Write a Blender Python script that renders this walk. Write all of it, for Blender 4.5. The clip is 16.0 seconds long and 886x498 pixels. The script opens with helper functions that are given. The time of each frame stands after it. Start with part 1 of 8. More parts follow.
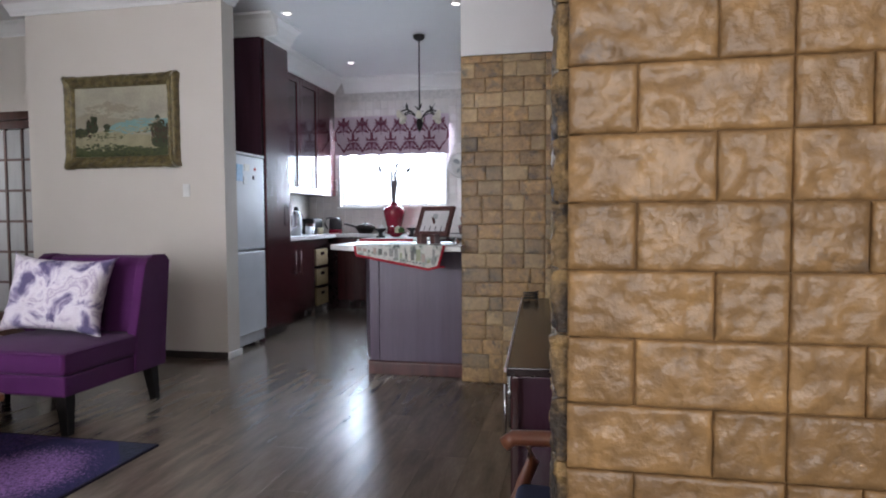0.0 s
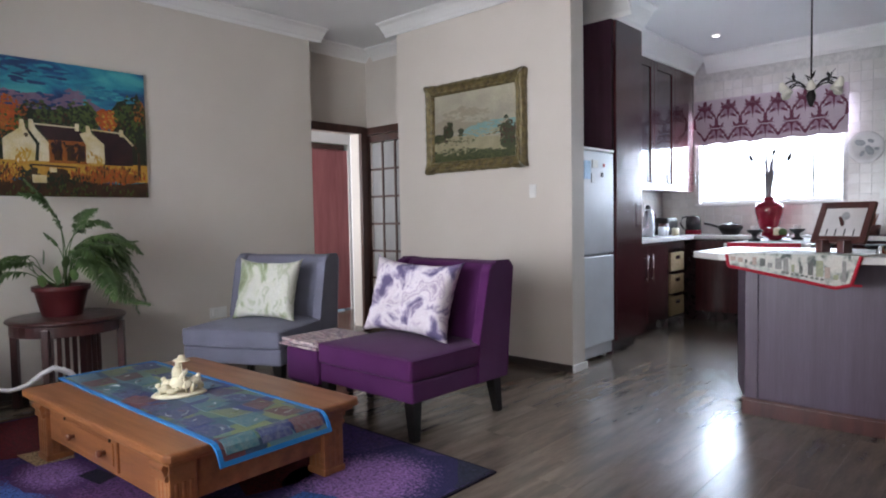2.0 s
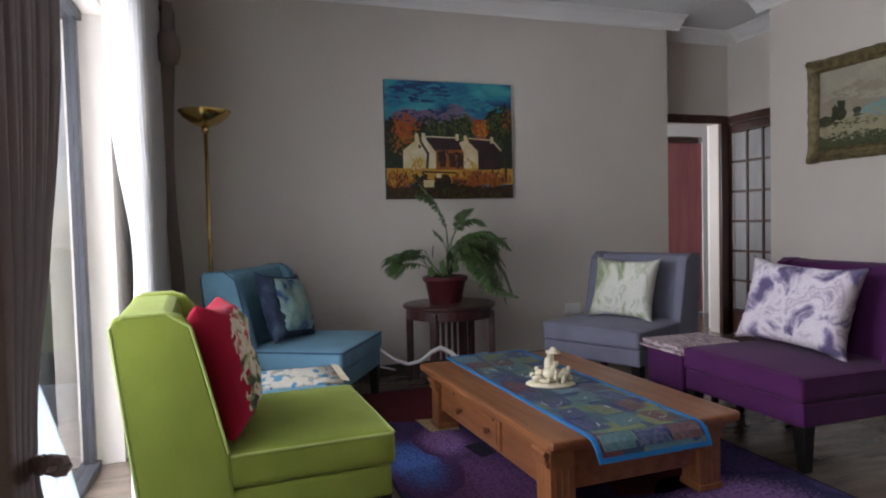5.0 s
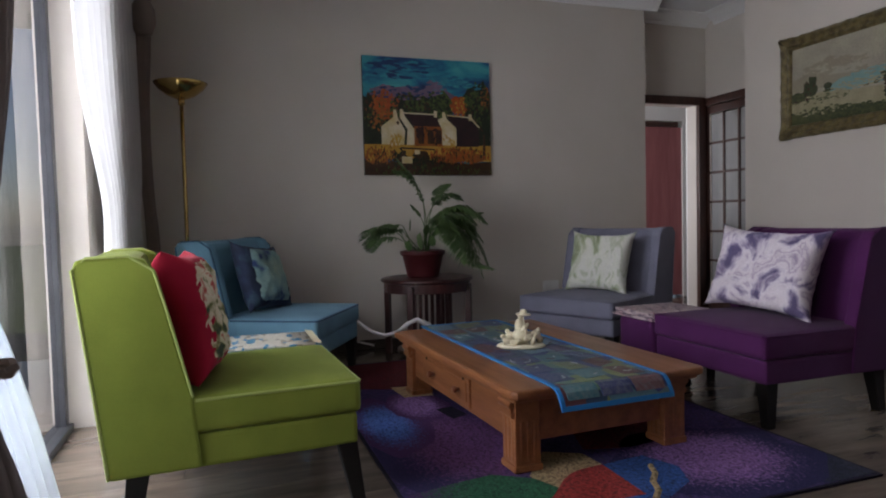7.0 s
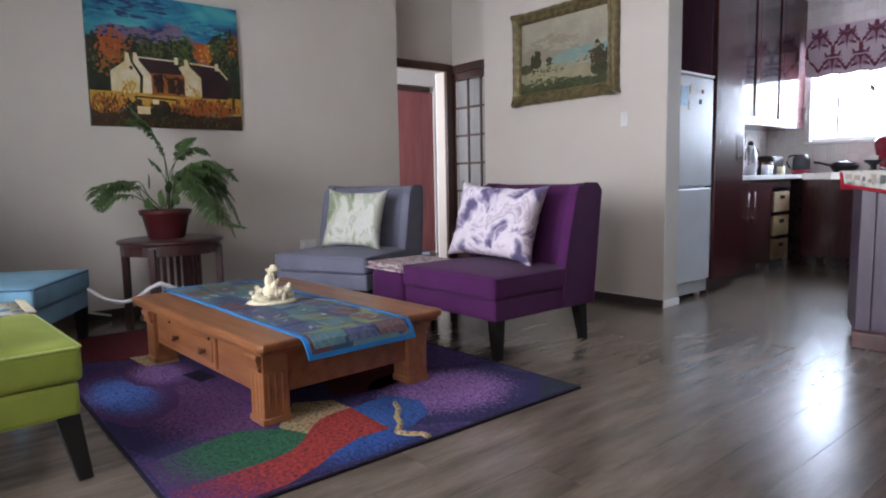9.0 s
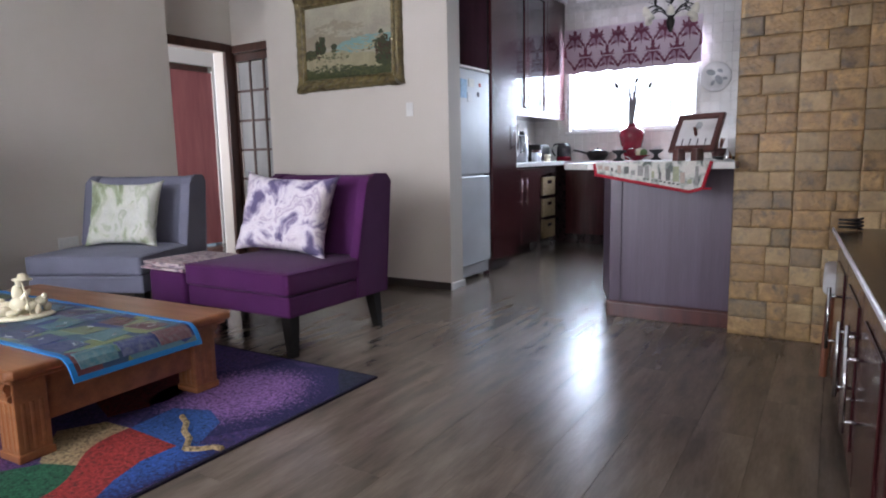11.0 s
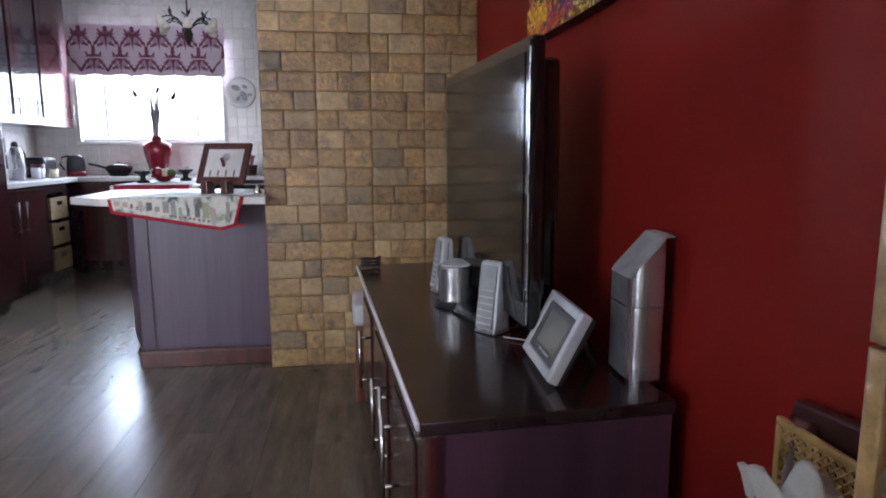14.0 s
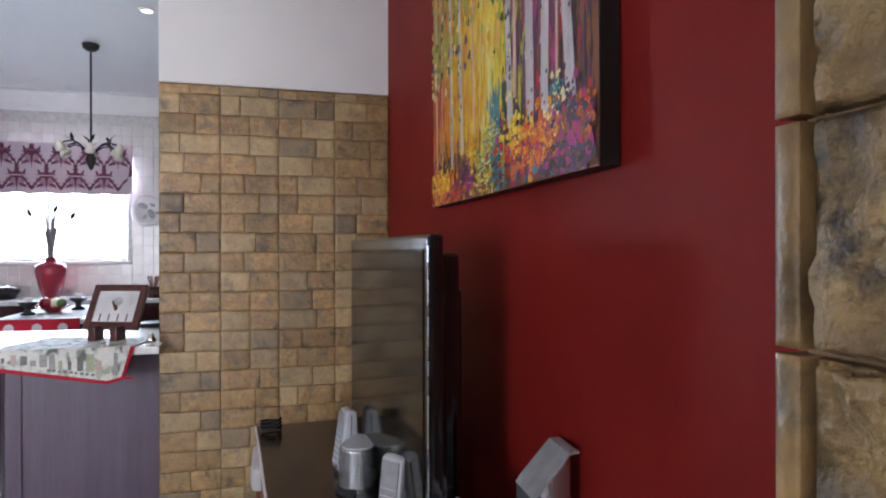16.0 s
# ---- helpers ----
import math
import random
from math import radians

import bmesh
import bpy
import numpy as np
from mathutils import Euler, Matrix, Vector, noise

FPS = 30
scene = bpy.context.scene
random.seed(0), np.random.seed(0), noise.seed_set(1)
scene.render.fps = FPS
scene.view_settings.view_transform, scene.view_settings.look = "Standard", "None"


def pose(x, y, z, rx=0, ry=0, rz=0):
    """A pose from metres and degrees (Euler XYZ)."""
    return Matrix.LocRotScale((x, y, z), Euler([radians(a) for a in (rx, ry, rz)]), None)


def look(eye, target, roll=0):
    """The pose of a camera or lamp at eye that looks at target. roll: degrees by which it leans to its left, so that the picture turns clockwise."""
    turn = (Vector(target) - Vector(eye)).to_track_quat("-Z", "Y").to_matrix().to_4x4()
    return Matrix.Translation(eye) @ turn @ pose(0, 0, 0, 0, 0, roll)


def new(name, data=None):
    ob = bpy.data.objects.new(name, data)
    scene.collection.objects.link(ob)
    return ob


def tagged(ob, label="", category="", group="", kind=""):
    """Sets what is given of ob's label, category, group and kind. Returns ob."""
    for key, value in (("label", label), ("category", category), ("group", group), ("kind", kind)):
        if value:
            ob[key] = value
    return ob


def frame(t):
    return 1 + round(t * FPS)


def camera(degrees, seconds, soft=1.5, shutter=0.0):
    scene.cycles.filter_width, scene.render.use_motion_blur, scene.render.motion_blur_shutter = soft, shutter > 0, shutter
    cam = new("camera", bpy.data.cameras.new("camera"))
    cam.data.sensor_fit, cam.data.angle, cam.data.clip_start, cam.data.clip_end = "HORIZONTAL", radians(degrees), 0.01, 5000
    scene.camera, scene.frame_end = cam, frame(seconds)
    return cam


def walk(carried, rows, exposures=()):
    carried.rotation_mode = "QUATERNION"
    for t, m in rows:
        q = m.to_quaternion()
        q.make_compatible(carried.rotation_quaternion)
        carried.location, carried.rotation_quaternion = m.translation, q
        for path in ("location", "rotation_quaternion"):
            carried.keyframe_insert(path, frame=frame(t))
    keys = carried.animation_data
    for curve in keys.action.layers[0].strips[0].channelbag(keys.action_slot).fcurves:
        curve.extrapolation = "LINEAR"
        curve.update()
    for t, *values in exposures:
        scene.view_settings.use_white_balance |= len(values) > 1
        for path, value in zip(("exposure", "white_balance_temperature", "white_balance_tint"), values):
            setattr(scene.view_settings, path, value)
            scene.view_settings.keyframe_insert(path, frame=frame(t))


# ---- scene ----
cam = camera(69.9, 16.0, 2.0)
PATH = [
    (0, (0.294, 0.274, 1.123), (-0.118, 2.228, 1.022), -0.3),
    (0.5, (0.208, 0.484, 1.141), (-0.292, 2.419, 1.039), -0.5),
    (1, (0.123, 0.607, 1.157), (-0.602, 2.468, 1.053), -0.7),
    (1.5, (0.067, 0.727, 1.162), (-1.006, 2.412, 1.06), -1.0),
    (2, (0.007, 0.777, 1.153), (-1.342, 2.251, 1.055), -1.0),
    (2.5, (-0.027, 0.793, 1.136), (-1.556, 2.079, 1.049), -1.3),
    (3, (-0.067, 0.772, 1.142), (-1.714, 1.903, 1.059), -1.3),
    (3.5, (-0.099, 0.728, 1.154), (-1.843, 1.703, 1.071), -1.3),
    (4, (-0.108, 0.686, 1.179), (-1.927, 1.515, 1.091), -1.4),
    (4.5, (-0.135, 0.656, 1.177), (-2.003, 1.363, 1.093), -1.4),
    (4.7, (-0.133, 0.658, 1.168), (-2.021, 1.315, 1.088), -1.5),
    (6.8, (-0.085, 0.719, 0.999), (-2.003, 1.277, 0.921), -1.3),
    (7, (-0.071, 0.73, 0.982), (-1.96, 1.382, 0.893), -1.4),
    (7.5, (-0.06, 0.741, 0.953), (-1.858, 1.608, 0.83), -1.3),
    (8, (-0.038, 0.753, 0.943), (-1.757, 1.764, 0.785), -1.2),
    (8.5, (-0.021, 0.777, 0.928), (-1.654, 1.917, 0.741), -1.3),
    (9, (-0.01, 0.794, 0.928), (-1.538, 2.066, 0.713), -1.1),
    (9.2, (-0.005, 0.8, 0.917), (-1.491, 2.12, 0.698), -1.4),
    (11.5, (-0.013, 0.827, 0.99), (-0.894, 2.598, 0.698), -0.9),
    (12, (-0.005, 0.905, 0.994), (-0.724, 2.747, 0.699), -0.9),
    (12.5, (0.014, 1.001, 0.997), (-0.557, 2.895, 0.7), -0.8),
    (13, (-0.002, 1.077, 1.022), (-0.24, 3.039, 0.724), -0.7),
    (13.5, (-0.028, 1.105, 1.075), (0.07, 3.08, 0.774), -0.5),
    (14, (-0.026, 1.098, 1.151), (0.259, 3.055, 0.847), -0.2),
    (14.5, (-0.004, 1.125, 1.223), (0.381, 3.066, 0.932), -0.1),
    (15, (0.024, 1.143, 1.283), (0.477, 3.077, 1.046), -0.3),
    (15.5, (0.04, 1.161, 1.331), (0.543, 3.093, 1.207), 0.0),
    (16, (0.046, 1.174, 1.378), (0.575, 3.103, 1.378), -0.1),
]
walk(cam, [(t, look(eye, target, roll)) for t, eye, target, roll in PATH], [(0, -0.40, 6250, 15), (1, -0.58, 6250, 15), (1.5, -0.4, 6250, 15), (2, -0.15, 6250, 14.5), (2.5, -0.18, 6250, 14.5), (3.5, -0.02, 6300, 15), (4, -0.22, 6300, 15.5), (4.5, -0.5, 6250, 15.5), (7, -1.18, 6300, 16), (8, -0.56, 6350, 16.5), (9, -0.12, 6200, 16), (11.5, -0.18, 6180, 16.5), (12.5, -0.18, 6150, 16.5), (13.5, -0.06, 6050, 16), (14.2, -0.29, 6050, 16), (15, -0.2, 6100, 15.5), (16, 0.03, 6150, 15.5)])

# ---------------------------------------------------------------- light
world = bpy.data.worlds.new("sky")
scene.world = world
world.use_nodes = True
wn = world.node_tree
sky = wn.nodes.new("ShaderNodeTexSky")
sky.sky_type = "NISHITA"
sky.sun_disc = False
sky.sun_elevation = radians(75)
sky.sun_rotation = radians(20)
wn.nodes["Background"].inputs["Strength"].default_value = 0.12
wn.links.new(sky.outputs[0], wn.nodes["Background"].inputs["Color"])

sun = new("sun", bpy.data.lights.new("sun", "SUN"))
sun.data.energy, sun.data.angle, sun.data.color = 3.0, radians(0.5), (1.0, 0.95, 0.88)
sun.matrix_world = look((0.2, 9.5, 14.0), (-1.0, 6.0, 0.0))


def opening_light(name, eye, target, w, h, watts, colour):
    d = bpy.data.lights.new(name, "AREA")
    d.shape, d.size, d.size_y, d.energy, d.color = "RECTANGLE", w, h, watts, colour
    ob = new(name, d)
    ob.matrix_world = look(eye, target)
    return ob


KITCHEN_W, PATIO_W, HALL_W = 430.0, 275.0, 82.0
opening_light("kitchen_window_light", (-2.05, 8.62, 1.8), (-2.05, 7.0, 1.8), 1.5, 1.1, KITCHEN_W, (0.74, 0.87, 1.0))
opening_light("patio_door_light", (-2.6, -0.8, 1.2), (-2.6, 2.0, 1.1), 2.6, 2.2, PATIO_W, (0.92, 0.96, 1.0))
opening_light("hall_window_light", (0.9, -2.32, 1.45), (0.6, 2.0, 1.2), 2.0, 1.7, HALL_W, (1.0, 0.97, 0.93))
opening_light("far_room_light", (-5.95, 2.95, 1.5), (-5.95, 5.0, 1.3), 0.8, 1.0, 65.0, (0.95, 0.97, 1.0))


# ---------------------------------------------------------------- materials
def mat(name, col, rough=0.6, metal=0.0, col2=None, scale=5.0, bump=0.1, bscale=80.0, stretch=(1, 1, 1), rnd=0.0,
        spec=0.5, coat=0.0, sheen=0.0, fine=0.35, dist=0.002, stain=None, rvar=0.08):
    """Principled surface with colour variation at two scales, fine relief and uneven gloss."""
    m = bpy.data.materials.new(name)
    m.use_nodes = True
    n, l = m.node_tree.nodes, m.node_tree.links
    p = n["Principled BSDF"]
    tc = n.new("ShaderNodeTexCoord")
    mp = n.new("ShaderNodeMapping")
    mp.inputs["Scale"].default_value = stretch
    l.new(tc.outputs["Object"], mp.inputs["Vector"])
    vec = mp.outputs["Vector"]
    if rnd:
        oi = n.new("ShaderNodeObjectInfo")
        ad = n.new("ShaderNodeVectorMath")
        ad.operation = "MULTIPLY_ADD"
        ad.inputs[1].default_value = (37.0, 23.0, 51.0)
        l.new(oi.outputs["Random"], ad.inputs[0])
        l.new(vec, ad.inputs[2])
        vec = ad.outputs[0]
    n1 = n.new("ShaderNodeTexNoise")
    n1.inputs["Scale"].default_value, n1.inputs["Detail"].default_value = scale, 5.0
    n2 = n.new("ShaderNodeTexNoise")
    n2.inputs["Scale"].default_value, n2.inputs["Detail"].default_value = bscale, 4.0
    l.new(vec, n1.inputs["Vector"])
    l.new(vec, n2.inputs["Vector"])
    c2 = col2 or tuple(c * 0.78 for c in col)
    mr = n.new("ShaderNodeMapRange")
    mr.inputs["From Min"].default_value, mr.inputs["From Max"].default_value = 0.32, 0.68
    l.new(n1.outputs["Fac"], mr.inputs["Value"])
    mx = n.new("ShaderNodeMix")
    mx.data_type = "RGBA"
    mx.inputs["A"].default_value, mx.inputs["B"].default_value = (*col, 1), (*c2, 1)
    l.new(mr.outputs["Result"], mx.inputs["Factor"])
    out = mx.outputs["Result"]
    if stain:
        scol, sscale, lo, hi = stain
        n3 = n.new("ShaderNodeTexNoise")
        n3.inputs["Scale"].default_value, n3.inputs["Detail"].default_value, n3.inputs["Roughness"].default_value = sscale, 7.0, 0.68
        l.new(vec, n3.inputs["Vector"])
        sr = n.new("ShaderNodeMapRange")
        sr.inputs["From Min"].default_value, sr.inputs["From Max"].default_value = lo, hi
        l.new(n3.outputs["Fac"], sr.inputs["Value"])
        ms = n.new("ShaderNodeMix")
        ms.data_type = "RGBA"
        ms.inputs["B"].default_value = (*scol, 1)
        l.new(out, ms.inputs["A"])
        l.new(sr.outputs["Result"], ms.inputs["Factor"])
        out = ms.outputs["Result"]
    hs = n.new("ShaderNodeHueSaturation")
    l.new(out, hs.inputs["Color"])
    va = n.new("ShaderNodeMapRange")
    va.inputs["To Min"].default_value, va.inputs["To Max"].default_value = 1 - fine, 1 + fine
    l.new(n2.outputs["Fac"], va.inputs["Value"])
    val = va.outputs["Result"]
    if rnd:
        rv = n.new("ShaderNodeMapRange")
        rv.inputs["To Min"].default_value, rv.inputs["To Max"].default_value = 1 - rnd, 1 + rnd
        l.new(oi.outputs["Random"], rv.inputs["Value"])
        mu = n.new("ShaderNodeMath")
        mu.operation = "MULTIPLY"
        l.new(val, mu.inputs[0])
        l.new(rv.outputs["Result"], mu.inputs[1])
        val = mu.outputs[0]
    l.new(val, hs.inputs["Value"])
    l.new(hs.outputs["Color"], p.inputs["Base Color"])
    rr = n.new("ShaderNodeMapRange")
    rr.inputs["To Min"].default_value, rr.inputs["To Max"].default_value = max(0.02, rough - rvar), min(1, rough + rvar)
    l.new(n1.outputs["Fac"], rr.inputs["Value"])
    l.new(rr.outputs["Result"], p.inputs["Roughness"])
    p.inputs["Metallic"].default_value = metal
    p.inputs["Specular IOR Level"].default_value = spec
    p.inputs["Coat Weight"].default_value = coat
    p.inputs["Coat Roughness"].default_value = 0.12
    p.inputs["Sheen Weight"].default_value = sheen
    if bump:
        b = n.new("ShaderNodeBump")
        b.inputs["Strength"].default_value, b.inputs["Distance"].default_value = bump, dist
        l.new(n2.outputs["Fac"], b.inputs["Height"])
        l.new(b.outputs["Normal"], p.inputs["Normal"])
    return m


def ramp_mat(name, stops, scale, rough=0.8, kind="NOISE", detail=3.0, stretch=(1, 1, 1), distort=0.0, bump=0.15, const=False, bscale=180.0):
    """A print or painted pattern: noise or cells through a colour ramp."""
    m = mat(name, (0.5, 0.5, 0.5), rough, bump=bump, bscale=bscale, dist=0.001)
    n, l = m.node_tree.nodes, m.node_tree.links
    tc = n.new("ShaderNodeTexCoord")
    mp = n.new("ShaderNodeMapping")
    mp.inputs["Scale"].default_value = stretch
    l.new(tc.outputs["Object"], mp.inputs["Vector"])
    if kind == "NOISE":
        t = n.new("ShaderNodeTexNoise")
        t.inputs["Detail"].default_value, t.inputs["Distortion"].default_value = detail, distort
        fac = t.outputs["Fac"]
    else:
        t = n.new("ShaderNodeTexVoronoi")
        sep = n.new("ShaderNodeSeparateColor")
        l.new(t.outputs["Color"], sep.inputs["Color"])
        fac = sep.outputs["Red"]
    t.inputs["Scale"].default_value = scale
    l.new(mp.outputs["Vector"], t.inputs["Vector"])
    r = n.new("ShaderNodeValToRGB")
    r.color_ramp.interpolation = "CONSTANT" if const else "LINEAR"
    while len(r.color_ramp.elements) < len(stops):
        r.color_ramp.elements.new(0.5)
    for e, (pos, c) in zip(r.color_ramp.elements, stops):
        e.position, e.color = pos, (*c, 1)
    l.new(fac, r.inputs["Fac"])
    hs = [x for x in n if x.type == "HUE_SAT"][0]
    l.new(r.outputs["Color"], hs.inputs["Color"])
    return m


def glass_mat(name, tint=(1, 1, 1), rough=0.0):
    m = bpy.data.materials.new(name)
    m.use_nodes = True
    p = m.node_tree.nodes["Principled BSDF"]
    p.inputs["Base Color"].default_value = (*tint, 1)
    p.inputs["Transmission Weight"].default_value = 1.0
    p.inputs["Roughness"].default_value = rough
    p.inputs["IOR"].default_value = 1.45
    return m


def sheer_mat(name, col, through_share, lit_share=0.6):
    """Thin cloth: part diffuse, part translucent, part see-through."""
    m = bpy.data.materials.new(name)
    m.use_nodes = True
    n, l = m.node_tree.nodes, m.node_tree.links
    n.remove(n["Principled BSDF"])
    d, t, c = n.new("ShaderNodeBsdfDiffuse"), n.new("ShaderNodeBsdfTranslucent"), n.new("ShaderNodeBsdfTransparent")
    tc, w = n.new("ShaderNodeTexCoord"), n.new("ShaderNodeTexNoise")
    w.inputs["Scale"].default_value = 9.0
    l.new(tc.outputs["Object"], w.inputs["Vector"])
    mx = n.new("ShaderNodeMix")
    mx.data_type = "RGBA"
    mx.inputs["A"].default_value, mx.inputs["B"].default_value = (*col, 1), (*[v * 0.88 for v in col], 1)
    l.new(w.outputs["Fac"], mx.inputs["Factor"])
    l.new(mx.outputs["Result"], d.inputs["Color"])
    l.new(mx.outputs["Result"], t.inputs["Color"])
    m1, m2 = n.new("ShaderNodeMixShader"), n.new("ShaderNodeMixShader")
    m1.inputs[0].default_value, m2.inputs[0].default_value = lit_share, through_share
    l.new(d.outputs[0], m1.inputs[1]), l.new(t.outputs[0], m1.inputs[2])
    l.new(m1.outputs[0], m2.inputs[1]), l.new(c.outputs[0], m2.inputs[2])
    l.new(m2.outputs[0], n["Material Output"].inputs["Surface"])
    return m


def glow_mat(name, col, strength):
    m = bpy.data.materials.new(name)
    m.use_nodes = True
    p = m.node_tree.nodes["Principled BSDF"]
    p.inputs["Base Color"].default_value = (*col, 1)
    p.inputs["Emission Color"].default_value = (*col, 1)
    p.inputs["Emission Strength"].default_value = strength
    return m


M = {}
M["wall"] = mat("wall_paint", (0.605, 0.555, 0.495), 0.75, col2=(0.575, 0.525, 0.465), scale=1.6, bump=0.08, bscale=140, fine=0.03)
M["white"] = mat("white_paint", (0.80, 0.79, 0.77), 0.6, col2=(0.76, 0.75, 0.73), scale=2, bump=0.05, bscale=120, fine=0.03)
M["ceiling"] = mat("ceiling_paint", (0.80, 0.80, 0.80), 0.8, col2=(0.77, 0.77, 0.77), scale=1.2, bump=0.05, bscale=90, fine=0.03)
M["red"] = mat("red_wall_paint", (0.235, 0.0118, 0.0080), 0.62, spec=0.2, col2=(0.200, 0.0100, 0.0072), scale=2.0, bump=0.12, bscale=150, fine=0.06)
M["tile"] = mat("splash_tile", (0.72, 0.69, 0.66), 0.22, col2=(0.66, 0.62, 0.58), scale=9, bump=0.05, bscale=60, rnd=0.04, fine=0.06)
M["grout"] = mat("grout", (0.655, 0.63, 0.605), 0.9, scale=20)
M["mortar"] = mat("mortar", (0.25, 0.165, 0.08), 0.9, scale=14, bump=0.4, bscale=120, dist=0.004)
M["mortar_big"] = mat("varnished_joint", (0.33, 0.195, 0.08), 0.6, scale=14, bump=0.4, bscale=120, dist=0.004)
M["stone"] = mat("sandstone_cladding", (0.41, 0.258, 0.105), 0.42, col2=(0.245, 0.150, 0.066), scale=22.0, bump=0.7, bscale=55, rnd=0.24, fine=0.38, dist=0.006, stain=((0.110, 0.082, 0.053), 13.0, 0.52, 0.69))
M["stone_pale"] = mat("sandstone_pale", (0.45, 0.325, 0.165), 0.45, col2=(0.33, 0.225, 0.11), scale=11.0, bump=0.6, bscale=50, rnd=0.2, fine=0.3, dist=0.004, stain=((0.12, 0.100, 0.075), 12.0, 0.54, 0.72))
M["stone_dark"] = mat("sandstone_weathered", (0.20, 0.15, 0.092), 0.5, col2=(0.28, 0.19, 0.095), scale=15.0, bump=0.4, bscale=70, rnd=0.2, fine=0.35, dist=0.005, stain=((0.095, 0.074, 0.052), 9.0, 0.50, 0.66))
M["stone_big"] = mat("sandstone_varnished", (0.40, 0.240, 0.098), 0.34, col2=(0.25, 0.150, 0.066), scale=14.0, bump=0.8, bscale=46, rnd=0.14, fine=0.45, dist=0.007, stain=((0.13, 0.11, 0.095), 9.0, 0.60, 0.76), coat=0.12, rvar=0.08)
M["stone_rough"] = mat("sandstone_rough", (0.40, 0.262, 0.108), 0.55, spec=0.35, col2=(0.17, 0.118, 0.068), scale=15.0, bump=1.0, bscale=48, rnd=0.14, fine=0.55, dist=0.018, stain=((0.062, 0.050, 0.040), 11.0, 0.47, 0.61))
M["plank"] = mat("laminate_plank", (0.178, 0.137, 0.104), 0.20, col2=(0.098, 0.076, 0.060), scale=3.2, bump=0.0, bscale=22, stretch=(5, 0.8, 1), rnd=0.12, fine=0.22, dist=0.001, rvar=0.05)
M["gap"] = mat("plank_gap", (0.07, 0.057, 0.047), 0.8, scale=10)
M["skirt"] = mat("skirting_dark", (0.045, 0.035, 0.032), 0.45, scale=12, fine=0.2)
M["mahog"] = mat("mahogany_veneer", (0.068, 0.017, 0.019), 0.18, col2=(0.038, 0.010, 0.012), scale=3, bump=0.08, bscale=30, stretch=(8, 8, 0.7), coat=0.3, fine=0.3)
M["mahog_dark"] = mat("dark_mahogany", (0.032, 0.017, 0.019), 0.19, col2=(0.023, 0.012, 0.0135), scale=3, bump=0.02, bscale=30, stretch=(7, 0.8, 7), coat=0.3, fine=0.12, rvar=0.03)
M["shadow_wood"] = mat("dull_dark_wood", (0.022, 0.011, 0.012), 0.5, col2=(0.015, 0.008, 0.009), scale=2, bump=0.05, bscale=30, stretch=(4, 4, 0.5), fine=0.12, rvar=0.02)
# pale colour stands in for the window's glint on the cabinet edge
M["edge_glint"] = mat("painted_edge_glint", (0.78, 0.73, 0.78), 0.3, col2=(0.66, 0.61, 0.66), scale=14, bump=0.1, bscale=60, fine=0.2)
# dark mahogany with a violet sheen mixed into the base colour
M["mahog_sheen"] = mat("dark_mahogany_painted_sheen", (0.082, 0.036, 0.058), 0.24, col2=(0.055, 0.024, 0.038), scale=2.2, bump=0.03, bscale=30, stretch=(5, 5, 0.5), coat=0.25, fine=0.12, rvar=0.03)
M["penpanel"] = mat("peninsula_panel", (0.108, 0.076, 0.116), 0.38, col2=(0.084, 0.057, 0.086), scale=2.4, bump=0.04, bscale=26, stretch=(9, 9, 0.35), fine=0.22, rvar=0.02)
M["door_red"] = mat("red_stained_door", (0.40, 0.14, 0.145), 0.4, col2=(0.29, 0.09, 0.095), scale=3, stretch=(5, 5, 0.6), fine=0.15)
M["frame_wood"] = mat("dark_door_wood", (0.075, 0.030, 0.020), 0.35, col2=(0.045, 0.018, 0.013), scale=4, stretch=(6, 6, 0.8), fine=0.25)
M["pine"] = mat("oiled_pine", (0.275, 0.105, 0.038), 0.36, col2=(0.18, 0.064, 0.024), scale=3.0, bump=0.15, bscale=22, stretch=(0.7, 7, 7), coat=0.15, fine=0.25)
M["cherry"] = mat("cherry_wood", (0.22, 0.075, 0.035), 0.3, col2=(0.15, 0.05, 0.025), scale=4, stretch=(2, 6, 6), coat=0.3, fine=0.25)
M["redwood"] = mat("dark_red_wood", (0.10, 0.028, 0.022), 0.32, col2=(0.06, 0.018, 0.015), scale=4, stretch=(5, 5, 1), coat=0.2, fine=0.25)
M["nest_wood"] = mat("nest_table_wood", (0.055, 0.016, 0.014), 0.32, col2=(0.034, 0.011, 0.010), scale=4, stretch=(5, 5, 1), coat=0.2, fine=0.2)
M["legs"] = mat("black_wood_leg", (0.013, 0.011, 0.010), 0.6, spec=0.2, scale=8, fine=0.2)


def cloth(name, col):
    return mat(name, col, 0.9, col2=tuple(c * 0.86 for c in col), scale=6, bump=0.5, bscale=420, sheen=0.06, fine=0.16, spec=0.15, dist=0.0015)


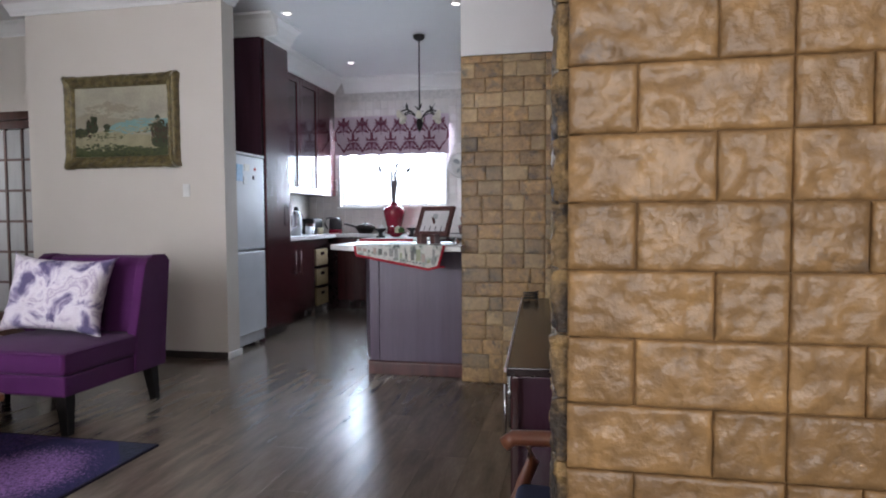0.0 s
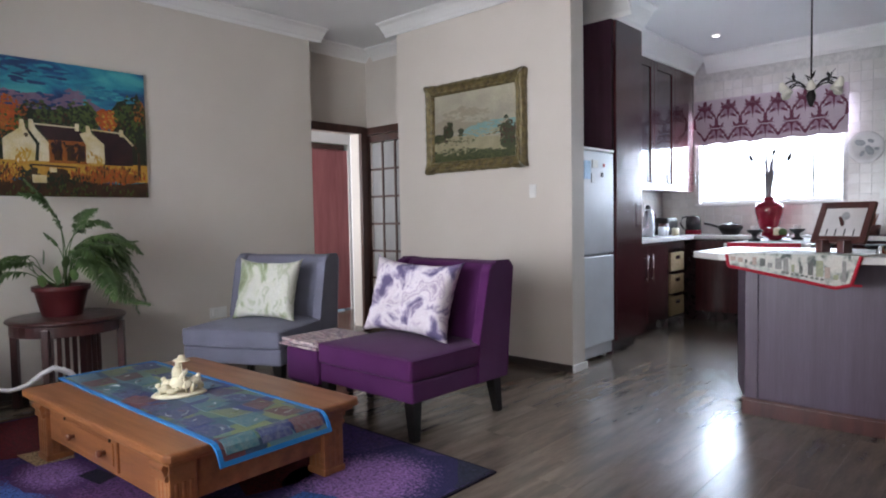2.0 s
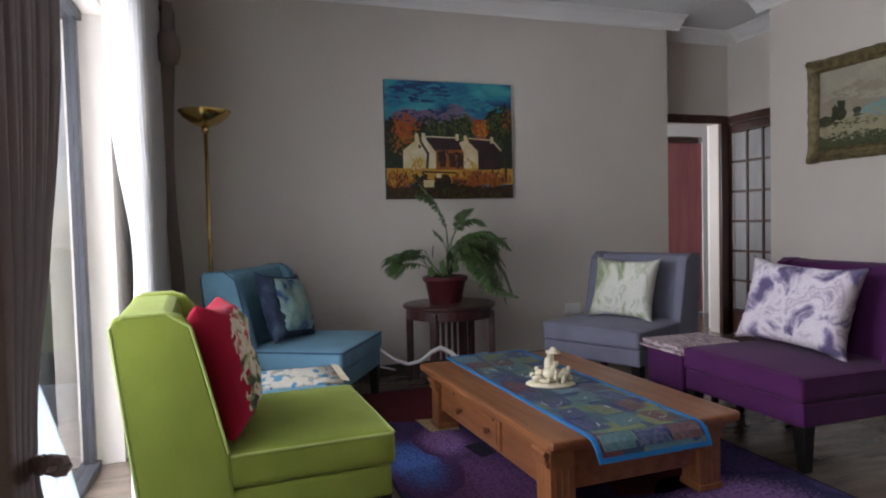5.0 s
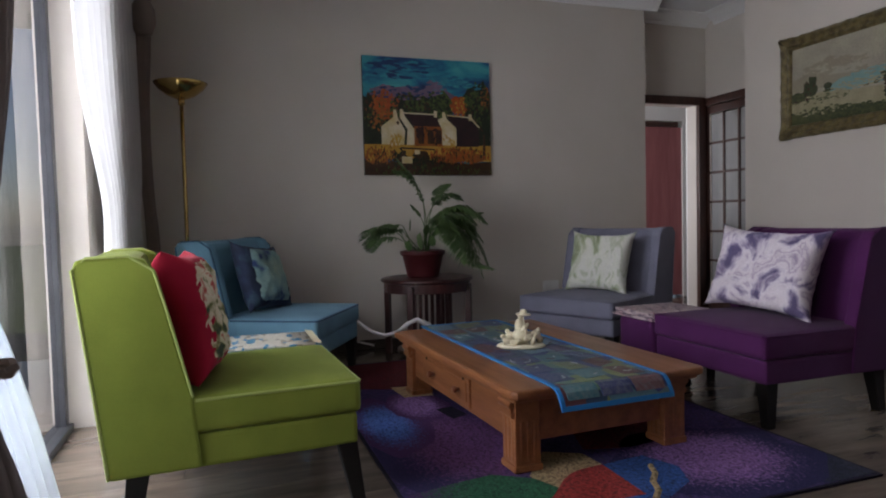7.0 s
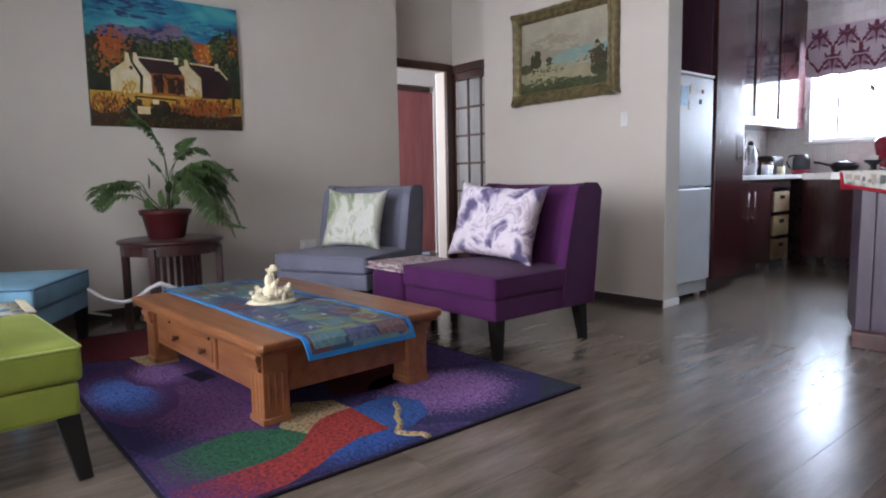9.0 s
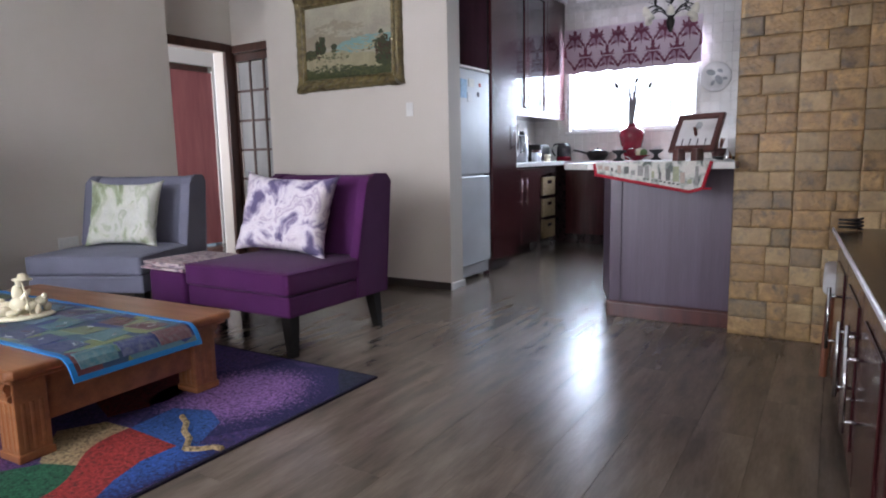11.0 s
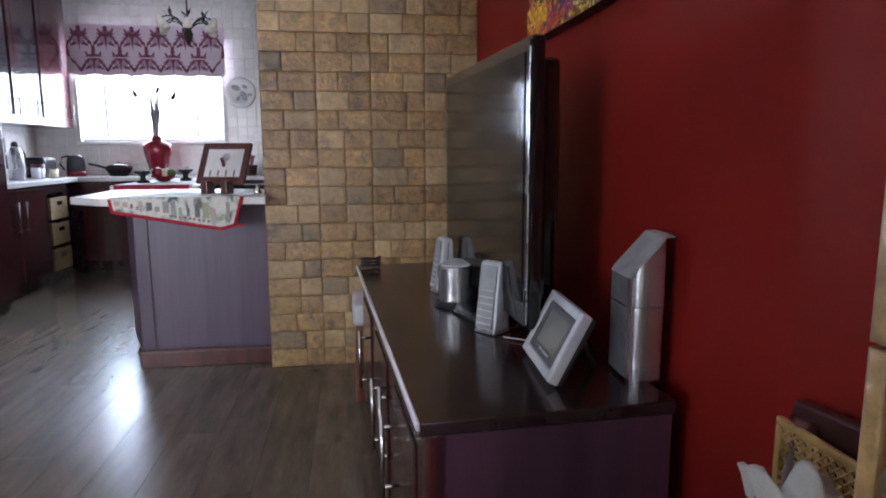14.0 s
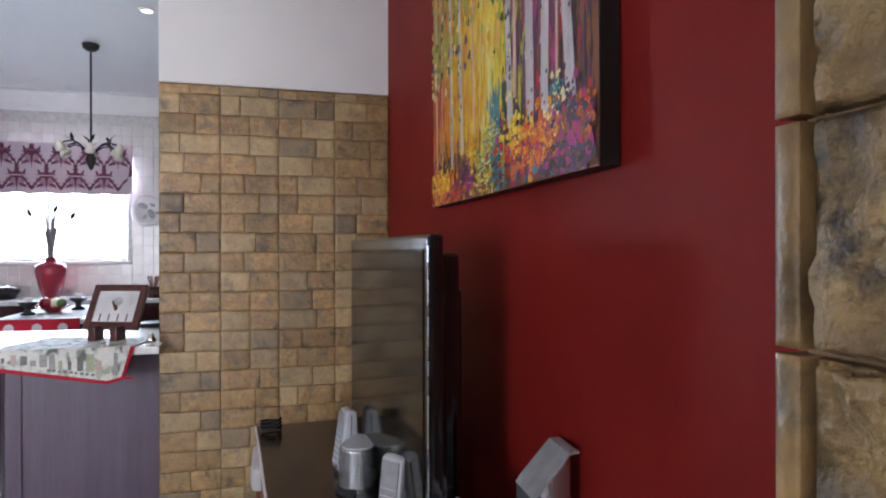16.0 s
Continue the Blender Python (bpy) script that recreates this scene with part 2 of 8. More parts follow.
M["purple"] = cloth("purple_cloth", (0.078, 0.0155, 0.082))
M["green"] = cloth("green_velvet", (0.245, 0.295, 0.045))
M["blue"] = cloth("blue_cloth", (0.17, 0.34, 0.46))
M["grey"] = cloth("grey_cloth", (0.20, 0.20, 0.265))
M["brown_cloth"] = cloth("brown_curtain_cloth", (0.26, 0.205, 0.178))
M["pil_purple"] = ramp_mat("purple_floral_print", [(0.36, (0.10, 0.08, 0.17)), (0.41, (0.28, 0.23, 0.34)), (0.45, (0.54, 0.48, 0.56)), (0.49, (0.66, 0.61, 0.645)), (0.54, (0.62, 0.555, 0.60)), (0.58, (0.42, 0.35, 0.45)), (0.62, (0.63, 0.57, 0.61)), (0.70, (0.34, 0.27, 0.37))], 7.5, distort=0.6, detail=6)
M["pil_green"] = ramp_mat("green_leaf_print", [(0.36, (0.26, 0.30, 0.17)), (0.42, (0.42, 0.47, 0.31)), (0.47, (0.66, 0.67, 0.57)), (0.55, (0.70, 0.70, 0.64)), (0.60, (0.47, 0.51, 0.37)), (0.66, (0.68, 0.68, 0.60))], 6.5, stretch=(1, 1, 0.55), distort=0.8, detail=5)
M["pil_navy"] = ramp_mat("navy_print", [(0.35, (0.012, 0.02, 0.05)), (0.55, (0.02, 0.035, 0.08)), (0.7, (0.05, 0.10, 0.14))], 9.0)
M["pil_sea"] = ramp_mat("sea_green_print", [(0.36, (0.03, 0.06, 0.20)), (0.43, (0.18, 0.31, 0.32)), (0.6, (0.32, 0.47, 0.40)), (0.72, (0.44, 0.55, 0.43))], 6.0)
M["pil_red"] = cloth("red_satin", (0.38, 0.012, 0.035))
M["pil_flower"] = ramp_mat("crewel_flower_print", [(0.34, (0.03, 0.05, 0.02)), (0.41, (0.16, 0.16, 0.04)), (0.47, (0.60, 0.50, 0.32)), (0.58, (0.66, 0.57, 0.40)), (0.64, (0.45, 0.06, 0.04)), (0.74, (0.30, 0.02, 0.03))], 13.0, distort=0.6)
M["throw"] = ramp_mat("striped_throw", [(0.30, (0.25, 0.13, 0.16)), (0.42, (0.60, 0.50, 0.48)), (0.55, (0.16, 0.12, 0.16)), (0.65, (0.55, 0.36, 0.38)), (0.75, (0.62, 0.56, 0.52))], 22.0, stretch=(0.4, 2.2, 1), detail=1)
M["throw_blue"] = ramp_mat("checked_throw", [(0.0, (0.66, 0.62, 0.52)), (0.45, (0.10, 0.30, 0.48)), (0.62, (0.70, 0.66, 0.58)), (0.85, (0.42, 0.38, 0.30))], 17.0, kind="CELL", const=True, stretch=(1, 2.2, 1))
M["runner"] = ramp_mat("patchwork_silk", [(0.0, (0.035, 0.09, 0.13)), (0.14, (0.10, 0.17, 0.12)), (0.28, (0.016, 0.03, 0.13)), (0.42, (0.07, 0.16, 0.20)), (0.56, (0.11, 0.03, 0.035)), (0.66, (0.16, 0.19, 0.08)), (0.8, (0.02, 0.05, 0.10)), (0.9, (0.09, 0.14, 0.16))], 7.5, rough=0.45, kind="CELL", const=True, stretch=(1, 1.5, 1))
M["runner_edge"] = cloth("runner_blue_border", (0.02, 0.17, 0.42))
M["silver"] = mat("brushed_silver", (0.62, 0.64, 0.67), 0.28, 0.75, scale=6, fine=0.06)
M["brushed"] = mat("brushed_aluminium", (0.60, 0.61, 0.63), 0.24, 0.85, col2=(0.52, 0.53, 0.55), scale=4, bump=0.05, bscale=60, stretch=(9, 9, 0.3), fine=0.10, rvar=0.04)
M["grille_lt"] = mat("pale_grille_cloth", (0.36, 0.37, 0.38), 0.6, scale=30, bump=0.5, bscale=600, fine=0.2)
M["silver_lt"] = mat("silver_plastic", (0.60, 0.62, 0.65), 0.35, 0.2, scale=6, fine=0.05)
M["greymesh"] = mat("grey_speaker_cloth", (0.13, 0.13, 0.145), 0.7, scale=30, bump=0.5, bscale=600, fine=0.25)
M["chrome"] = mat("chrome", (0.75, 0.75, 0.76), 0.15, 1.0, scale=6, fine=0.04)
M["brass"] = mat("polished_brass", (0.72, 0.50, 0.17), 0.16, 1.0, scale=8, fine=0.1)
M["black_gloss"] = mat("black_gloss_plastic", (0.008, 0.008, 0.009), 0.12, scale=6, fine=0.1, coat=0.4)
M["black"] = mat("black_plastic", (0.012, 0.012, 0.013), 0.45, scale=9, fine=0.15)
M["screen"] = mat("dark_screen", (0.012, 0.010, 0.008), 0.07, scale=3, fine=0.05, spec=0.26, rvar=0.01)
M["lcd"] = mat("lcd_glass", (0.27, 0.28, 0.265), 0.08, scale=4, fine=0.05, spec=0.8)
M["fridge"] = mat("fridge_enamel", (0.64, 0.67, 0.71), 0.3, scale=2, fine=0.03)
M["counter"] = mat("pale_worktop", (0.70, 0.68, 0.66), 0.25, col2=(0.60, 0.58, 0.56), scale=40, fine=0.1)
M["iron"] = mat("dark_iron", (0.03, 0.026, 0.024), 0.45, 0.6, scale=12, fine=0.2)
M["cream"] = mat("cream_ceramic", (0.70, 0.64, 0.46), 0.4, col2=(0.60, 0.53, 0.36), scale=18, fine=0.12)
M["china"] = mat("white_china", (0.74, 0.72, 0.70), 0.25, scale=6, fine=0.05)
M["bulb"] = mat("frosted_glass_shade", (0.80, 0.76, 0.62), 0.3, scale=9, fine=0.05)
M["redglaze"] = mat("red_glaze", (0.27, 0.012, 0.03), 0.18, scale=5, fine=0.1, coat=0.4)
M["redcloth"] = cloth("red_table_cloth", (0.42, 0.02, 0.04))
M["linen"] = cloth("grey_white_linen", (0.50, 0.49, 0.46))
M["whitecloth"] = cloth("white_cloth", (0.66, 0.64, 0.64))
M["towel"] = ramp_mat("printed_tea_towel", [(0.34, (0.10, 0.12, 0.11)), (0.43, (0.36, 0.38, 0.34)), (0.52, (0.58, 0.58, 0.53)), (0.7, (0.62, 0.60, 0.55))], 16.0, stretch=(1.4, 1, 1), distort=0.5)
M["wicker"] = mat("wicker", (0.36, 0.26, 0.13), 0.7, col2=(0.22, 0.15, 0.07), scale=40, bump=0.8, bscale=160, fine=0.35, dist=0.004)
M["cane"] = mat("cane_webbing", (0.46, 0.30, 0.10), 0.55, col2=(0.36, 0.22, 0.07), scale=20, bump=0.5, bscale=200, fine=0.2)
M["stem"] = mat("dried_stem", (0.26, 0.23, 0.24), 0.7, scale=20)
M["leaf"] = mat("fern_leaf", (0.045, 0.092, 0.026), 0.5, col2=(0.085, 0.14, 0.04), scale=12, bump=0.2, fine=0.25)
M["pot"] = mat("maroon_pot", (0.085, 0.014, 0.016), 0.35, scale=8, fine=0.15)
M["soil"] = mat("soil", (0.03, 0.02, 0.014), 0.95, scale=40, bump=0.8)
M["gilt"] = mat("tarnished_gilt", (0.20, 0.155, 0.062), 0.42, 0.35, col2=(0.09, 0.07, 0.035), scale=24, bump=0.7, bscale=90, fine=0.4, dist=0.005)
M["plastic_w"] = mat("white_plastic", (0.78, 0.77, 0.74), 0.35, scale=6, fine=0.03)
M["sheer"] = sheer_mat("sheer_voile", (0.72, 0.71, 0.70), 0.08, 0.28)
# more see-through voile; daylight's blue and a dimmer tone are in its colour
M["sheer_daylit"] = sheer_mat("voile_daylight_tint", (0.62, 0.67, 0.73), 0.30, 0.2)
M["glass"] = glass_mat("clear_glass")
M["glass_dark"] = mat("cabinet_glass", (0.05, 0.045, 0.05), 0.06, scale=3, fine=0.05, spec=0.7)
M["frost"] = mat("curtained_pane", (0.36, 0.35, 0.34), 0.2, col2=(0.26, 0.26, 0.26), scale=2, stretch=(5, 5, 0.6), fine=0.1)
M["alu"] = mat("dark_aluminium", (0.06, 0.062, 0.07), 0.35, 0.5, scale=8, fine=0.1)
M["slat"] = sheer_mat("blind_slat", (0.86, 0.86, 0.86), 0.0)
M["damask"] = mat("blind_cloth", (0.62, 0.51, 0.58), 0.9, col2=(0.56, 0.46, 0.52), scale=6, bump=0.4, bscale=300, fine=0.1)
M["damask_mid"] = mat("blind_medallion", (0.40, 0.27, 0.34), 0.9, col2=(0.34, 0.21, 0.28), scale=20, bump=0.4, bscale=300, fine=0.15)
M["damask_dk"] = mat("blind_motif", (0.19, 0.05, 0.09), 0.9, scale=10, bump=0.4, bscale=300, fine=0.15)
M["downlight"] = glow_mat("lamp_face", (1.0, 0.96, 0.9), 6.0)
M["lawn"] = mat("garden_ground", (0.10, 0.12, 0.05), 0.95, scale=3, bump=0.5, bscale=20)
M["paving"] = mat("patio_paving", (0.34, 0.31, 0.28), 0.8, scale=2, bump=0.3, bscale=30)


def paint(name, a, b, scale=22.0, stretch=(1, 1, 1)):
    return mat("paint_" + name, a, 0.5, col2=b, scale=scale, bump=0.35, bscale=120, stretch=stretch, fine=0.3, dist=0.003)


# ---------------------------------------------------------------- mesh helpers
def add(bm, other, m=None):
    """Join another bmesh into bm, moved by m."""
    if m is not None:
        bmesh.ops.transform(other, matrix=m, verts=other.verts)
    me = bpy.data.meshes.new("tmp")
    other.to_mesh(me)
    other.free()
    bm.from_mesh(me)
    bpy.data.meshes.remove(me)
    return bm


def box(x0, x1, y0, y1, z0, z1, bev=0.0, seg=2):
    bm = bmesh.new()
    bmesh.ops.create_cube(bm, size=1, matrix=Matrix.Translation(((x0 + x1) / 2, (y0 + y1) / 2, (z0 + z1) / 2)) @ Matrix.Diagonal((x1 - x0, y1 - y0, z1 - z0, 1)))
    if bev:
        bmesh.ops.bevel(bm, geom=bm.edges[:], offset=bev, segments=seg, affect="EDGES", profile=0.6)
    return bm


def boxes(*specs):
    bm = bmesh.new()
    for s in specs:
        add(bm, box(*s))
    return bm


def rod(p0, p1, r0, r1=None, n=12):
    p0, p1 = Vector(p0), Vector(p1)
    bm = bmesh.new()
    d = p1 - p0
    bmesh.ops.create_cone(bm, cap_ends=True, segments=n, radius1=r0, radius2=r0 if r1 is None else r1, depth=d.length)
    q = Vector((0, 0, 1)).rotation_difference(d.normalized())
    bmesh.ops.transform(bm, matrix=Matrix.Translation((p0 + p1) / 2) @ q.to_matrix().to_4x4(), verts=bm.verts)
    return bm


def lathe(profile, n=28, sx=1.0, sy=1.0):
    bm = bmesh.new()
    rings = [[bm.verts.new((r * sx * math.cos(2 * math.pi * i / n), r * sy * math.sin(2 * math.pi * i / n), z)) for i in range(n)] for r, z in profile]
    for a, b in zip(rings, rings[1:]):
        for i in range(n):
            bm.faces.new((a[i], a[(i + 1) % n], b[(i + 1) % n], b[i]))
    for ring, r in ((rings[0], profile[0][0]), (rings[-1], profile[-1][0])):
        if r > 1e-4:
            bm.faces.new(ring)
    bmesh.ops.remove_doubles(bm, verts=bm.verts, dist=1e-5)
    bmesh.ops.recalc_face_normals(bm, faces=bm.faces)
    return bm


def tube(points, r, n=8, taper=1.0):
    """A round bar along points."""
    pts = [Vector(p) for p in points]
    bm = bmesh.new()
    rings = []
    for i, p in enumerate(pts):
        d = (pts[min(i + 1, len(pts) - 1)] - pts[max(i - 1, 0)]).normalized()
        side = d.cross(Vector((0, 0, 1)))
        side = side.normalized() if side.length > 1e-3 else Vector((1, 0, 0))
        up = side.cross(d)
        k = r * (1 + (taper - 1) * i / max(1, len(pts) - 1))
        rings.append([bm.verts.new(p + (side * math.cos(2 * math.pi * j / n) + up * math.sin(2 * math.pi * j / n)) * k) for j in range(n)])
    for a, b in zip(rings, rings[1:]):
        for j in range(n):
            bm.faces.new((a[j], a[(j + 1) % n], b[(j + 1) % n], b[j]))
    bm.faces.new(rings[0]), bm.faces.new(rings[-1])
    bmesh.ops.recalc_face_normals(bm, faces=bm.faces)
    return bm


def prism(outline, axis, a, b, bev=0.0):
    """A flat outline pushed out between a and b along an axis ('x', 'y' or 'z')."""
    bm = bmesh.new()

    def at(u, v, w):
        return {"x": (w, u, v), "y": (u, w, v), "z": (u, v, w)}[axis]
    lo = [bm.verts.new(at(u, v, a)) for u, v in outline]
    hi = [bm.verts.new(at(u, v, b)) for u, v in outline]
    bm.faces.new(lo), bm.faces.new(hi)
    for i in range(len(lo)):
        j = (i + 1) % len(lo)
        bm.faces.new((lo[i], lo[j], hi[j], hi[i]))
    bmesh.ops.recalc_face_normals(bm, faces=bm.faces)
    if bev:
        bmesh.ops.bevel(bm, geom=bm.edges[:], offset=bev, segments=2, affect="EDGES", profile=0.6)
    return bm


def pillow(w, h, d, n=26):
    """A stuffed cushion lying in x and z, its thickness along y, with pinched corners."""
    bm = bmesh.new()
    grids = []
    for side in (-1, 1):
        g = []
        for i in range(n + 1):
            row = []
            for j in range(n + 1):
                u, v = 2 * i / n - 1, 2 * j / n - 1
                puff = (max(0, 1 - u ** 4) * max(0, 1 - v ** 4)) ** 0.55
                pull = 1 - 0.17 * (1 - abs(v) ** 3) * abs(u) ** 3
                pull2 = 1 - 0.17 * (1 - abs(u) ** 3) * abs(v) ** 3
                wr = 0.02 * noise.noise(Vector((u * 3, v * 3, side * 2.0 + w))) + 0.012 * noise.noise(Vector((u * 7 + v * 3, v * 8, side + h)))
                row.append(bm.verts.new((u * w / 2 * pull, side * (d / 2 * puff + wr * puff), v * h / 2 * pull2)))
            g.append(row)
        grids.append(g)
        for i in range(n):
            for j in range(n):
                f = (g[i][j], g[i + 1][j], g[i + 1][j + 1], g[i][j + 1])
                bm.faces.new(f if side < 0 else f[::-1])
    bmesh.ops.remove_doubles(bm, verts=bm.verts, dist=0.0008)
    bmesh.ops.recalc_face_normals(bm, faces=bm.faces)
    return bm


def drape(w, points, thick=0.006, n=16, wave=0.004):
    """Cloth of width w along x, laid over a profile of (y, z) points."""
    bm = bmesh.new()
    rows = []
    for k, (y, z) in enumerate(points):
        rows.append([bm.verts.new((w * (i / n - 0.5), y, z + wave * noise.noise(Vector((i * 0.7, k * 0.6, 3.1))))) for i in range(n + 1)])
    for a, b in zip(rows, rows[1:]):
        for i in range(n):
            bm.faces.new((a[i], a[i + 1], b[i + 1], b[i]))
    bmesh.ops.recalc_face_normals(bm, faces=bm.faces)
    bmesh.ops.solidify(bm, geom=bm.faces[:], thickness=thick)
    return bm


def taper_leg(x, y, dx, dy, top, r0, r1):
    """A square leg, half as wide as r0 at its top, tapering to r1 at the floor, its foot moved by (dx, dy)."""
    bm = bmesh.new()
    rings = [[bm.verts.new((cx + sx * r, cy + sy * r, z)) for sx, sy in ((-1, -1), (1, -1), (1, 1), (-1, 1))] for cx, cy, z, r in ((x, y, top, r0), (x + dx, y + dy, 0.0, r1))]
    bm.faces.new(rings[0]), bm.faces.new(rings[1])
    for i in range(4):
        bm.faces.new((rings[0][i], rings[0][(i + 1) % 4], rings[1][(i + 1) % 4], rings[1][i]))
    bmesh.ops.recalc_face_normals(bm, faces=bm.faces)
    bmesh.ops.bevel(bm, geom=bm.edges[:], offset=0.003, segments=1, affect="EDGES")
    return bm


def part(name, bm, material, parent=None, label="", smooth=False, at=None):
    me = bpy.data.meshes.new(name)
    if smooth:
        for f in bm.faces:
            f.smooth = True
    bm.to_mesh(me)
    bm.free()
    me.materials.append(material)
    ob = new(name, me)
    if parent is not None:
        ob.parent = parent
    if at is not None:
        ob.matrix_basis = at
    if label:
        ob["label"] = label
    return ob


def thing(name, label, category, m=None, group="", kind=""):
    ob = new(name)
    ob.empty_display_size = 0.1
    if m is not None:
        ob.matrix_basis = m
    return tagged(ob, label, category, group, kind)


def solid(name, bm, material, label, category, m=None, kind="", smooth=False, group=""):
    ob = part(name, bm, material, None, "", smooth, m)
    return tagged(ob, label, category, group, kind)


def structure(name, bm, material, label, category):
    return solid(name, bm, material, label, category, kind="structure")


# ---------------------------------------------------------------- structure
H = 2.92
structure("ground", box(-60, 60, -60, 60, -0.32, -0.2), M["lawn"], "dry garden ground outside the house", "ground")
floor = structure("floor", box(-7.2, 2.6, -2.5, 8.4, -0.2, -0.012), M["gap"], "dark laminate floor laid in long planks", "floor")
structure("ceiling", box(-7.2, 2.6, -2.5, 8.4, H, H + 0.15), M["ceiling"], "plain white painted ceiling", "ceiling")
structure("wall_west", box(-5.1, -4.9, -0.1, 4.35, 0, H), M["wall"], "warm grey painted living room wall", "wall")
structure("wall_west_recess", boxes((-5.35, -5.2, 4.35, 4.43, 0, H), (-5.35, -5.2, 5.19, 5.44, 0, H), (-5.35, -5.2, 4.43, 5.19, 2.06, H), (-5.2, -5.1, 4.2, 4.348, 0, H)),
          M["wall"], "grey painted recess wall with a doorway", "wall")
structure("wall_recess_back", boxes((-5.2, -5.13, 5.29, 5.44, 0, H), (-4.28, -3.2, 5.29, 5.44, 0, H), (-5.13, -4.28, 5.29, 5.44, 2.06, H)), M["wall"], "grey wall around a glazed door", "wall")
structure("wall_picture", boxes((-4.21, -2.41, 4.81, 4.985, 0, H), (-4.21, -4.06, 4.987, 5.288, 0, H)), M["wall"], "grey painted wall end beside the fridge niche", "wall")
structure("wall_kitchen_west", box(-3.35, -3.2, 4.987, 8.2, 0, H), M["grout"], "pale tiled kitchen wall", "wall")
structure("wall_kitchen_north", boxes((-3.35, -2.76, 8.2, 8.4, 0, H), (-1.33, 1.35, 8.2, 8.4, 0, H), (-2.76, -1.33, 8.2, 8.4, 0, 1.265), (-2.76, -1.33, 8.2, 8.4, 2.32, H)),
          M["grout"], "pale tiled kitchen wall with a wide window", "wall")
structure("wall_kitchen_east", box(1.2, 1.35, 4.72, 8.2, 0, H), M["tile"], "pale kitchen wall", "wall")
stone_wall = structure("wall_stone", box(-0.467, 1.35, 4.4945, 4.72, 0, 2.19), M["mortar"], "feature wall clad in small sandstone blocks", "wall")
structure("wall_stone_top", box(-0.467, 1.35, 4.488, 4.72, 2.192, H), M["white"], "white plaster above the stone cladding", "wall")
structure("wall_red", box(0.655, 0.80, 1.36, 4.49, 0, H), M["red"], "deep red painted wall", "wall")
pillar = structure("wall_pillar", boxes((0.298, 2.6, 1.2055, 1.394, 0, H), (0.268, 0.298, 1.235, 1.394, 0, H)), M["mortar_big"], "wall end clad in large varnished sandstone blocks", "wall")
structure("wall_south", boxes((-5.1, -3.6, -0.1, 0.1, 0, H), (-1.45, -0.85, -0.1, 0.1, 0, H), (-3.6, -1.45, -0.1, 0.1, 2.2, H)), M["wall"], "grey wall around the patio door", "wall")
structure("wall_hall_west", box(-1.0, -0.85, -2.3, -0.102, 0, H), M["wall"], "grey hall wall", "wall")
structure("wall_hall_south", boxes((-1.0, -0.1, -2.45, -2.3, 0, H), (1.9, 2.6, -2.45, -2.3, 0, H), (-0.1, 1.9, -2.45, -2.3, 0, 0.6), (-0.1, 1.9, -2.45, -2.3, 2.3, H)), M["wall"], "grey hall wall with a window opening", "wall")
structure("wall_hall_east", box(2.45, 2.6, -2.3, 1.2, 0, H), M["wall"], "grey hall wall", "wall")
structure("wall_far_room", boxes((-6.5, -6.35, 3.2, 4.86, 0, H), (-6.5, -6.35, 5.965, 7.0, 0, H), (-6.5, -6.35, 4.86, 5.965, 2.1, H), (-6.35, -5.352, 3.05, 3.2, 0, 0.9), (-6.35, -5.352, 3.05, 3.2, 2.1, H), (-6.35, -5.352, 7.0, 7.15, 0, H), (-5.5, -5.352, 5.3, 7.0, 0, H)),
          M["white"], "white walls of the room beyond the doorway", "wall")


def cornice(run, x0, y0, x1, y1, nx, ny, low=2.81, out=0.13):
    """A stepped plaster cornice along a wall line; (nx, ny) points into the room."""
    h = H - low
    prof = [(0, low), (0.012, low), (0.022, low + 0.18 * h), (0.30 * out, low + 0.30 * h), (0.42 * out, low + 0.45 * h), (0.68 * out, low + 0.72 * h), (0.80 * out, low + 0.78 * h), (out, low + 0.88 * h), (out, H - 0.003), (0, H - 0.003)]
    if nx:
        bm = prism([(x0 + nx * o, z) for o, z in prof], "y", y0, y1)
    else:
        bm = prism([(y0 + ny * o, z) for o, z in prof], "x", x0, x1)
    return add(run, bm)


run = bmesh.new()
cornice(run, -4.9, 0.1, -4.9, 4.48, 1, 0)
cornice(run, -5.2, 4.35, -4.9, 4.35, 0, 1)
cornice(run, -5.2, 4.48, -5.2, 5.29, 1, 0)
cornice(run, -5.07, 5.29, -4.34, 5.29, 0, -1)
cornice(run, -4.21, 4.81, -4.21, 5.29, -1, 0)
cornice(run, -4.34, 4.81, -2.28, 4.81, 0, -1)
cornice(run, -2.41, 4.81, -2.41, 4.99, 1, 0)
cornice(run, -4.77, 0.1, -0.85, 0.1, 0, 1)
structure("cornice", run, M["white"], "white stepped plaster cornice", "cornice")
run = bmesh.new()
cornice(run, -3.2, 4.987, -3.2, 5.57, 1, 0, 2.74, 0.14)
cornice(run, -3.06, 5.57, -2.31, 5.57, 0, -1, 2.735, 0.14)
cornice(run, -2.45, 5.57, -2.45, 6.06, 1, 0, 2.735, 0.14)
cornice(run, -2.82, 6.06, -2.82, 8.2, 1, 0, 2.735, 0.14)
cornice(run, -2.68, 8.2, 1.2, 8.2, 0, -1, 2.735, 0.14)
structure("cornice_kitchen", run, M["white"], "white stepped plaster cornice above the cupboards", "cornice")

structure("baseboard", boxes((-4.9, -4.885, 0.1, 4.35, 0, 0.07, 0.004), (-4.22, -2.40, 4.797, 4.81, 0, 0.055, 0.004)), M["skirt"], "dark skirting board", "skirting")
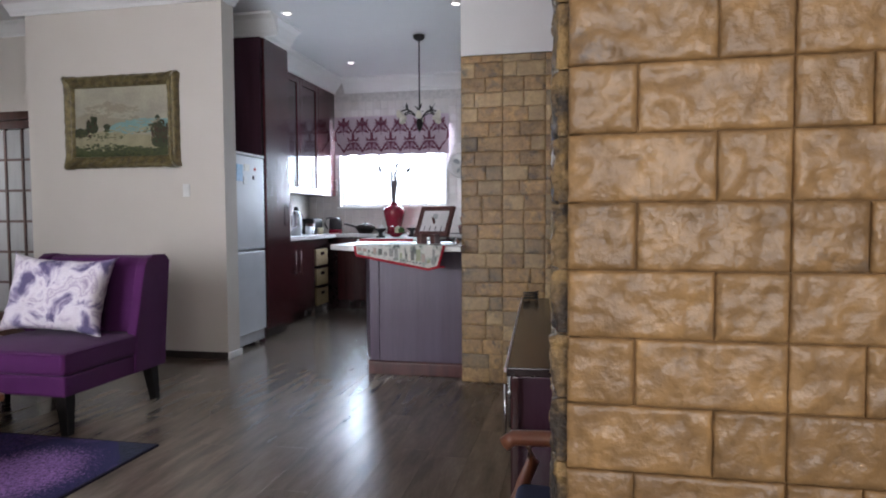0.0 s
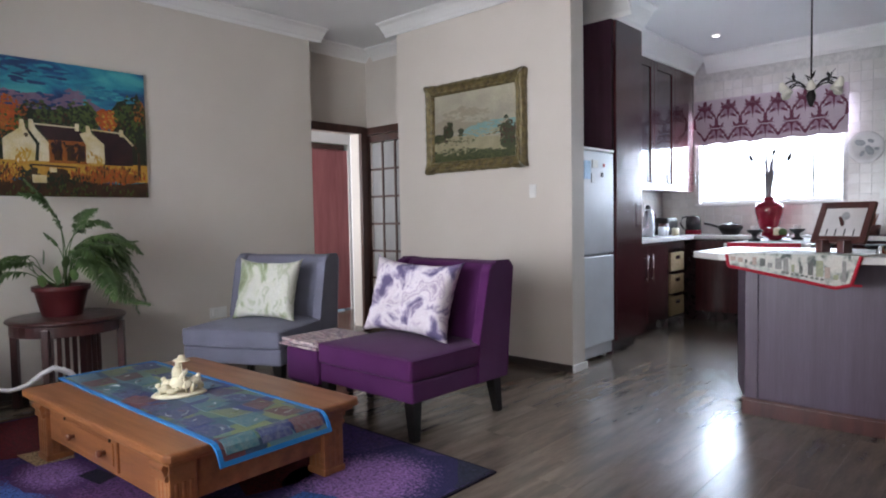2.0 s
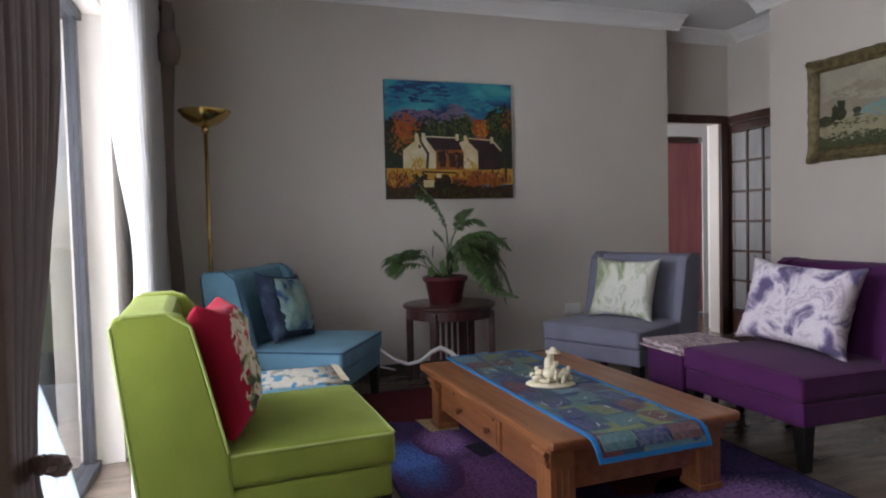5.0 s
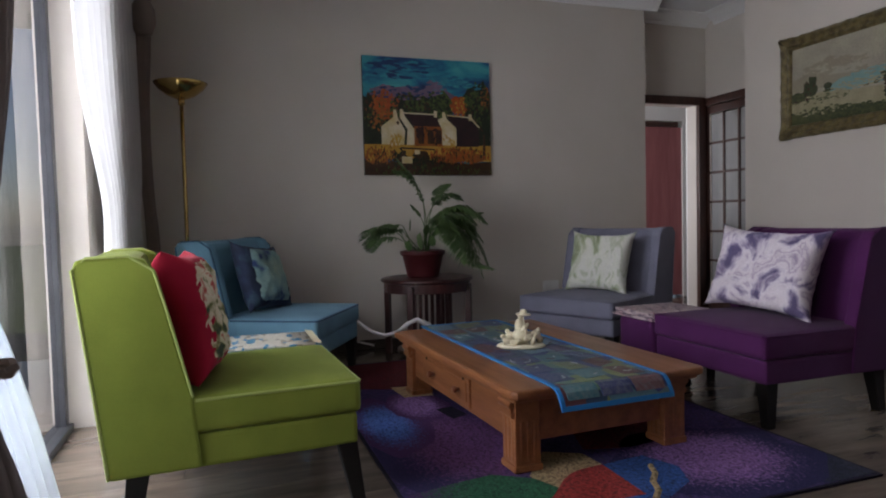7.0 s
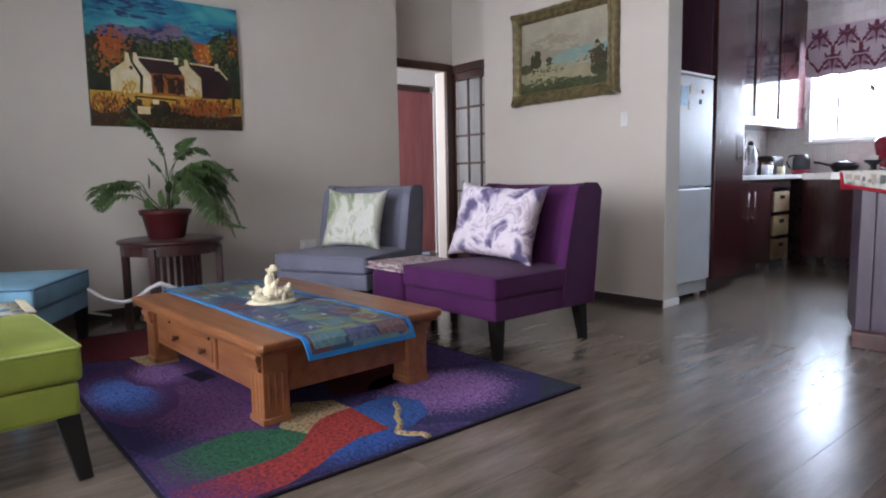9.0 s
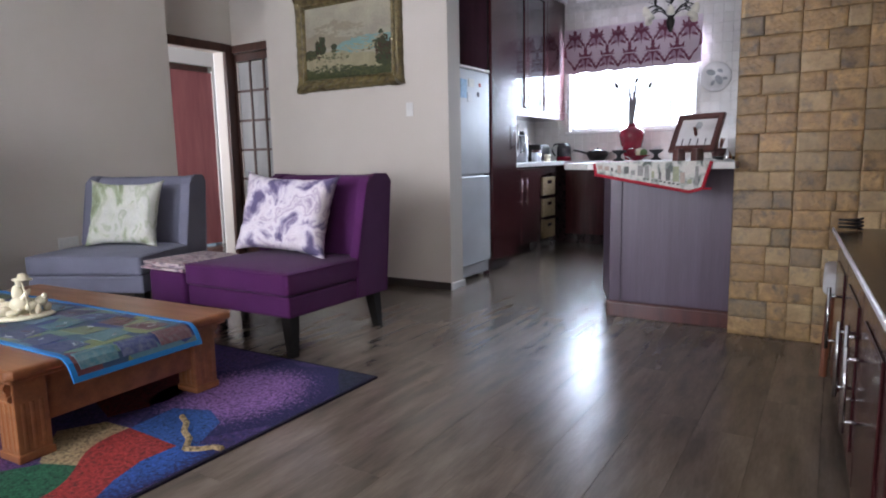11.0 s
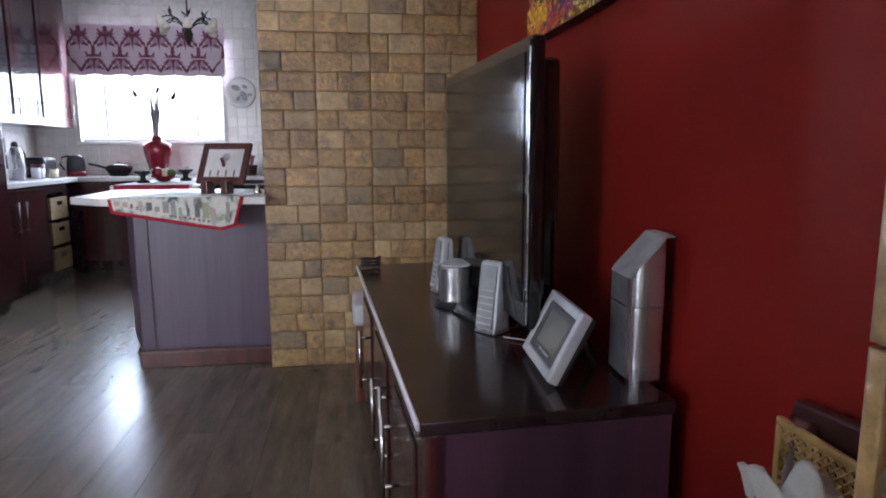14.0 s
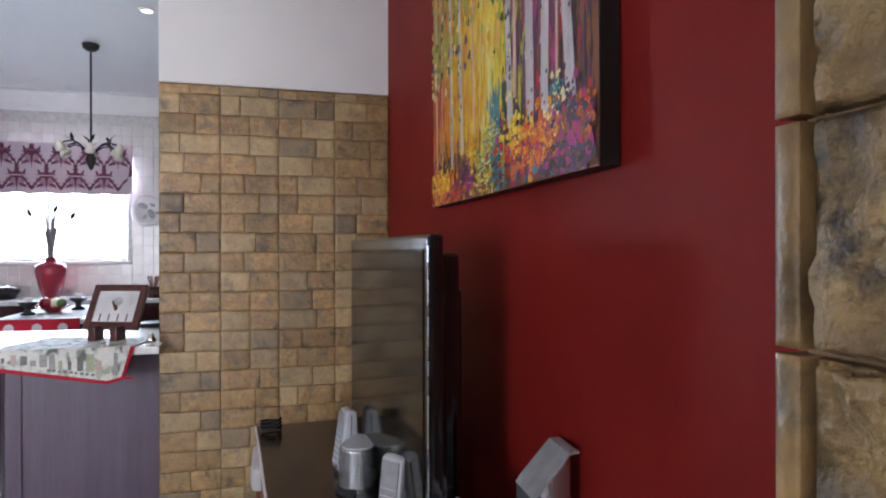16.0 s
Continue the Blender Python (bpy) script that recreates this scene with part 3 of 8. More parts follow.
structure("baseboard_end", box(-2.41, -2.395, 4.797, 5.0, 0, 0.055, 0.004), M["white"], "pale skirting on the wall end", "skirting")

# doorway casing, glazed door, far red door
dw = thing("door_1", "dark wooden door casing around an open doorway", "doorway", kind="structure")
part("jamb", box(-5.21, -5.16, 4.37, 4.44, 0, 2.13, 0.006), M["frame_wood"], dw)
part("jamb", box(-5.21, -5.165, 5.178, 5.255, 0, 2.13, 0.006), M["frame_wood"], dw)
part("lintel", box(-5.21, -5.16, 4.44, 5.178, 2.05, 2.13, 0.006), M["frame_wood"], dw)
gd = thing("door_2", "closed dark wooden french door with small glass panes", "door", kind="structure")
part("casing", boxes((-5.198, -5.178, 5.257, 5.31, 0, 2.12, 0.004), (-4.30, -4.22, 5.255, 5.31, 0, 2.12, 0.005), (-5.178, -4.30, 5.255, 5.31, 2.045, 2.12, 0.005)), M["frame_wood"], gd)
leaf = part("door_leaf", boxes((-5.176, -5.15, 5.28, 5.32, 0.01, 2.04, 0.004), (-4.39, -4.302, 5.28, 5.32, 0.01, 2.04, 0.004), (-5.15, -4.39, 5.28, 5.32, 1.965, 2.04, 0.004), (-5.15, -4.39, 5.28, 5.32, 0.01, 0.24, 0.004)), M["frame_wood"], gd)
for i in range(1, 4):
    part("glazing_bar", box(-5.15 + 0.19 * i - 0.012, -5.15 + 0.19 * i + 0.012, 5.284, 5.316, 0.24, 1.965, 0.003), M["frame_wood"], leaf)
for j in range(1, 6):
    part("glazing_bar", box(-5.15, -4.39, 5.287, 5.313, 0.24 + 0.2875 * j - 0.012, 0.24 + 0.2875 * j + 0.012, 0.003), M["frame_wood"], leaf)
pane_me = None
for i in range(4):
    for j in range(6):
        bm = box(-0.084, 0.084, -0.004, 0.004, -0.132, 0.132)
        p = part("pane", bm, M["frost"], leaf, at=Matrix.Translation((-5.15 + 0.19 * (i + 0.5), 5.30, 0.24 + 0.2875 * (j + 0.5))))
        if pane_me is None:
            pane_me = p.data
        p.data = pane_me
rd = thing("door_3", "dull red wooden door in the room beyond", "door", kind="structure")
part("door_leaf", boxes((-6.41, -6.37, 4.93, 6.12, 0.02, 2.03, 0.004)), M["door_red"], rd)
part("casing", boxes((-6.40, -6.34, 4.87, 4.93, 0, 2.09, 0.005), (-6.40, -6.34, 4.93, 5.90, 2.03, 2.09, 0.005)), M["frame_wood"], rd)

# patio door
pd = thing("window_1", "sliding glass patio door in a dark metal frame", "sliding door", kind="structure")
for x0, x1 in ((-3.58, -3.52), (-2.56, -2.50), (-1.53, -1.47)):
    part("stile", box(x0, x1, -0.075, -0.02, 0.03, 2.17, 0.004), M["alu"], pd)
part("rail", box(-3.58, -1.47, -0.09, 0.0, 0.0, 0.035, 0.004), M["alu"], pd)
part("rail", box(-3.58, -1.47, -0.09, 0.0, 2.16, 2.2, 0.004), M["alu"], pd)
for x0, x1 in ((-3.52, -2.56), (-2.50, -1.53)):
    g = part("pane", box(x0, x1, -0.05, -0.044, 0.035, 2.16), M["glass"], pd)
    g.visible_shadow = False
structure("wall_garden", box(-9, 3, -5.2, -5.0, -0.1, 2.6), M["paving"], "pale garden wall beyond the patio", "wall")
structure("patio", box(-7, 2, -6, -0.1, -0.2, -0.03), M["paving"], "pale paved patio outside the glass door", "paving")

# kitchen window with its sill, panes and venetian blind
kw = thing("window_2", "wide kitchen window with white frame", "window", kind="structure")
part("window_frame", boxes((-2.76, -2.71, 8.28, 8.33, 1.265, 2.32), (-1.38, -1.33, 8.28, 8.33, 1.265, 2.32), (-2.71, -1.38, 8.28, 8.33, 1.265, 1.31), (-2.71, -1.38, 8.28, 8.33, 2.27, 2.32), (-2.27, -2.23, 8.285, 8.325, 1.31, 2.27), (-1.85, -1.81, 8.285, 8.325, 1.31, 2.27)), M["white"], kw)
part("window_sill", box(-2.80, -1.29, 8.17, 8.30, 1.235, 1.263, 0.005), M["white"], kw)
for x0, x1 in ((-2.71, -2.27), (-2.23, -1.85), (-1.81, -1.38)):
    g = part("pane", box(x0, x1, 8.303, 8.308, 1.31, 2.27), M["glass"], kw)
    g.visible_shadow = False
vb = thing("venetian_blind", "white venetian blind lowered over the kitchen window, slats open", "blind")
part("headrail", box(-2.74, -1.35, 8.21, 8.26, 2.27, 2.31, 0.004), M["white"], vb)
slat_me = None
for i in range(36):
    s = part("slat", box(-0.69, 0.69, -0.012, 0.012, -0.0008, 0.0008), M["slat"], vb, at=pose(-2.045, 8.235, 1.30 + 0.0268 * i, 14, 0, 0))
    slat_me = slat_me or s.data
    s.data = slat_me
for x in (-2.50, -2.05, -1.60):
    part("cord", box(x - 0.012, x + 0.012, 8.221, 8.223, 1.29, 2.27), M["white"], vb)
part("bottom_rail", box(-2.735, -1.355, 8.222, 8.248, 1.27, 1.288, 0.003), M["white"], vb)

rb = thing("roman_blind", "mauve roman blind with dark red damask motif and scalloped hem", "blind")
pts = [(-2.79, 2.415), (-1.275, 2.415)]
n = 60
hem = [(-1.275 - 1.515 * i / n, 1.935 - 0.018 * abs(math.sin(math.pi * 6 * i / n))) for i in range(n + 1)]
part("cloth", prism(pts + hem, "y", 8.10, 8.115), M["damask"], rb)
part("fold", box(-2.79, -1.275, 8.085, 8.10, 2.09, 2.10, 0.003), M["damask"], rb)


def motif(cx, cz, k):
    """A damask bouquet: a diamond, a stem and curled leaves on both sides."""
    bm = bmesh.new()

    def leafs(dx, dz, a, ln, wd):
        pts = []
        for i in range(9):
            u = i / 8
            pts.append((ln * u, wd * math.sin(math.pi * u) * (1 - 0.4 * u)))
        pts += [(ln * (7 - i) / 8, -0.35 * wd * math.sin(math.pi * (7 - i) / 8)) for i in range(7)]
        ca, sa = math.cos(a), math.sin(a)
        add(bm, prism([(cx + k * (dx + u * ca - v * sa), cz + k * (dz + u * sa + v * ca)) for u, v in pts], "y", 8.096, 8.0995))
    for s in (0, 1):
        for dx, dz, a, ln, wd in ((0.0, 0.0, 1.0, 0.11, 0.03), (0.01, 0.03, 0.35, 0.10, 0.028), (0.02, -0.04, -0.5, 0.10, 0.026), (0.07, 0.06, 1.3, 0.07, 0.022), (0.0, 0.08, 1.2, 0.07, 0.02), (0.09, -0.06, 0.6, 0.06, 0.02)):
            leafs(-dx if s else dx, dz, math.pi - a if s else a, ln, -wd if s else wd)
    add(bm, prism([(cx + k * u, cz + k * v) for u, v in ((0, 0.16), (0.014, 0.02), (0, -0.13), (-0.014, 0.02))], "y", 8.0955, 8.099))
    return bm


for i in range(6):
    for cx, cz in ((-2.66 + 0.252 * i, 2.285), (-2.534 + 0.252 * i, 2.055)):
        ring = [(cx + 0.082 * math.cos(6.2832 * k / 36) * (1 + 0.18 * math.cos(6.2832 * k / 6)), cz + 0.072 * math.sin(6.2832 * k / 36) * (1 + 0.18 * math.cos(6.2832 * k / 6))) for k in range(36)]
        if cx < -1.36:
            part("medallion", prism(ring, "y", 8.0988, 8.1), M["damask_mid"], rb, "mauve damask medallion")
    part("motif", motif(-2.66 + 0.252 * i, 2.275, 0.85), M["damask_dk"], rb, "dark red damask motif")
    for s in (-1, 1):
        line = [(-2.66 + 0.252 * i + s * 0.126 * (0.5 - 0.5 * math.cos(math.pi * (2.40 - z) / 0.23)), z) for z in [1.955 + 0.445 * k / 24 for k in range(25)]]
        line = [p for p in line if -2.78 < p[0] < -1.285]
        if len(line) > 4:
            wd = [0.004 + 0.012 * abs(math.sin(k * 0.9)) for k in range(len(line))]
            part("motif", prism([(x - w, z) for (x, z), w in zip(line, wd)] + [(x + w, z) for (x, z), w in list(zip(line, wd))[::-1]], "y", 8.0945 + 0.0004 * s, 8.0985), M["damask_dk"], rb, "dark red damask motif")
    if i < 5:
        part("motif", motif(-2.534 + 0.252 * i, 2.05, 0.85), M["damask_dk"], rb, "dark red damask motif")


# ---------------------------------------------------------------- kitchen units
def bar_handle(parent, p, ln, axis="z", out=(1, 0, 0)):
    o = Vector(out) * 0.035
    a = Vector((0, 0, 1)) if axis == "z" else Vector((0, 1, 0))
    p = Vector(p)
    bm = rod(p + o - a * ln / 2, p + o + a * ln / 2, 0.006)
    for s in (-0.38, 0.38):
        add(bm, rod(p + a * ln * s, p + o + a * ln * s, 0.005))
    return part("handle", bm, M["chrome"], parent, "chrome bar handle", True)


fr = thing("fridge", "white fridge-freezer with magnets on its upper door", "fridge")
part("body", box(-3.10, -2.50, 5.005, 5.525, 0.07, 1.655, 0.01), M["fridge"], fr)
du = part("door", box(-2.497, -2.45, 5.005, 5.525, 0.845, 1.65, 0.012), M["fridge"], fr)
dl = part("door", box(-2.497, -2.45, 5.005, 5.525, 0.13, 0.835, 0.012), M["fridge"], fr)
part("top", box(-3.10, -2.445, 5.0, 5.53, 1.655, 1.675, 0.006), M["plastic_w"], fr)
part("plinth", box(-3.08, -2.47, 5.01, 5.52, 0.035, 0.125, 0.004), M["silver_lt"], fr)
for y in (5.04, 5.49):
    for x in (-2.53, -3.05):
        part("foot", rod((x, y, 0), (x, y, 0.07), 0.02), M["plastic_w"], fr)
for y, z, w, h, m in ((5.10, 1.50, 0.10, 0.14, (0.35, 0.55, 0.75)), (5.22, 1.55, 0.09, 0.06, (0.75, 0.74, 0.7)), (5.19, 1.44, 0.06, 0.07, (0.7, 0.72, 0.74)), (5.33, 1.47, 0.03, 0.035, (0.05, 0.05, 0.06)), (5.36, 1.545, 0.025, 0.025, (0.5, 0.05, 0.05))):
    solid("fridge_magnet", box(-2.449, -2.444, y - w / 2, y + w / 2, z - h / 2, z + h / 2, 0.001), mat("magnet_paper", m, 0.6, scale=30, fine=0.2), "small paper note held on the fridge door", "magnet", group="notes on the fridge")
solid("storage_jar", lathe([(0.0, 0), (0.04, 0), (0.043, 0.05), (0.03, 0.07), (0, 0.072)], 16), M["cream"], "small pale jar standing on the fridge", "jar", pose(-2.60, 5.08, 1.675), smooth=True)

tall = thing("tall_cupboard", "floor to ceiling mahogany cupboard beside the fridge", "cupboard")
part("body", boxes((-3.19, -2.475, 5.57, 6.05, 0.1, 2.735, 0.003), (-3.19, -2.475, 5.54, 5.57, 0.0, 2.735, 0.002)), M["mahog_sheen"], tall)
part("door", box(-2.473, -2.45, 5.575, 6.048, 0.11, 2.73, 0.004), M["mahog"], tall)
part("plinth", box(-3.19, -2.52, 5.57, 6.05, 0, 0.1), M["mahog_dark"], tall)
bar_handle(tall, (-2.45, 6.0, 1.15), 0.22)


def wall_unit(y0, y1, glazed):
    u = thing("wall_cupboard", "mahogany wall cupboard with a dark glass door" if glazed else "mahogany wall cupboard with a plain glossy door", "cupboard", group="kitchen wall cupboards")
    part("body", box(-3.19, -2.845, y0, y1, 1.40, 2.733, 0.002), M["mahog"], u)
    if glazed:
        d = part("door", boxes((-2.843, -2.82, y0 + 0.002, y0 + 0.075, 1.402, 2.73, 0.003), (-2.843, -2.82, y1 - 0.075, y1 - 0.002, 1.402, 2.73, 0.003), (-2.843, -2.82, y0 + 0.075, y1 - 0.075, 1.402, 1.48, 0.003), (-2.843, -2.82, y0 + 0.075, y1 - 0.075, 2.65, 2.73, 0.003)), M["mahog"], u)
        part("pane", box(-2.842, -2.832, y0 + 0.076, y1 - 0.076, 1.481, 2.649), M["glass_dark"], d, "dark cabinet glass")
    else:
        d = part("door", box(-2.843, -2.82, y0 + 0.002, y1 - 0.002, 1.402, 2.73, 0.004), M["mahog"], u)
    bar_handle(d, (-2.82, y1 - 0.05, 1.55), 0.16)
    return u


for y0, y1, gl in ((6.06, 6.60, False), (6.60, 7.13, True), (7.13, 7.66, True), (7.66, 8.195, False)):
    wall_unit(y0, y1, gl)


def base_unit(y0, y1):
    u = thing("base_cupboard", "mahogany base cupboard with a long chrome handle", "cupboard", group="kitchen base cupboards")
    part("body", box(-3.19, -2.645, y0, y1, 0.1, 0.878, 0.002), M["mahog_dark"], u)
    d = part("door", box(-2.643, -2.62, y0 + 0.002, y1 - 0.002, 0.11, 0.86, 0.004), M["mahog"], u)
    part("plinth", box(-3.19, -2.68, y0, y1, 0, 0.1), M["mahog_dark"], u)
    bar_handle(d, (-2.62, y1 - 0.06 if y0 < 6.3 else y0 + 0.06, 0.64), 0.26)


base_unit(6.06, 6.52), base_unit(6.52, 6.99)
bu = thing("basket_unit", "mahogany unit with three wicker pull-out baskets", "cupboard")
part("body", boxes((-3.19, -2.62, 6.995, 7.015, 0.0, 0.878), (-3.19, -2.62, 7.385, 7.405, 0.0, 0.878), (-3.19, -3.17, 7.015, 7.385, 0.0, 0.878), (-3.17, -2.62, 7.015, 7.385, 0.80, 0.878), (-3.17, -2.66, 7.015, 7.385, 0.0, 0.10)), M["mahog_dark"], bu)
for k in range(3):
    z = 0.115 + 0.228 * k
    b = part("basket", boxes((-3.1, -2.61, 7.03, 7.37, z, z + 0.012), (-2.625, -2.605, 7.03, 7.37, z, z + 0.19, 0.006), (-3.1, -2.61, 7.03, 7.045, z, z + 0.17), (-3.1, -2.61, 7.355, 7.37, z, z + 0.17)), M["wicker"], bu, "woven wicker basket")
    part("basket_grip", box(-2.604, -2.598, 7.15, 7.25, z + 0.12, z + 0.155, 0.002), M["mahog_dark"], b)
bn = thing("base_cupboard_run", "dark mahogany base cupboards below the window", "cupboard")
part("body", boxes((-3.19, 1.18, 7.645, 8.19, 0.1, 0.878), (-3.19, 1.18, 7.70, 8.19, 0, 0.1)), M["mahog_dark"], bn)
for k in range(6):
    d = part("door", box(-2.58 + 0.6 * k, -1.99 + 0.6 * k, 7.62, 7.643, 0.11, 0.86, 0.004), M["mahog"], bn)
    bar_handle(d, (-2.05 + 0.6 * k, 7.62, 0.7), 0.2, out=(0, -1, 0))
solid("worktop", boxes((-3.195, -2.59, 6.055, 7.6, 0.88, 0.92, 0.004), (-3.195, 1.19, 7.6, 8.19, 0.88, 0.92, 0.004)), M["counter"], "pale stone kitchen worktop along two walls", "worktop")

pen = thing("peninsula", "kitchen peninsula clad in dark mauve-brown panels", "counter")
part("panel", box(-1.145, -0.474, 4.60, 5.08, 0.08, 0.893, 0.004), M["penpanel"], pen)
part("corner_post", box(-1.155, -1.085, 4.59, 4.66, 0.08, 0.893, 0.004), M["penpanel"], pen)
part("side_panel", prism([(-1.149, 4.604), (-1.345, 5.078), (-1.14, 5.078), (-1.14, 4.604)], "z", 0.06, 0.893), M["penpanel"], pen)
part("plinth", box(-1.165, -0.474, 4.578, 5.08, 0.0, 0.085, 0.006), M["redwood"], pen)
part("plinth_bead", tube([(-1.165, 4.575, 0.092), (-0.474, 4.575, 0.092)], 0.009), M["redwood"], pen)
part("worktop", prism([(-1.30, 4.42), (-1.22, 4.35), (-0.445, 4.345), (-0.445, 5.13), (-1.42, 5.15), (-1.42, 4.52)], "z", 0.895, 0.931, 0.004), M["counter"], pen, "pale stone worktop")
tw = thing("tea_towel", "printed tea towel with red border hanging over the worktop edge", "towel")
part("cloth", prism([(-1.17, 0.938), (-0.56, 0.938), (-0.60, 0.80), (-0.66, 0.785), (-1.16, 0.875)], "y", 4.330, 4.336), M["towel"], tw)
part("border", boxes((-0.61, -0.55, 4.327, 4.3295, 0.79, 0.80)), M["redcloth"], tw, "red woven border")
bd = bmesh.new()
for a, b in (((-1.17, 0.93), (-1.16, 0.868)), ((-1.16, 0.868), (-0.66, 0.778)), ((-0.66, 0.778), (-0.595, 0.796)), ((-0.595, 0.796), (-0.555, 0.936))):
    add(bd, tube([(a[0], 4.332, a[1]), (b[0], 4.332, b[1])], 0.009))
part("border", bd, M["redcloth"], tw, "red woven border")
part("laid_cloth", prism([(-1.18, 4.34), (-0.56, 4.34), (-0.50, 4.62), (-1.0, 4.80)], "z", 0.932, 0.936), M["towel"], tw)

PRINT = [paint("print_" + nm, a, b, 40) for nm, a, b in (("sage", (0.34, 0.36, 0.22), (0.26, 0.28, 0.18)), ("grey", (0.20, 0.20, 0.19), (0.30, 0.30, 0.28)), ("blush", (0.44, 0.34, 0.28), (0.36, 0.28, 0.24)), ("dark", (0.07, 0.08, 0.07), (0.14, 0.14, 0.13)))]
random.seed(17)
for i in range(15):
    x = -1.15 + 0.037 * i
    lo = 0.885 - 0.165 * (x + 1.16)
    h = random.uniform(0.02, max(0.025, 0.93 - lo - 0.02))
    part("printed_panel", box(x, x + random.uniform(0.012, 0.032), 4.3278, 4.3296, lo + 0.014, min(0.932, lo + 0.014 + h)), PRINT[random.randrange(4)], tw)
for i in range(9):
    x = -0.90 + 0.022 * i
    part("printed_letter", box(x, x + random.uniform(0.008, 0.018), 4.3278, 4.3296, 0.884 - 0.165 * (x + 1.16), 0.894 - 0.165 * (x + 1.16)), PRINT[3], tw)

ez = thing("recipe_stand", "small wooden easel holding a framed card", "easel", pose(-0.71, 4.62, 0.932, 0, 0, -20) @ Matrix.Diagonal((0.93, 0.95, 0.95, 1)))
part("board_frame", boxes((-0.15, -0.115, -0.012, 0.012, 0, 0.25, 0.004), (0.115, 0.15, -0.012, 0.012, 0, 0.25, 0.004), (-0.115, 0.115, -0.012, 0.012, 0, 0.04, 0.004), (-0.115, 0.115, -0.012, 0.012, 0.215, 0.25, 0.004)), M["redwood"], ez, at=pose(0, 0, 0.055, -27, 0, 0))
part("card", box(-0.114, 0.114, -0.004, 0.004, 0.041, 0.214), M["whitecloth"], ez, "pale card with small drawings", at=pose(0, 0, 0.055, -27, 0, 0))
for x in (-0.075, -0.025, 0.025, 0.075):
    part("drawing", box(x - 0.003, x + 0.003, -0.0065, -0.0045, 0.045, 0.085), M["black"], ez, at=pose(0, 0, 0.055, -27, 0, 0))
part("drawing", lathe([(0.0, 0), (0.022, 0), (0.022, 0.002), (0, 0.002)], 14), M["grille_lt"], ez, at=pose(0.075, -0.045, 0.205, 74, 0, 0))
for x in (-0.06, 0.06):
    part("foot", boxes((x - 0.02, x + 0.02, -0.07, 0.01, 0.0, 0.075, 0.006)), M["redwood"], ez)
part("back_strut", rod((0, 0.03, 0.2), (0, 0.12, 0.0), 0.01), M["redwood"], ez)

isl = thing("kitchen_table", "dark kitchen table with a pale top behind the peninsula", "table")
part("tabletop", box(-1.70, -1.10, 5.86, 7.05, 0.885, 0.92, 0.005), M["counter"], isl)
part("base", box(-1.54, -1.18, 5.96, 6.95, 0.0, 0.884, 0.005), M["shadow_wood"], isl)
rn = thing("table_runner", "red and white embroidered runner hanging over the table end", "table runner")
part("cloth", boxes((-1.67, -1.16, 5.85, 6.95, 0.921, 0.926)), M["whitecloth"], rn)
part("hanging_end", box(-1.67, -1.16, 5.842, 5.849, 0.81, 0.926, 0.002), M["redcloth"], rn, "red embroidered end")
for x in (-1.57, -1.41, -1.26):
    part("embroidery", lathe([(0.018, 0), (0.03, 0), (0.03, 0.002), (0.018, 0.002)], 12), M["whitecloth"], rn, at=pose(x, 5.841, 0.868, 90, 0, 0))


def candle_holder(x, y):
    c = thing("candle_holder", "black turned candle holder with a white candle", "candle holder", pose(x, y, 0.927), group="candle holders on the table")
    part("stand", lathe([(0, 0), (0.045, 0), (0.045, 0.012), (0.02, 0.025), (0.02, 0.05), (0.055, 0.075), (0.06, 0.09), (0, 0.09)], 18), M["black"], c, smooth=True)
    part("candle", rod((0, 0, 0.09), (0, 0, 0.12), 0.028, n=16), M["whitecloth"], c)


candle_holder(-1.56, 6.15), candle_holder(-1.34, 6.5)
fb = thing("fruit_bowl", "red lacquered bowl with rolled cloth fruit", "bowl", pose(-1.46, 6.33, 0.927))
part("bowl", lathe([(0, 0), (0.04, 0), (0.05, 0.01), (0.10, 0.035), (0.115, 0.045), (0.1, 0.042), (0.04, 0.018), (0, 0.016)], 22), M["redglaze"], fb, smooth=True)
for x, y, k, m in ((-0.045, 0, 0.045, M["redglaze"]), (0.02, 0.01, 0.042, M["cream"]), (0.06, -0.01, 0.035, M["leaf"])):
    part("fruit", lathe([(0, -k), (k * 0.7, -k * 0.7), (k, 0), (k * 0.7, k * 0.7), (0, k)], 14), m, fb, at=pose(x, y, 0.065), smooth=True)

vs = thing("red_vase", "tall red glazed vase with dried stems", "vase", pose(-1.90, 7.78, 0.921))
part("vase_body", lathe([(0, 0), (0.062, 0), (0.068, 0.012), (0.095, 0.10), (0.125, 0.22), (0.134, 0.28), (0.118, 0.318), (0.06, 0.342), (0.046, 0.36), (0.05, 0.385), (0.04, 0.388), (0.036, 0.36), (0, 0.35)], 28), M["redglaze"], vs, smooth=True)
random.seed(5)
for k in range(11):
    a, s = random.uniform(0, 6.28), random.uniform(0.01, 0.055)
    top = (s * math.cos(a), s * math.sin(a), random.uniform(0.60, 0.80))
    part("stem", tube([(0, 0, 0.3), (top[0] * 0.5, top[1] * 0.5, 0.5), top], 0.0085, 6), M["stem"], vs)
for x, z in ((-0.15, 0.76), (0.16, 0.74), (0.02, 0.80)):
    st = part("stem", tube([(0, 0, 0.3), (x * 0.4, 0, 0.52), (x, 0, z)], 0.003, 6), M["iron"], vs)
    part("seed_head", lathe([(0, 0), (0.014, 0.02), (0.02, 0.05), (0.008, 0.085), (0, 0.09)], 10), M["iron"], st, at=pose(x, 0, z - 0.01, 0, 25 if x > 0 else -25, 0), smooth=True)

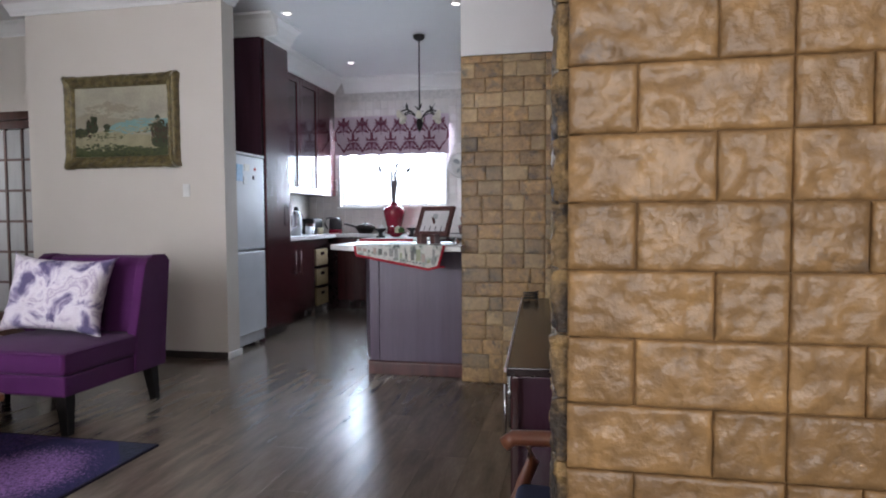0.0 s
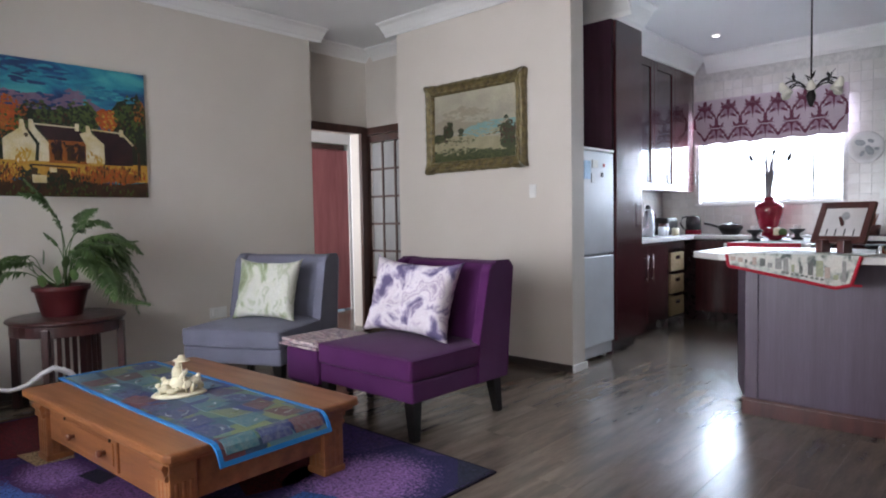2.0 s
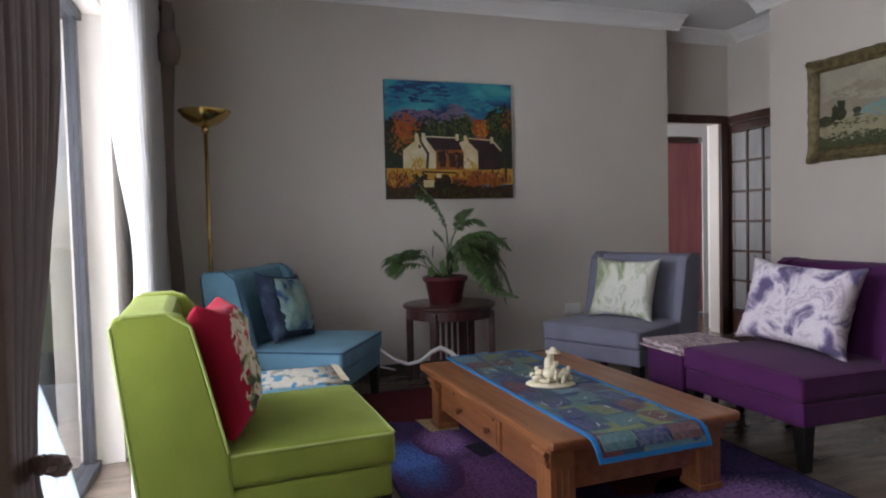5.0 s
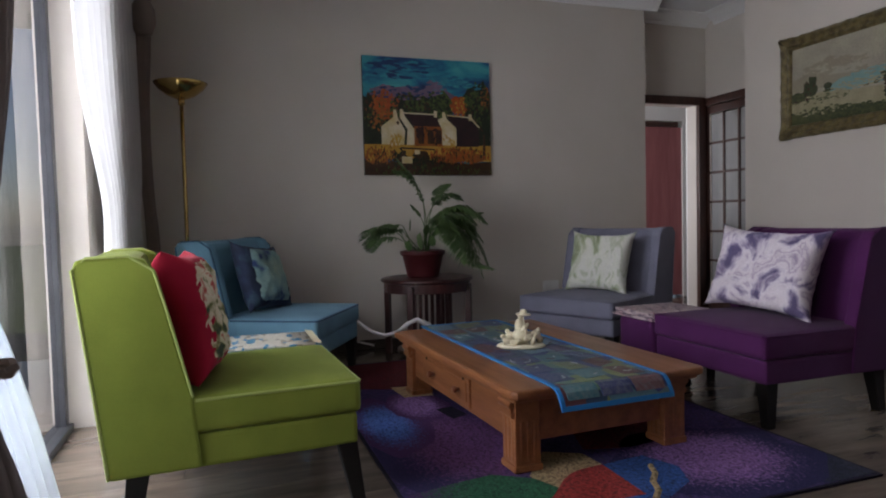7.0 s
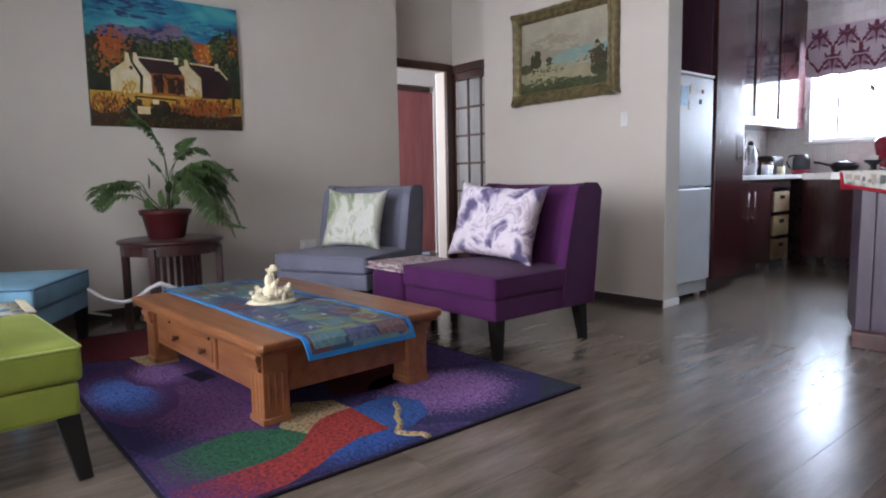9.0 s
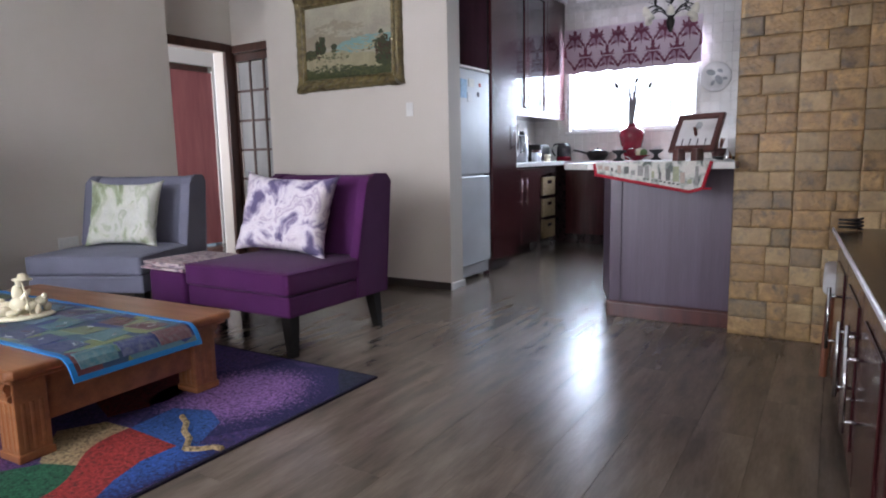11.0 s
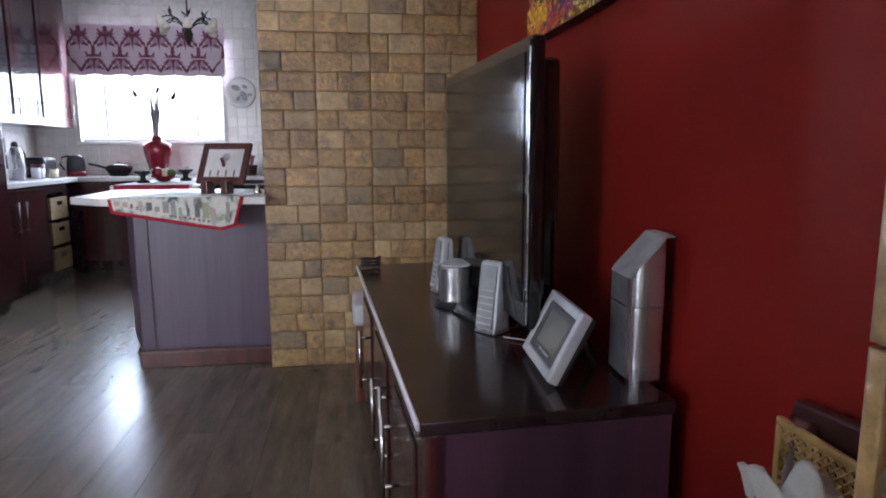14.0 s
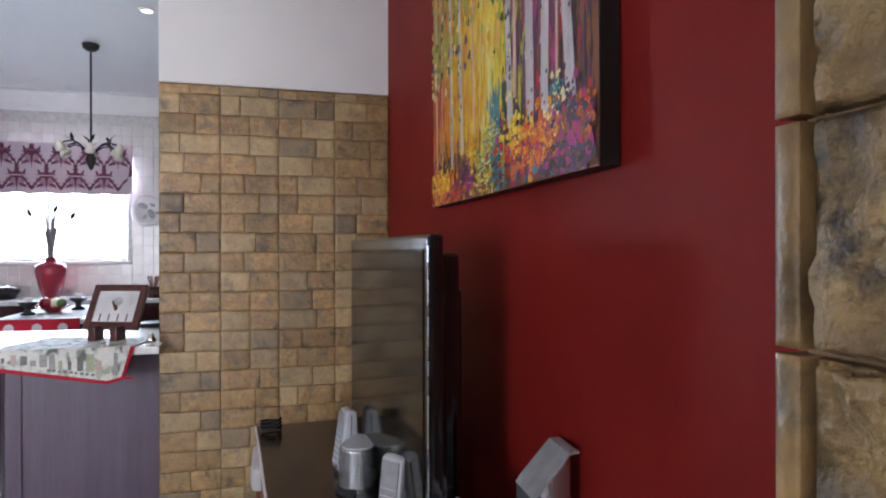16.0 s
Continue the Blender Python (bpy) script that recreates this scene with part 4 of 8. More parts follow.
ch = thing("chandelier", "dark iron branch chandelier with small frosted shades", "ceiling lamp", pose(-1.24, 6.45, 0))
part("ceiling_rose", lathe([(0, 2.86), (0.03, 2.865), (0.055, 2.885), (0.06, 2.915), (0, 2.917)], 20), M["iron"], ch, smooth=True)
part("rod", rod((0, 0, 2.15), (0, 0, 2.87), 0.007), M["iron"], ch)
part("hub", lathe([(0, 1.97), (0.012, 1.98), (0.03, 2.03), (0.035, 2.06), (0.02, 2.10), (0.012, 2.16), (0, 2.17)], 16), M["iron"], ch, smooth=True)
for k in range(8):
    a = 2 * math.pi * k / 8 + 0.2
    c, s = math.cos(a), math.sin(a)
    R = 0.27 if k % 2 else 0.17
    pts = [(c * R * u, s * R * u, 2.08 + 0.11 * math.sin(math.pi * min(1, u * 1.05) * 0.75) - 0.03 * u) for u in (0, 0.2, 0.4, 0.6, 0.8, 1)]
    arm = part("arm", tube(pts, 0.006, 6), M["iron"], ch)
    e = pts[-1]
    part("shade", lathe([(0.010, 0.026), (0.017, 0.018), (0.029, -0.010), (0.034, -0.036), (0.028, -0.046), (0.024, -0.024), (0.010, 0.018)], 16), M["bulb"], arm, "frosted glass shade", at=pose(e[0], e[1], e[2], 0, 25, math.degrees(a)), smooth=True)
    l0 = pts[3]
    part("leaf", prism([(0, 0), (0.03, 0.014), (0.075, 0), (0.03, -0.014)], "z", 0, 0.002), M["iron"], arm, at=pose(l0[0], l0[1], l0[2], 0, -50, math.degrees(a) + 40))
    part("leaf", prism([(0, 0), (0.03, 0.012), (0.065, 0), (0.03, -0.012)], "z", 0, 0.002), M["iron"], arm, at=pose(l0[0], l0[1], l0[2] + 0.004, 0, -25, math.degrees(a) - 50))

for x, y in ((-2.20, 5.53), (-2.28, 7.35), (-0.71, 5.61)):
    d = thing("downlight", "small round recessed ceiling spotlight, lit", "ceiling light", pose(x, y, H), group="ceiling spotlights")
    part("trim", lathe([(0.034, -0.001), (0.05, -0.001), (0.05, -0.008), (0.036, -0.012), (0.034, -0.001)], 20), M["white"], d)
    part("lamp", lathe([(0, -0.004), (0.033, -0.004), (0.033, -0.0015), (0, -0.0015)], 20), M["downlight"], d, "lit lamp face")

ck = thing("wall_plate", "round pale wall plate with grey flower drawing", "wall plate", pose(-1.14, 8.186, 1.77, 90, 0, 0))
part("plate", lathe([(0, 0.004), (0.11, 0.004), (0.15, 0.02), (0.155, 0.016), (0.12, 0.0), (0, 0.0)], 32), M["china"], ck, smooth=True)
for x, y, r in ((-0.05, 0.05, 0.05), (0.03, -0.03, 0.055), (0.04, 0.06, 0.03), (-0.03, -0.06, 0.03), (0.09, -0.02, 0.025)):
    part("painted_flower", lathe([(0, 0), (r, 0), (r * 0.8, 0.002), (0, 0.003)], 9, 1, 0.6), M["grille_lt"], ck, at=pose(x, y, 0.006, 0, 0, 40 * x * 100))
solid("wall_switch", box(-1.02, -0.95, 8.182, 8.193, 1.27, 1.36, 0.003), M["plastic_w"], "white plastic wall switch", "switch")

jg = thing("coffee_flask", "brushed silver coffee flask with a dark handle", "flask", pose(-2.83, 7.0, 0.921))
part("body", lathe([(0, 0), (0.06, 0), (0.065, 0.02), (0.06, 0.2), (0.045, 0.25), (0.03, 0.28), (0, 0.29)], 20), M["silver"], jg, smooth=True)
part("lid", lathe([(0, 0.29), (0.03, 0.285), (0.022, 0.32), (0, 0.33)], 16), M["black"], jg, smooth=True)
part("handle", tube([(0.03, 0.055, 0.25), (0.03, 0.10, 0.22), (0.03, 0.10, 0.10), (0.03, 0.062, 0.06)], 0.009), M["redwood"], jg)
kt = thing("kettle", "glass and red kettle on the worktop", "kettle", pose(-2.72, 7.92, 0.921))
part("body", lathe([(0, 0.05), (0.085, 0.05), (0.08, 0.16), (0.06, 0.2), (0, 0.21)], 20), M["glass_dark"], kt, smooth=True)
part("base", lathe([(0, 0), (0.09, 0), (0.09, 0.05), (0, 0.05)], 20), M["redglaze"], kt, smooth=True)
part("handle", tube([(-0.05, -0.03, 0.2), (-0.1, -0.05, 0.19), (-0.12, -0.06, 0.12), (-0.09, -0.04, 0.06)], 0.01), M["black"], kt)
wk = thing("frying_pan", "dark pan with long handle on the stove", "pan", pose(-2.32, 7.92, 0.921))
part("pan", lathe([(0, 0), (0.08, 0), (0.12, 0.06), (0.13, 0.09), (0.122, 0.088), (0.075, 0.01), (0, 0.01)], 24), M["iron"], wk, smooth=True)
part("handle", tube([(-0.12, 0, 0.08), (-0.22, 0, 0.11), (-0.28, 0, 0.12)], 0.012), M["black"], wk)
part("lid", lathe([(0.13, 0.09), (0.08, 0.115), (0.015, 0.125), (0.012, 0.14), (0, 0.142)], 24), M["glass_dark"], wk, smooth=True)
for x, y, r, h, m in ((-2.78, 7.22, 0.035, 0.10, M["silver_lt"]), (-2.80, 7.34, 0.04, 0.09, M["silver"]), (-2.86, 7.45, 0.05, 0.13, M["redwood"]), (-2.75, 7.5, 0.035, 0.08, M["cream"])):
    solid("mug", lathe([(0, 0), (r, 0), (r * 1.05, h), (r * 0.92, h), (r * 0.88, 0.01), (0, 0.01)], 18), m, "small mug on the kitchen worktop", "mug", pose(x, y, 0.921), smooth=True, group="mugs on the worktop")
bl = thing("bread_bin", "dark rounded toaster on the worktop", "toaster", pose(-2.92, 7.62, 0.921))
part("body", box(-0.1, 0.1, -0.14, 0.14, 0, 0.19, 0.04, 4), M["iron"], bl, smooth=True)
part("slot", box(-0.03, 0.03, -0.11, 0.11, 0.188, 0.192), M["black"], bl)
kb = thing("utensil_pot", "dark pot with red wooden utensils by the window", "utensil pot", pose(-1.02, 7.75, 0.921))
part("pot", lathe([(0, 0), (0.06, 0), (0.075, 0.1), (0.068, 0.1), (0.055, 0.01), (0, 0.01)], 18), M["redwood"], kb, smooth=True)
for k in range(6):
    a = k * 1.05
    part("utensil", tube([(0, 0, 0.02), (0.05 * math.cos(a), 0.05 * math.sin(a), 0.2)], 0.007, 6), M["cherry"], kb)
solid("glass_bird", lathe([(0, 0), (0.018, 0.004), (0.024, 0.02), (0.014, 0.036), (0.008, 0.05), (0, 0.052)], 14), M["chrome"], "small shiny glass ornament on the worktop", "ornament", pose(-0.49, 4.42, 0.932), smooth=True)
solid("dark_dish", lathe([(0, 0), (0.06, 0), (0.09, 0.02), (0.085, 0.022), (0, 0.008)], 20), M["black"], "dark shallow dish on the worktop", "dish", pose(-0.60, 5.2, 0.932), smooth=True)


# ---------------------------------------------------------------- living room chairs
def slipper_chair(label, m, colour, W=0.76, pipe=None, splay=0.008):
    """Upholstered armless chair with a winged reclining back; it faces -y, the origin on the floor."""
    c = thing("slipper_chair", label, "chair", m, "slipper chairs round the coffee table")
    w = W / 2
    part("base", box(-w, w, -0.39, 0.26, 0.205, 0.315, 0.014), colour, c)
    seat = bmesh.new()
    add(seat, box(-w - 0.004, w + 0.004, -0.405, 0.25, 0.315, 0.435, 0.026, 3))
    bmesh.ops.subdivide_edges(seat, edges=[e for e in seat.edges if e.calc_length() > 0.3], cuts=6, use_grid_fill=True)
    for v in seat.verts:
        if v.co.z > 0.425:
            u, t = v.co.x / w, (v.co.y + 0.08) / 0.33
            v.co.z += 0.022 * max(0, 1 - u * u) * max(0, 1 - t * t)
    part("seat", seat, colour, c, smooth=True)
    prof = [(0.20, 0.205), (0.395, 0.205), (0.465, 0.86), (0.455, 0.885), (0.43, 0.892), (0.33, 0.892), (0.30, 0.88), (0.285, 0.84)]
    part("backrest", prism(prof, "x", -w + 0.055, w - 0.055, 0.012), colour, c)
    wing = [(0.125, 0.207), (0.397, 0.205), (0.47, 0.862), (0.458, 0.888), (0.43, 0.896), (0.315, 0.898), (0.268, 0.885), (0.238, 0.84), (0.205, 0.70), (0.145, 0.44)]
    for s in (-1, 1):
        a, b = sorted((s * (w - 0.057), s * (w + 0.008)))
        part("wing", prism(wing, "x", a, b, 0.012), colour, c)
    pm = pipe or colour
    z = 0.435
    part("piping", tube([(-w, 0.14, z - 0.01), (-w, -0.39, z - 0.01), (-w + 0.012, -0.402, z - 0.01), (w - 0.012, -0.402, z - 0.01), (w, -0.39, z - 0.01), (w, 0.14, z - 0.01)], 0.006, 6), pm, c)
    for s in (-1, 1):
        part("piping", tube([(s * (w + 0.006), 0.397, 0.21), (s * (w + 0.006), 0.468, 0.86), (s * (w + 0.006), 0.43, 0.895), (s * (w + 0.006), 0.315, 0.898), (s * (w + 0.006), 0.245, 0.85), (s * (w + 0.006), 0.207, 0.7), (s * (w + 0.006), 0.147, 0.44)], 0.0055, 6), pm, c)
        for y, dy in ((-0.352, 0.008), (0.315, 0.03)):
            part("leg", taper_leg(s * (w - 0.036), y, s * splay, dy - (splay if y < 0 else 0), 0.212, 0.034, 0.022), M["legs"], c, "tapered black wooden leg")
    return c


slipper_chair("purple upholstered slipper chair on black tapered legs", pose(-2.645, 3.395, 0, 0, 0, 0), M["purple"], 0.77)
slipper_chair("grey upholstered slipper chair in the corner", pose(-4.03, 3.25, 0, 0, 0, 25.5), M["grey"], 0.75)
slipper_chair("sky blue upholstered slipper chair by the curtains", pose(-4.22, 1.05, 0, 0, 0, 150), M["blue"], 0.74, cloth("navy_piping", (0.05, 0.11, 0.18)))
slipper_chair("lime green velvet slipper chair with piped seams", pose(-2.60, 0.745, 0, 0, 0, 183), M["green"], 0.72, cloth("pale_green_piping", (0.38, 0.44, 0.13)), 0.04)

ot = thing("footstool", "low purple upholstered footstool beside the purple chair", "footstool")
part("cushion", box(-3.36, -3.05, 2.99, 3.50, 0.17, 0.385, 0.03, 3), M["purple"], ot, smooth=True)
for x in (-3.31, -3.10):
    for y in (3.04, 3.45):
        part("leg", taper_leg(x, y, 0, 0, 0.18, 0.025, 0.017), M["legs"], ot)
solid("folded_throw", boxes((-3.40, -3.02, 2.97, 3.42, 0.386, 0.402, 0.007), (-3.39, -3.03, 2.985, 3.41, 0.402, 0.418, 0.007), (-3.38, -3.05, 2.975, 3.40, 0.418, 0.432, 0.006)), M["throw"], "folded striped woven throw lying on the footstool", "throw")

solid("cushion", pillow(0.67, 0.49, 0.17), M["pil_purple"], "white cushion with purple-grey flower print", "cushion", pose(-2.69, 3.435, 0.678, -17, 3, 6), smooth=True)
solid("cushion", pillow(0.53, 0.47, 0.15), M["pil_green"], "pale cushion with green leaf print", "cushion", pose(-4.03, 3.29, 0.655, -16, 1, 25.5), smooth=True)
cn = thing("cushion", "navy cushion with a sea green printed panel", "cushion", pose(-4.20, 0.95, 0.655, -20, 6, 146))
part("cover", pillow(0.52, 0.46, 0.13), M["pil_navy"], cn, smooth=True)
part("panel", pillow(0.42, 0.42, 0.18), M["pil_sea"], cn, "sea green printed panel", True)
cr = thing("cushion", "crimson cushion with a cream floral embroidered front", "cushion", pose(-2.48, 0.61, 0.675, -13, 2, 172))
part("cover", pillow(0.41, 0.48, 0.19), M["pil_red"], cr, smooth=True)
fl = pillow(0.40, 0.47, 0.196)
bmesh.ops.delete(fl, geom=[v for v in fl.verts if v.co.y > -0.012], context="VERTS")
part("front", fl, M["pil_flower"], cr, "cream embroidered flower front", True)
bo = thing("footstool", "low blue upholstered footstool beside the blue chair", "footstool", pose(-3.33, 0.80, 0, 0, 0, 180))
part("cushion", box(-0.22, 0.22, -0.26, 0.26, 0.17, 0.40, 0.03, 3), M["blue"], bo, smooth=True)
for x in (-0.17, 0.17):
    for y in (-0.2, 0.2):
        part("leg", taper_leg(x, y, 0, 0, 0.18, 0.025, 0.017), M["legs"], bo)
bt = thing("blue_throw", "cream and blue checked fringed throw over the blue footstool", "throw", pose(-3.33, 0.80, -0.068, 0, 0, 180))
part("cloth", drape(0.36, [(0.25, 0.474), (0.0, 0.478), (-0.2, 0.476), (-0.33, 0.474)], 0.012), M["throw_blue"], bt, smooth=True)
fg = bmesh.new()
random.seed(8)
for k in range(26):
    x = -0.17 + 0.34 * k / 25
    add(fg, tube([(x, -0.32, 0.484), (x + random.uniform(-0.01, 0.01), -0.36, 0.474)], 0.004, 5))
part("fringe", fg, M["cream"], bt)

# ---------------------------------------------------------------- coffee table
ct = thing("coffee_table", "low oiled pine coffee table with two drawers", "table", pose(-2.905, 2.125, 0.0125, 0, 0, 2.5))
TL, TW = 0.735, 0.455
part("tabletop", prism([(-TL + 0.02, -TW), (TL - 0.02, -TW), (TL, -TW + 0.02), (TL, TW - 0.02), (TL - 0.02, TW), (-TL + 0.02, TW), (-TL, TW - 0.02), (-TL, -TW + 0.02)], "z", 0.303, 0.336, 0.010), M["pine"], ct)
for k in range(4):
    y0 = -TW + 0.012 + k * (2 * TW - 0.024) / 4
    part("top_board", box(-TL + 0.014, TL - 0.014, y0 + 0.0006, y0 + (2 * TW - 0.024) / 4 - 0.0006, 0.3355, 0.3372, 0.0008, 1), M["pine"], ct)
part("moulding", box(-TL + 0.028, TL - 0.028, -TW + 0.022, TW - 0.022, 0.283, 0.303, 0.008), M["pine"], ct)
part("apron", box(-0.58, 0.58, -0.388, -0.366, 0.108, 0.284, 0.003), M["pine"], ct)
part("apron", box(-0.58, 0.58, 0.366, 0.388, 0.108, 0.284, 0.003), M["pine"], ct)
part("apron", box(-0.638, -0.616, -0.35, 0.35, 0.108, 0.284, 0.003), M["pine"], ct)
part("apron", box(0.616, 0.638, -0.35, 0.35, 0.108, 0.284, 0.003), M["pine"], ct)
for sx in (-1, 1):
    for sy in (-1, 1):
        lx, ly = sx * 0.605, sy * 0.352
        lg = part("leg", box(lx - 0.055, lx + 0.055, ly - 0.055, ly + 0.055, 0, 0.284, 0.006), M["pine"], ct)
        for k in (-1, 0, 1):
            part("flute", box(lx + k * 0.029 - 0.009, lx + k * 0.029 + 0.009, ly - 0.0568, ly + 0.0568, 0.035, 0.20, 0.006), M["pine"], lg)
            part("flute", box(lx - 0.0568, lx + 0.0568, ly + k * 0.029 - 0.009, ly + k * 0.029 + 0.009, 0.035, 0.20, 0.006), M["pine"], lg)
        part("leg_foot", box(lx - 0.061, lx + 0.061, ly - 0.061, ly + 0.061, 0.0, 0.028, 0.006), M["pine"], lg)
        scroll = add(rod((lx - 0.05, ly + sy * 0.062, 0.262), (lx + 0.05, ly + sy * 0.062, 0.262), 0.017, n=14), rod((lx - 0.05, ly + sy * 0.058, 0.222), (lx + 0.05, ly + sy * 0.058, 0.222), 0.012, n=14))
        add(scroll, box(lx - 0.044, lx + 0.044, min(ly + sy * 0.05, ly + sy * 0.07), max(ly + sy * 0.05, ly + sy * 0.07), 0.215, 0.27, 0.004))
        part("scroll_bracket", scroll, M["pine"], lg, "carved scroll below the top")
dr = part("drawer", box(-0.40, 0.21, -0.398, -0.386, 0.125, 0.268, 0.006), M["pine"], ct)
part("drawer_panel", box(-0.37, 0.18, -0.402, -0.397, 0.15, 0.245, 0.004), M["pine"], dr)
for x in (-0.225, 0.10):
    part("knob", lathe([(0, 0), (0.011, 0), (0.008, 0.012), (0.018, 0.021), (0.014, 0.032), (0, 0.034)], 14), M["cherry"], dr, "turned wooden knob", at=pose(x, -0.401, 0.193, 90, 0, 0), smooth=True)
for x in (-0.33, 0.15):
    part("keyhole", rod((x, -0.399, 0.252), (x, -0.404, 0.252), 0.007), M["iron"], dr)

tr = thing("patchwork_runner", "blue patchwork silk runner with bright blue border on the coffee table", "table runner", pose(-2.915, 2.095, 0.3505, 0, 0, 1.5))
part("cloth", boxes((-0.755, 0.745, -0.235, 0.235, 0.0, 0.004)), M["runner"], tr)
HANG = ((0, 0.0), (0.030, -0.004), (0.052, -0.020), (0.068, -0.044), (0.078, -0.068))
part("hanging_end", prism([*HANG, *[(u + 0.004, v + 0.004) for u, v in HANG[::-1]]], "y", -0.235, 0.235), M["runner"], tr, at=pose(0.745, 0, 0))
part("border", boxes((-0.765, 0.747, -0.252, -0.232, 0.0005, 0.006), (-0.765, 0.747, 0.232, 0.252, 0.0005, 0.006), (-0.775, -0.755, -0.252, 0.252, 0.0005, 0.006)), M["runner_edge"], tr, "bright blue border")
part("border", prism([(0.076, -0.058), (0.081, -0.076), (0.087, -0.074), (0.082, -0.055)], "y", -0.252, 0.252), M["runner_edge"], tr, "bright blue border", at=pose(0.745, 0, 0))
for s in (-1, 1):
    a, b = sorted((s * 0.234, s * 0.252))
    part("border", prism([*HANG, (0.081, -0.076), (0.087, -0.074), *[(u + 0.006, v + 0.006) for u, v in HANG[::-1]]], "y", a, b), M["runner_edge"], tr, "bright blue border", at=pose(0.745, 0, 0))
random.seed(12)
tints = [paint("silk_" + nm, a, tuple(0.55 * v + 0.09 for v in b), 55) for nm, a, b in (("navy", (0.012, 0.022, 0.11), (0.02, 0.04, 0.14)), ("teal", (0.03, 0.12, 0.15), (0.05, 0.16, 0.17)), ("olive", (0.13, 0.16, 0.06), (0.10, 0.13, 0.07)), ("maroon", (0.10, 0.02, 0.025), (0.07, 0.015, 0.02)), ("sky", (0.10, 0.19, 0.25), (0.07, 0.15, 0.22)), ("violet", (0.05, 0.035, 0.10), (0.035, 0.03, 0.08)))]
thread = paint("silver_thread", (0.55, 0.57, 0.55), (0.35, 0.38, 0.38), 60)
for i in range(9):
    for j in range(3):
        x0, y0 = -0.745 + 0.164 * i, -0.225 + 0.151 * j
        q = [(x0 + random.uniform(0, 0.03), y0 + random.uniform(0, 0.02)), (x0 + random.uniform(0.13, 0.165), y0 + random.uniform(0, 0.03)), (x0 + random.uniform(0.12, 0.165), y0 + random.uniform(0.11, 0.145)), (x0 + random.uniform(0, 0.04), y0 + random.uniform(0.10, 0.145))]
        part("patch", prism(q, "z", 0.0042, 0.0056), tints[random.choice((0, 1, 2, 4, 4, 1, 5, 3, 0))], tr)
        cx, cy = x0 + 0.08, y0 + 0.07
        for k in range(random.randrange(2, 4)):
            a0, r0 = random.uniform(0, 6.28), random.uniform(0.015, 0.045)
            arc = [(cx + r0 * math.cos(a0 + 0.35 * i2) + random.uniform(-0.003, 0.003), cy + r0 * math.sin(a0 + 0.35 * i2), 0.0062) for i2 in range(random.randrange(3, 7))]
            part("embroidered_thread", tube(arc, 0.0022, 4), random.choice((thread, tints[4], tints[2], tints[3])), tr)
for j in range(3):
    y0 = -0.225 + 0.151 * j
    part("patch", prism([(0.012, -0.0005), (0.031, -0.0025), (0.052, -0.0175), (0.066, -0.040), (0.0705, -0.039), (0.056, -0.0135), (0.033, 0.0035), (0.012, 0.0055)], "y", y0 + 0.008, y0 + 0.143), tints[(1, 0, 3)[j]], tr, at=pose(0.748, 0, 0.0008))

# seated shepherd ornament, kept to plain rounded forms
def egg(bm, x, y, z, rx, ry, rz, tilt=0.0, turn=0.0):
    e = bmesh.new()
    bmesh.ops.create_uvsphere(e, u_segments=12, v_segments=8, radius=1.0)
    add(bm, e, pose(x, y, z, 0, tilt, turn) @ Matrix.Diagonal((rx, ry, rz, 1)))


fgm = lathe([(0, 0), (0.10, 0), (0.112, 0.006), (0.10, 0.016), (0, 0.02)], 26, 1.08, 0.72)
for spec in ((0.0, 0.0, 0.055, 0.042, 0.036, 0.042), (-0.004, 0.004, 0.098, 0.026, 0.022, 0.042, -8), (0.0, 0.0, 0.148, 0.0145, 0.0145, 0.017), (0.034, -0.028, 0.05, 0.03, 0.016, 0.017, -32, -25), (0.058, -0.036, 0.036, 0.011, 0.011, 0.026, 12),
             (0.030, 0.022, 0.052, 0.032, 0.016, 0.017, -28, 20), (0.055, 0.034, 0.036, 0.011, 0.011, 0.026, 12), (0.018, -0.022, 0.096, 0.011, 0.010, 0.03, 40), (0.018, 0.024, 0.092, 0.011, 0.010, 0.03, 42),
             (-0.062, -0.020, 0.040, 0.030, 0.021, 0.020), (-0.088, -0.026, 0.058, 0.013, 0.011, 0.011), (-0.03, -0.045, 0.030, 0.026, 0.016, 0.015), (-0.008, -0.058, 0.042, 0.010, 0.009, 0.010),
             (0.072, 0.005, 0.062, 0.024, 0.018, 0.022), (0.084, -0.012, 0.086, 0.011, 0.012, 0.012), (0.092, 0.012, 0.034, 0.016, 0.014, 0.018), (-0.05, 0.030, 0.045, 0.028, 0.02, 0.026), (-0.066, 0.036, 0.072, 0.012, 0.011, 0.012)):
    egg(fgm, *spec)
for x, y in ((-0.078, -0.030), (-0.048, -0.032), (0.062, -0.008), (0.082, 0.018), (-0.062, 0.018), (-0.036, 0.04)):
    add(fgm, rod((x, y, 0.012), (x, y, 0.045), 0.005, n=6))
add(fgm, lathe([(0, 0.152), (0.016, 0.154), (0.037, 0.158), (0.036, 0.163), (0.019, 0.166), (0.015, 0.182), (0, 0.187)], 16), pose(0.002, 0, 0, 0, 4, 0))
add(fgm, rod((0.03, -0.05, 0.02), (0.012, -0.03, 0.15), 0.0035, n=6))
solid("figurine", fgm, M["cream"], "cream ceramic shepherd figurine on the coffee table", "figurine", pose(-2.86, 2.085, 0.3565, 0, 0, 65), smooth=True)

# ---------------------------------------------------------------- rug
rug = thing("rug", "multicoloured abstract rug with purple, blue, green and red fields", "rug")
RX0, RX1, RY0, RY1 = -4.35, -1.733, 1.295, 2.985


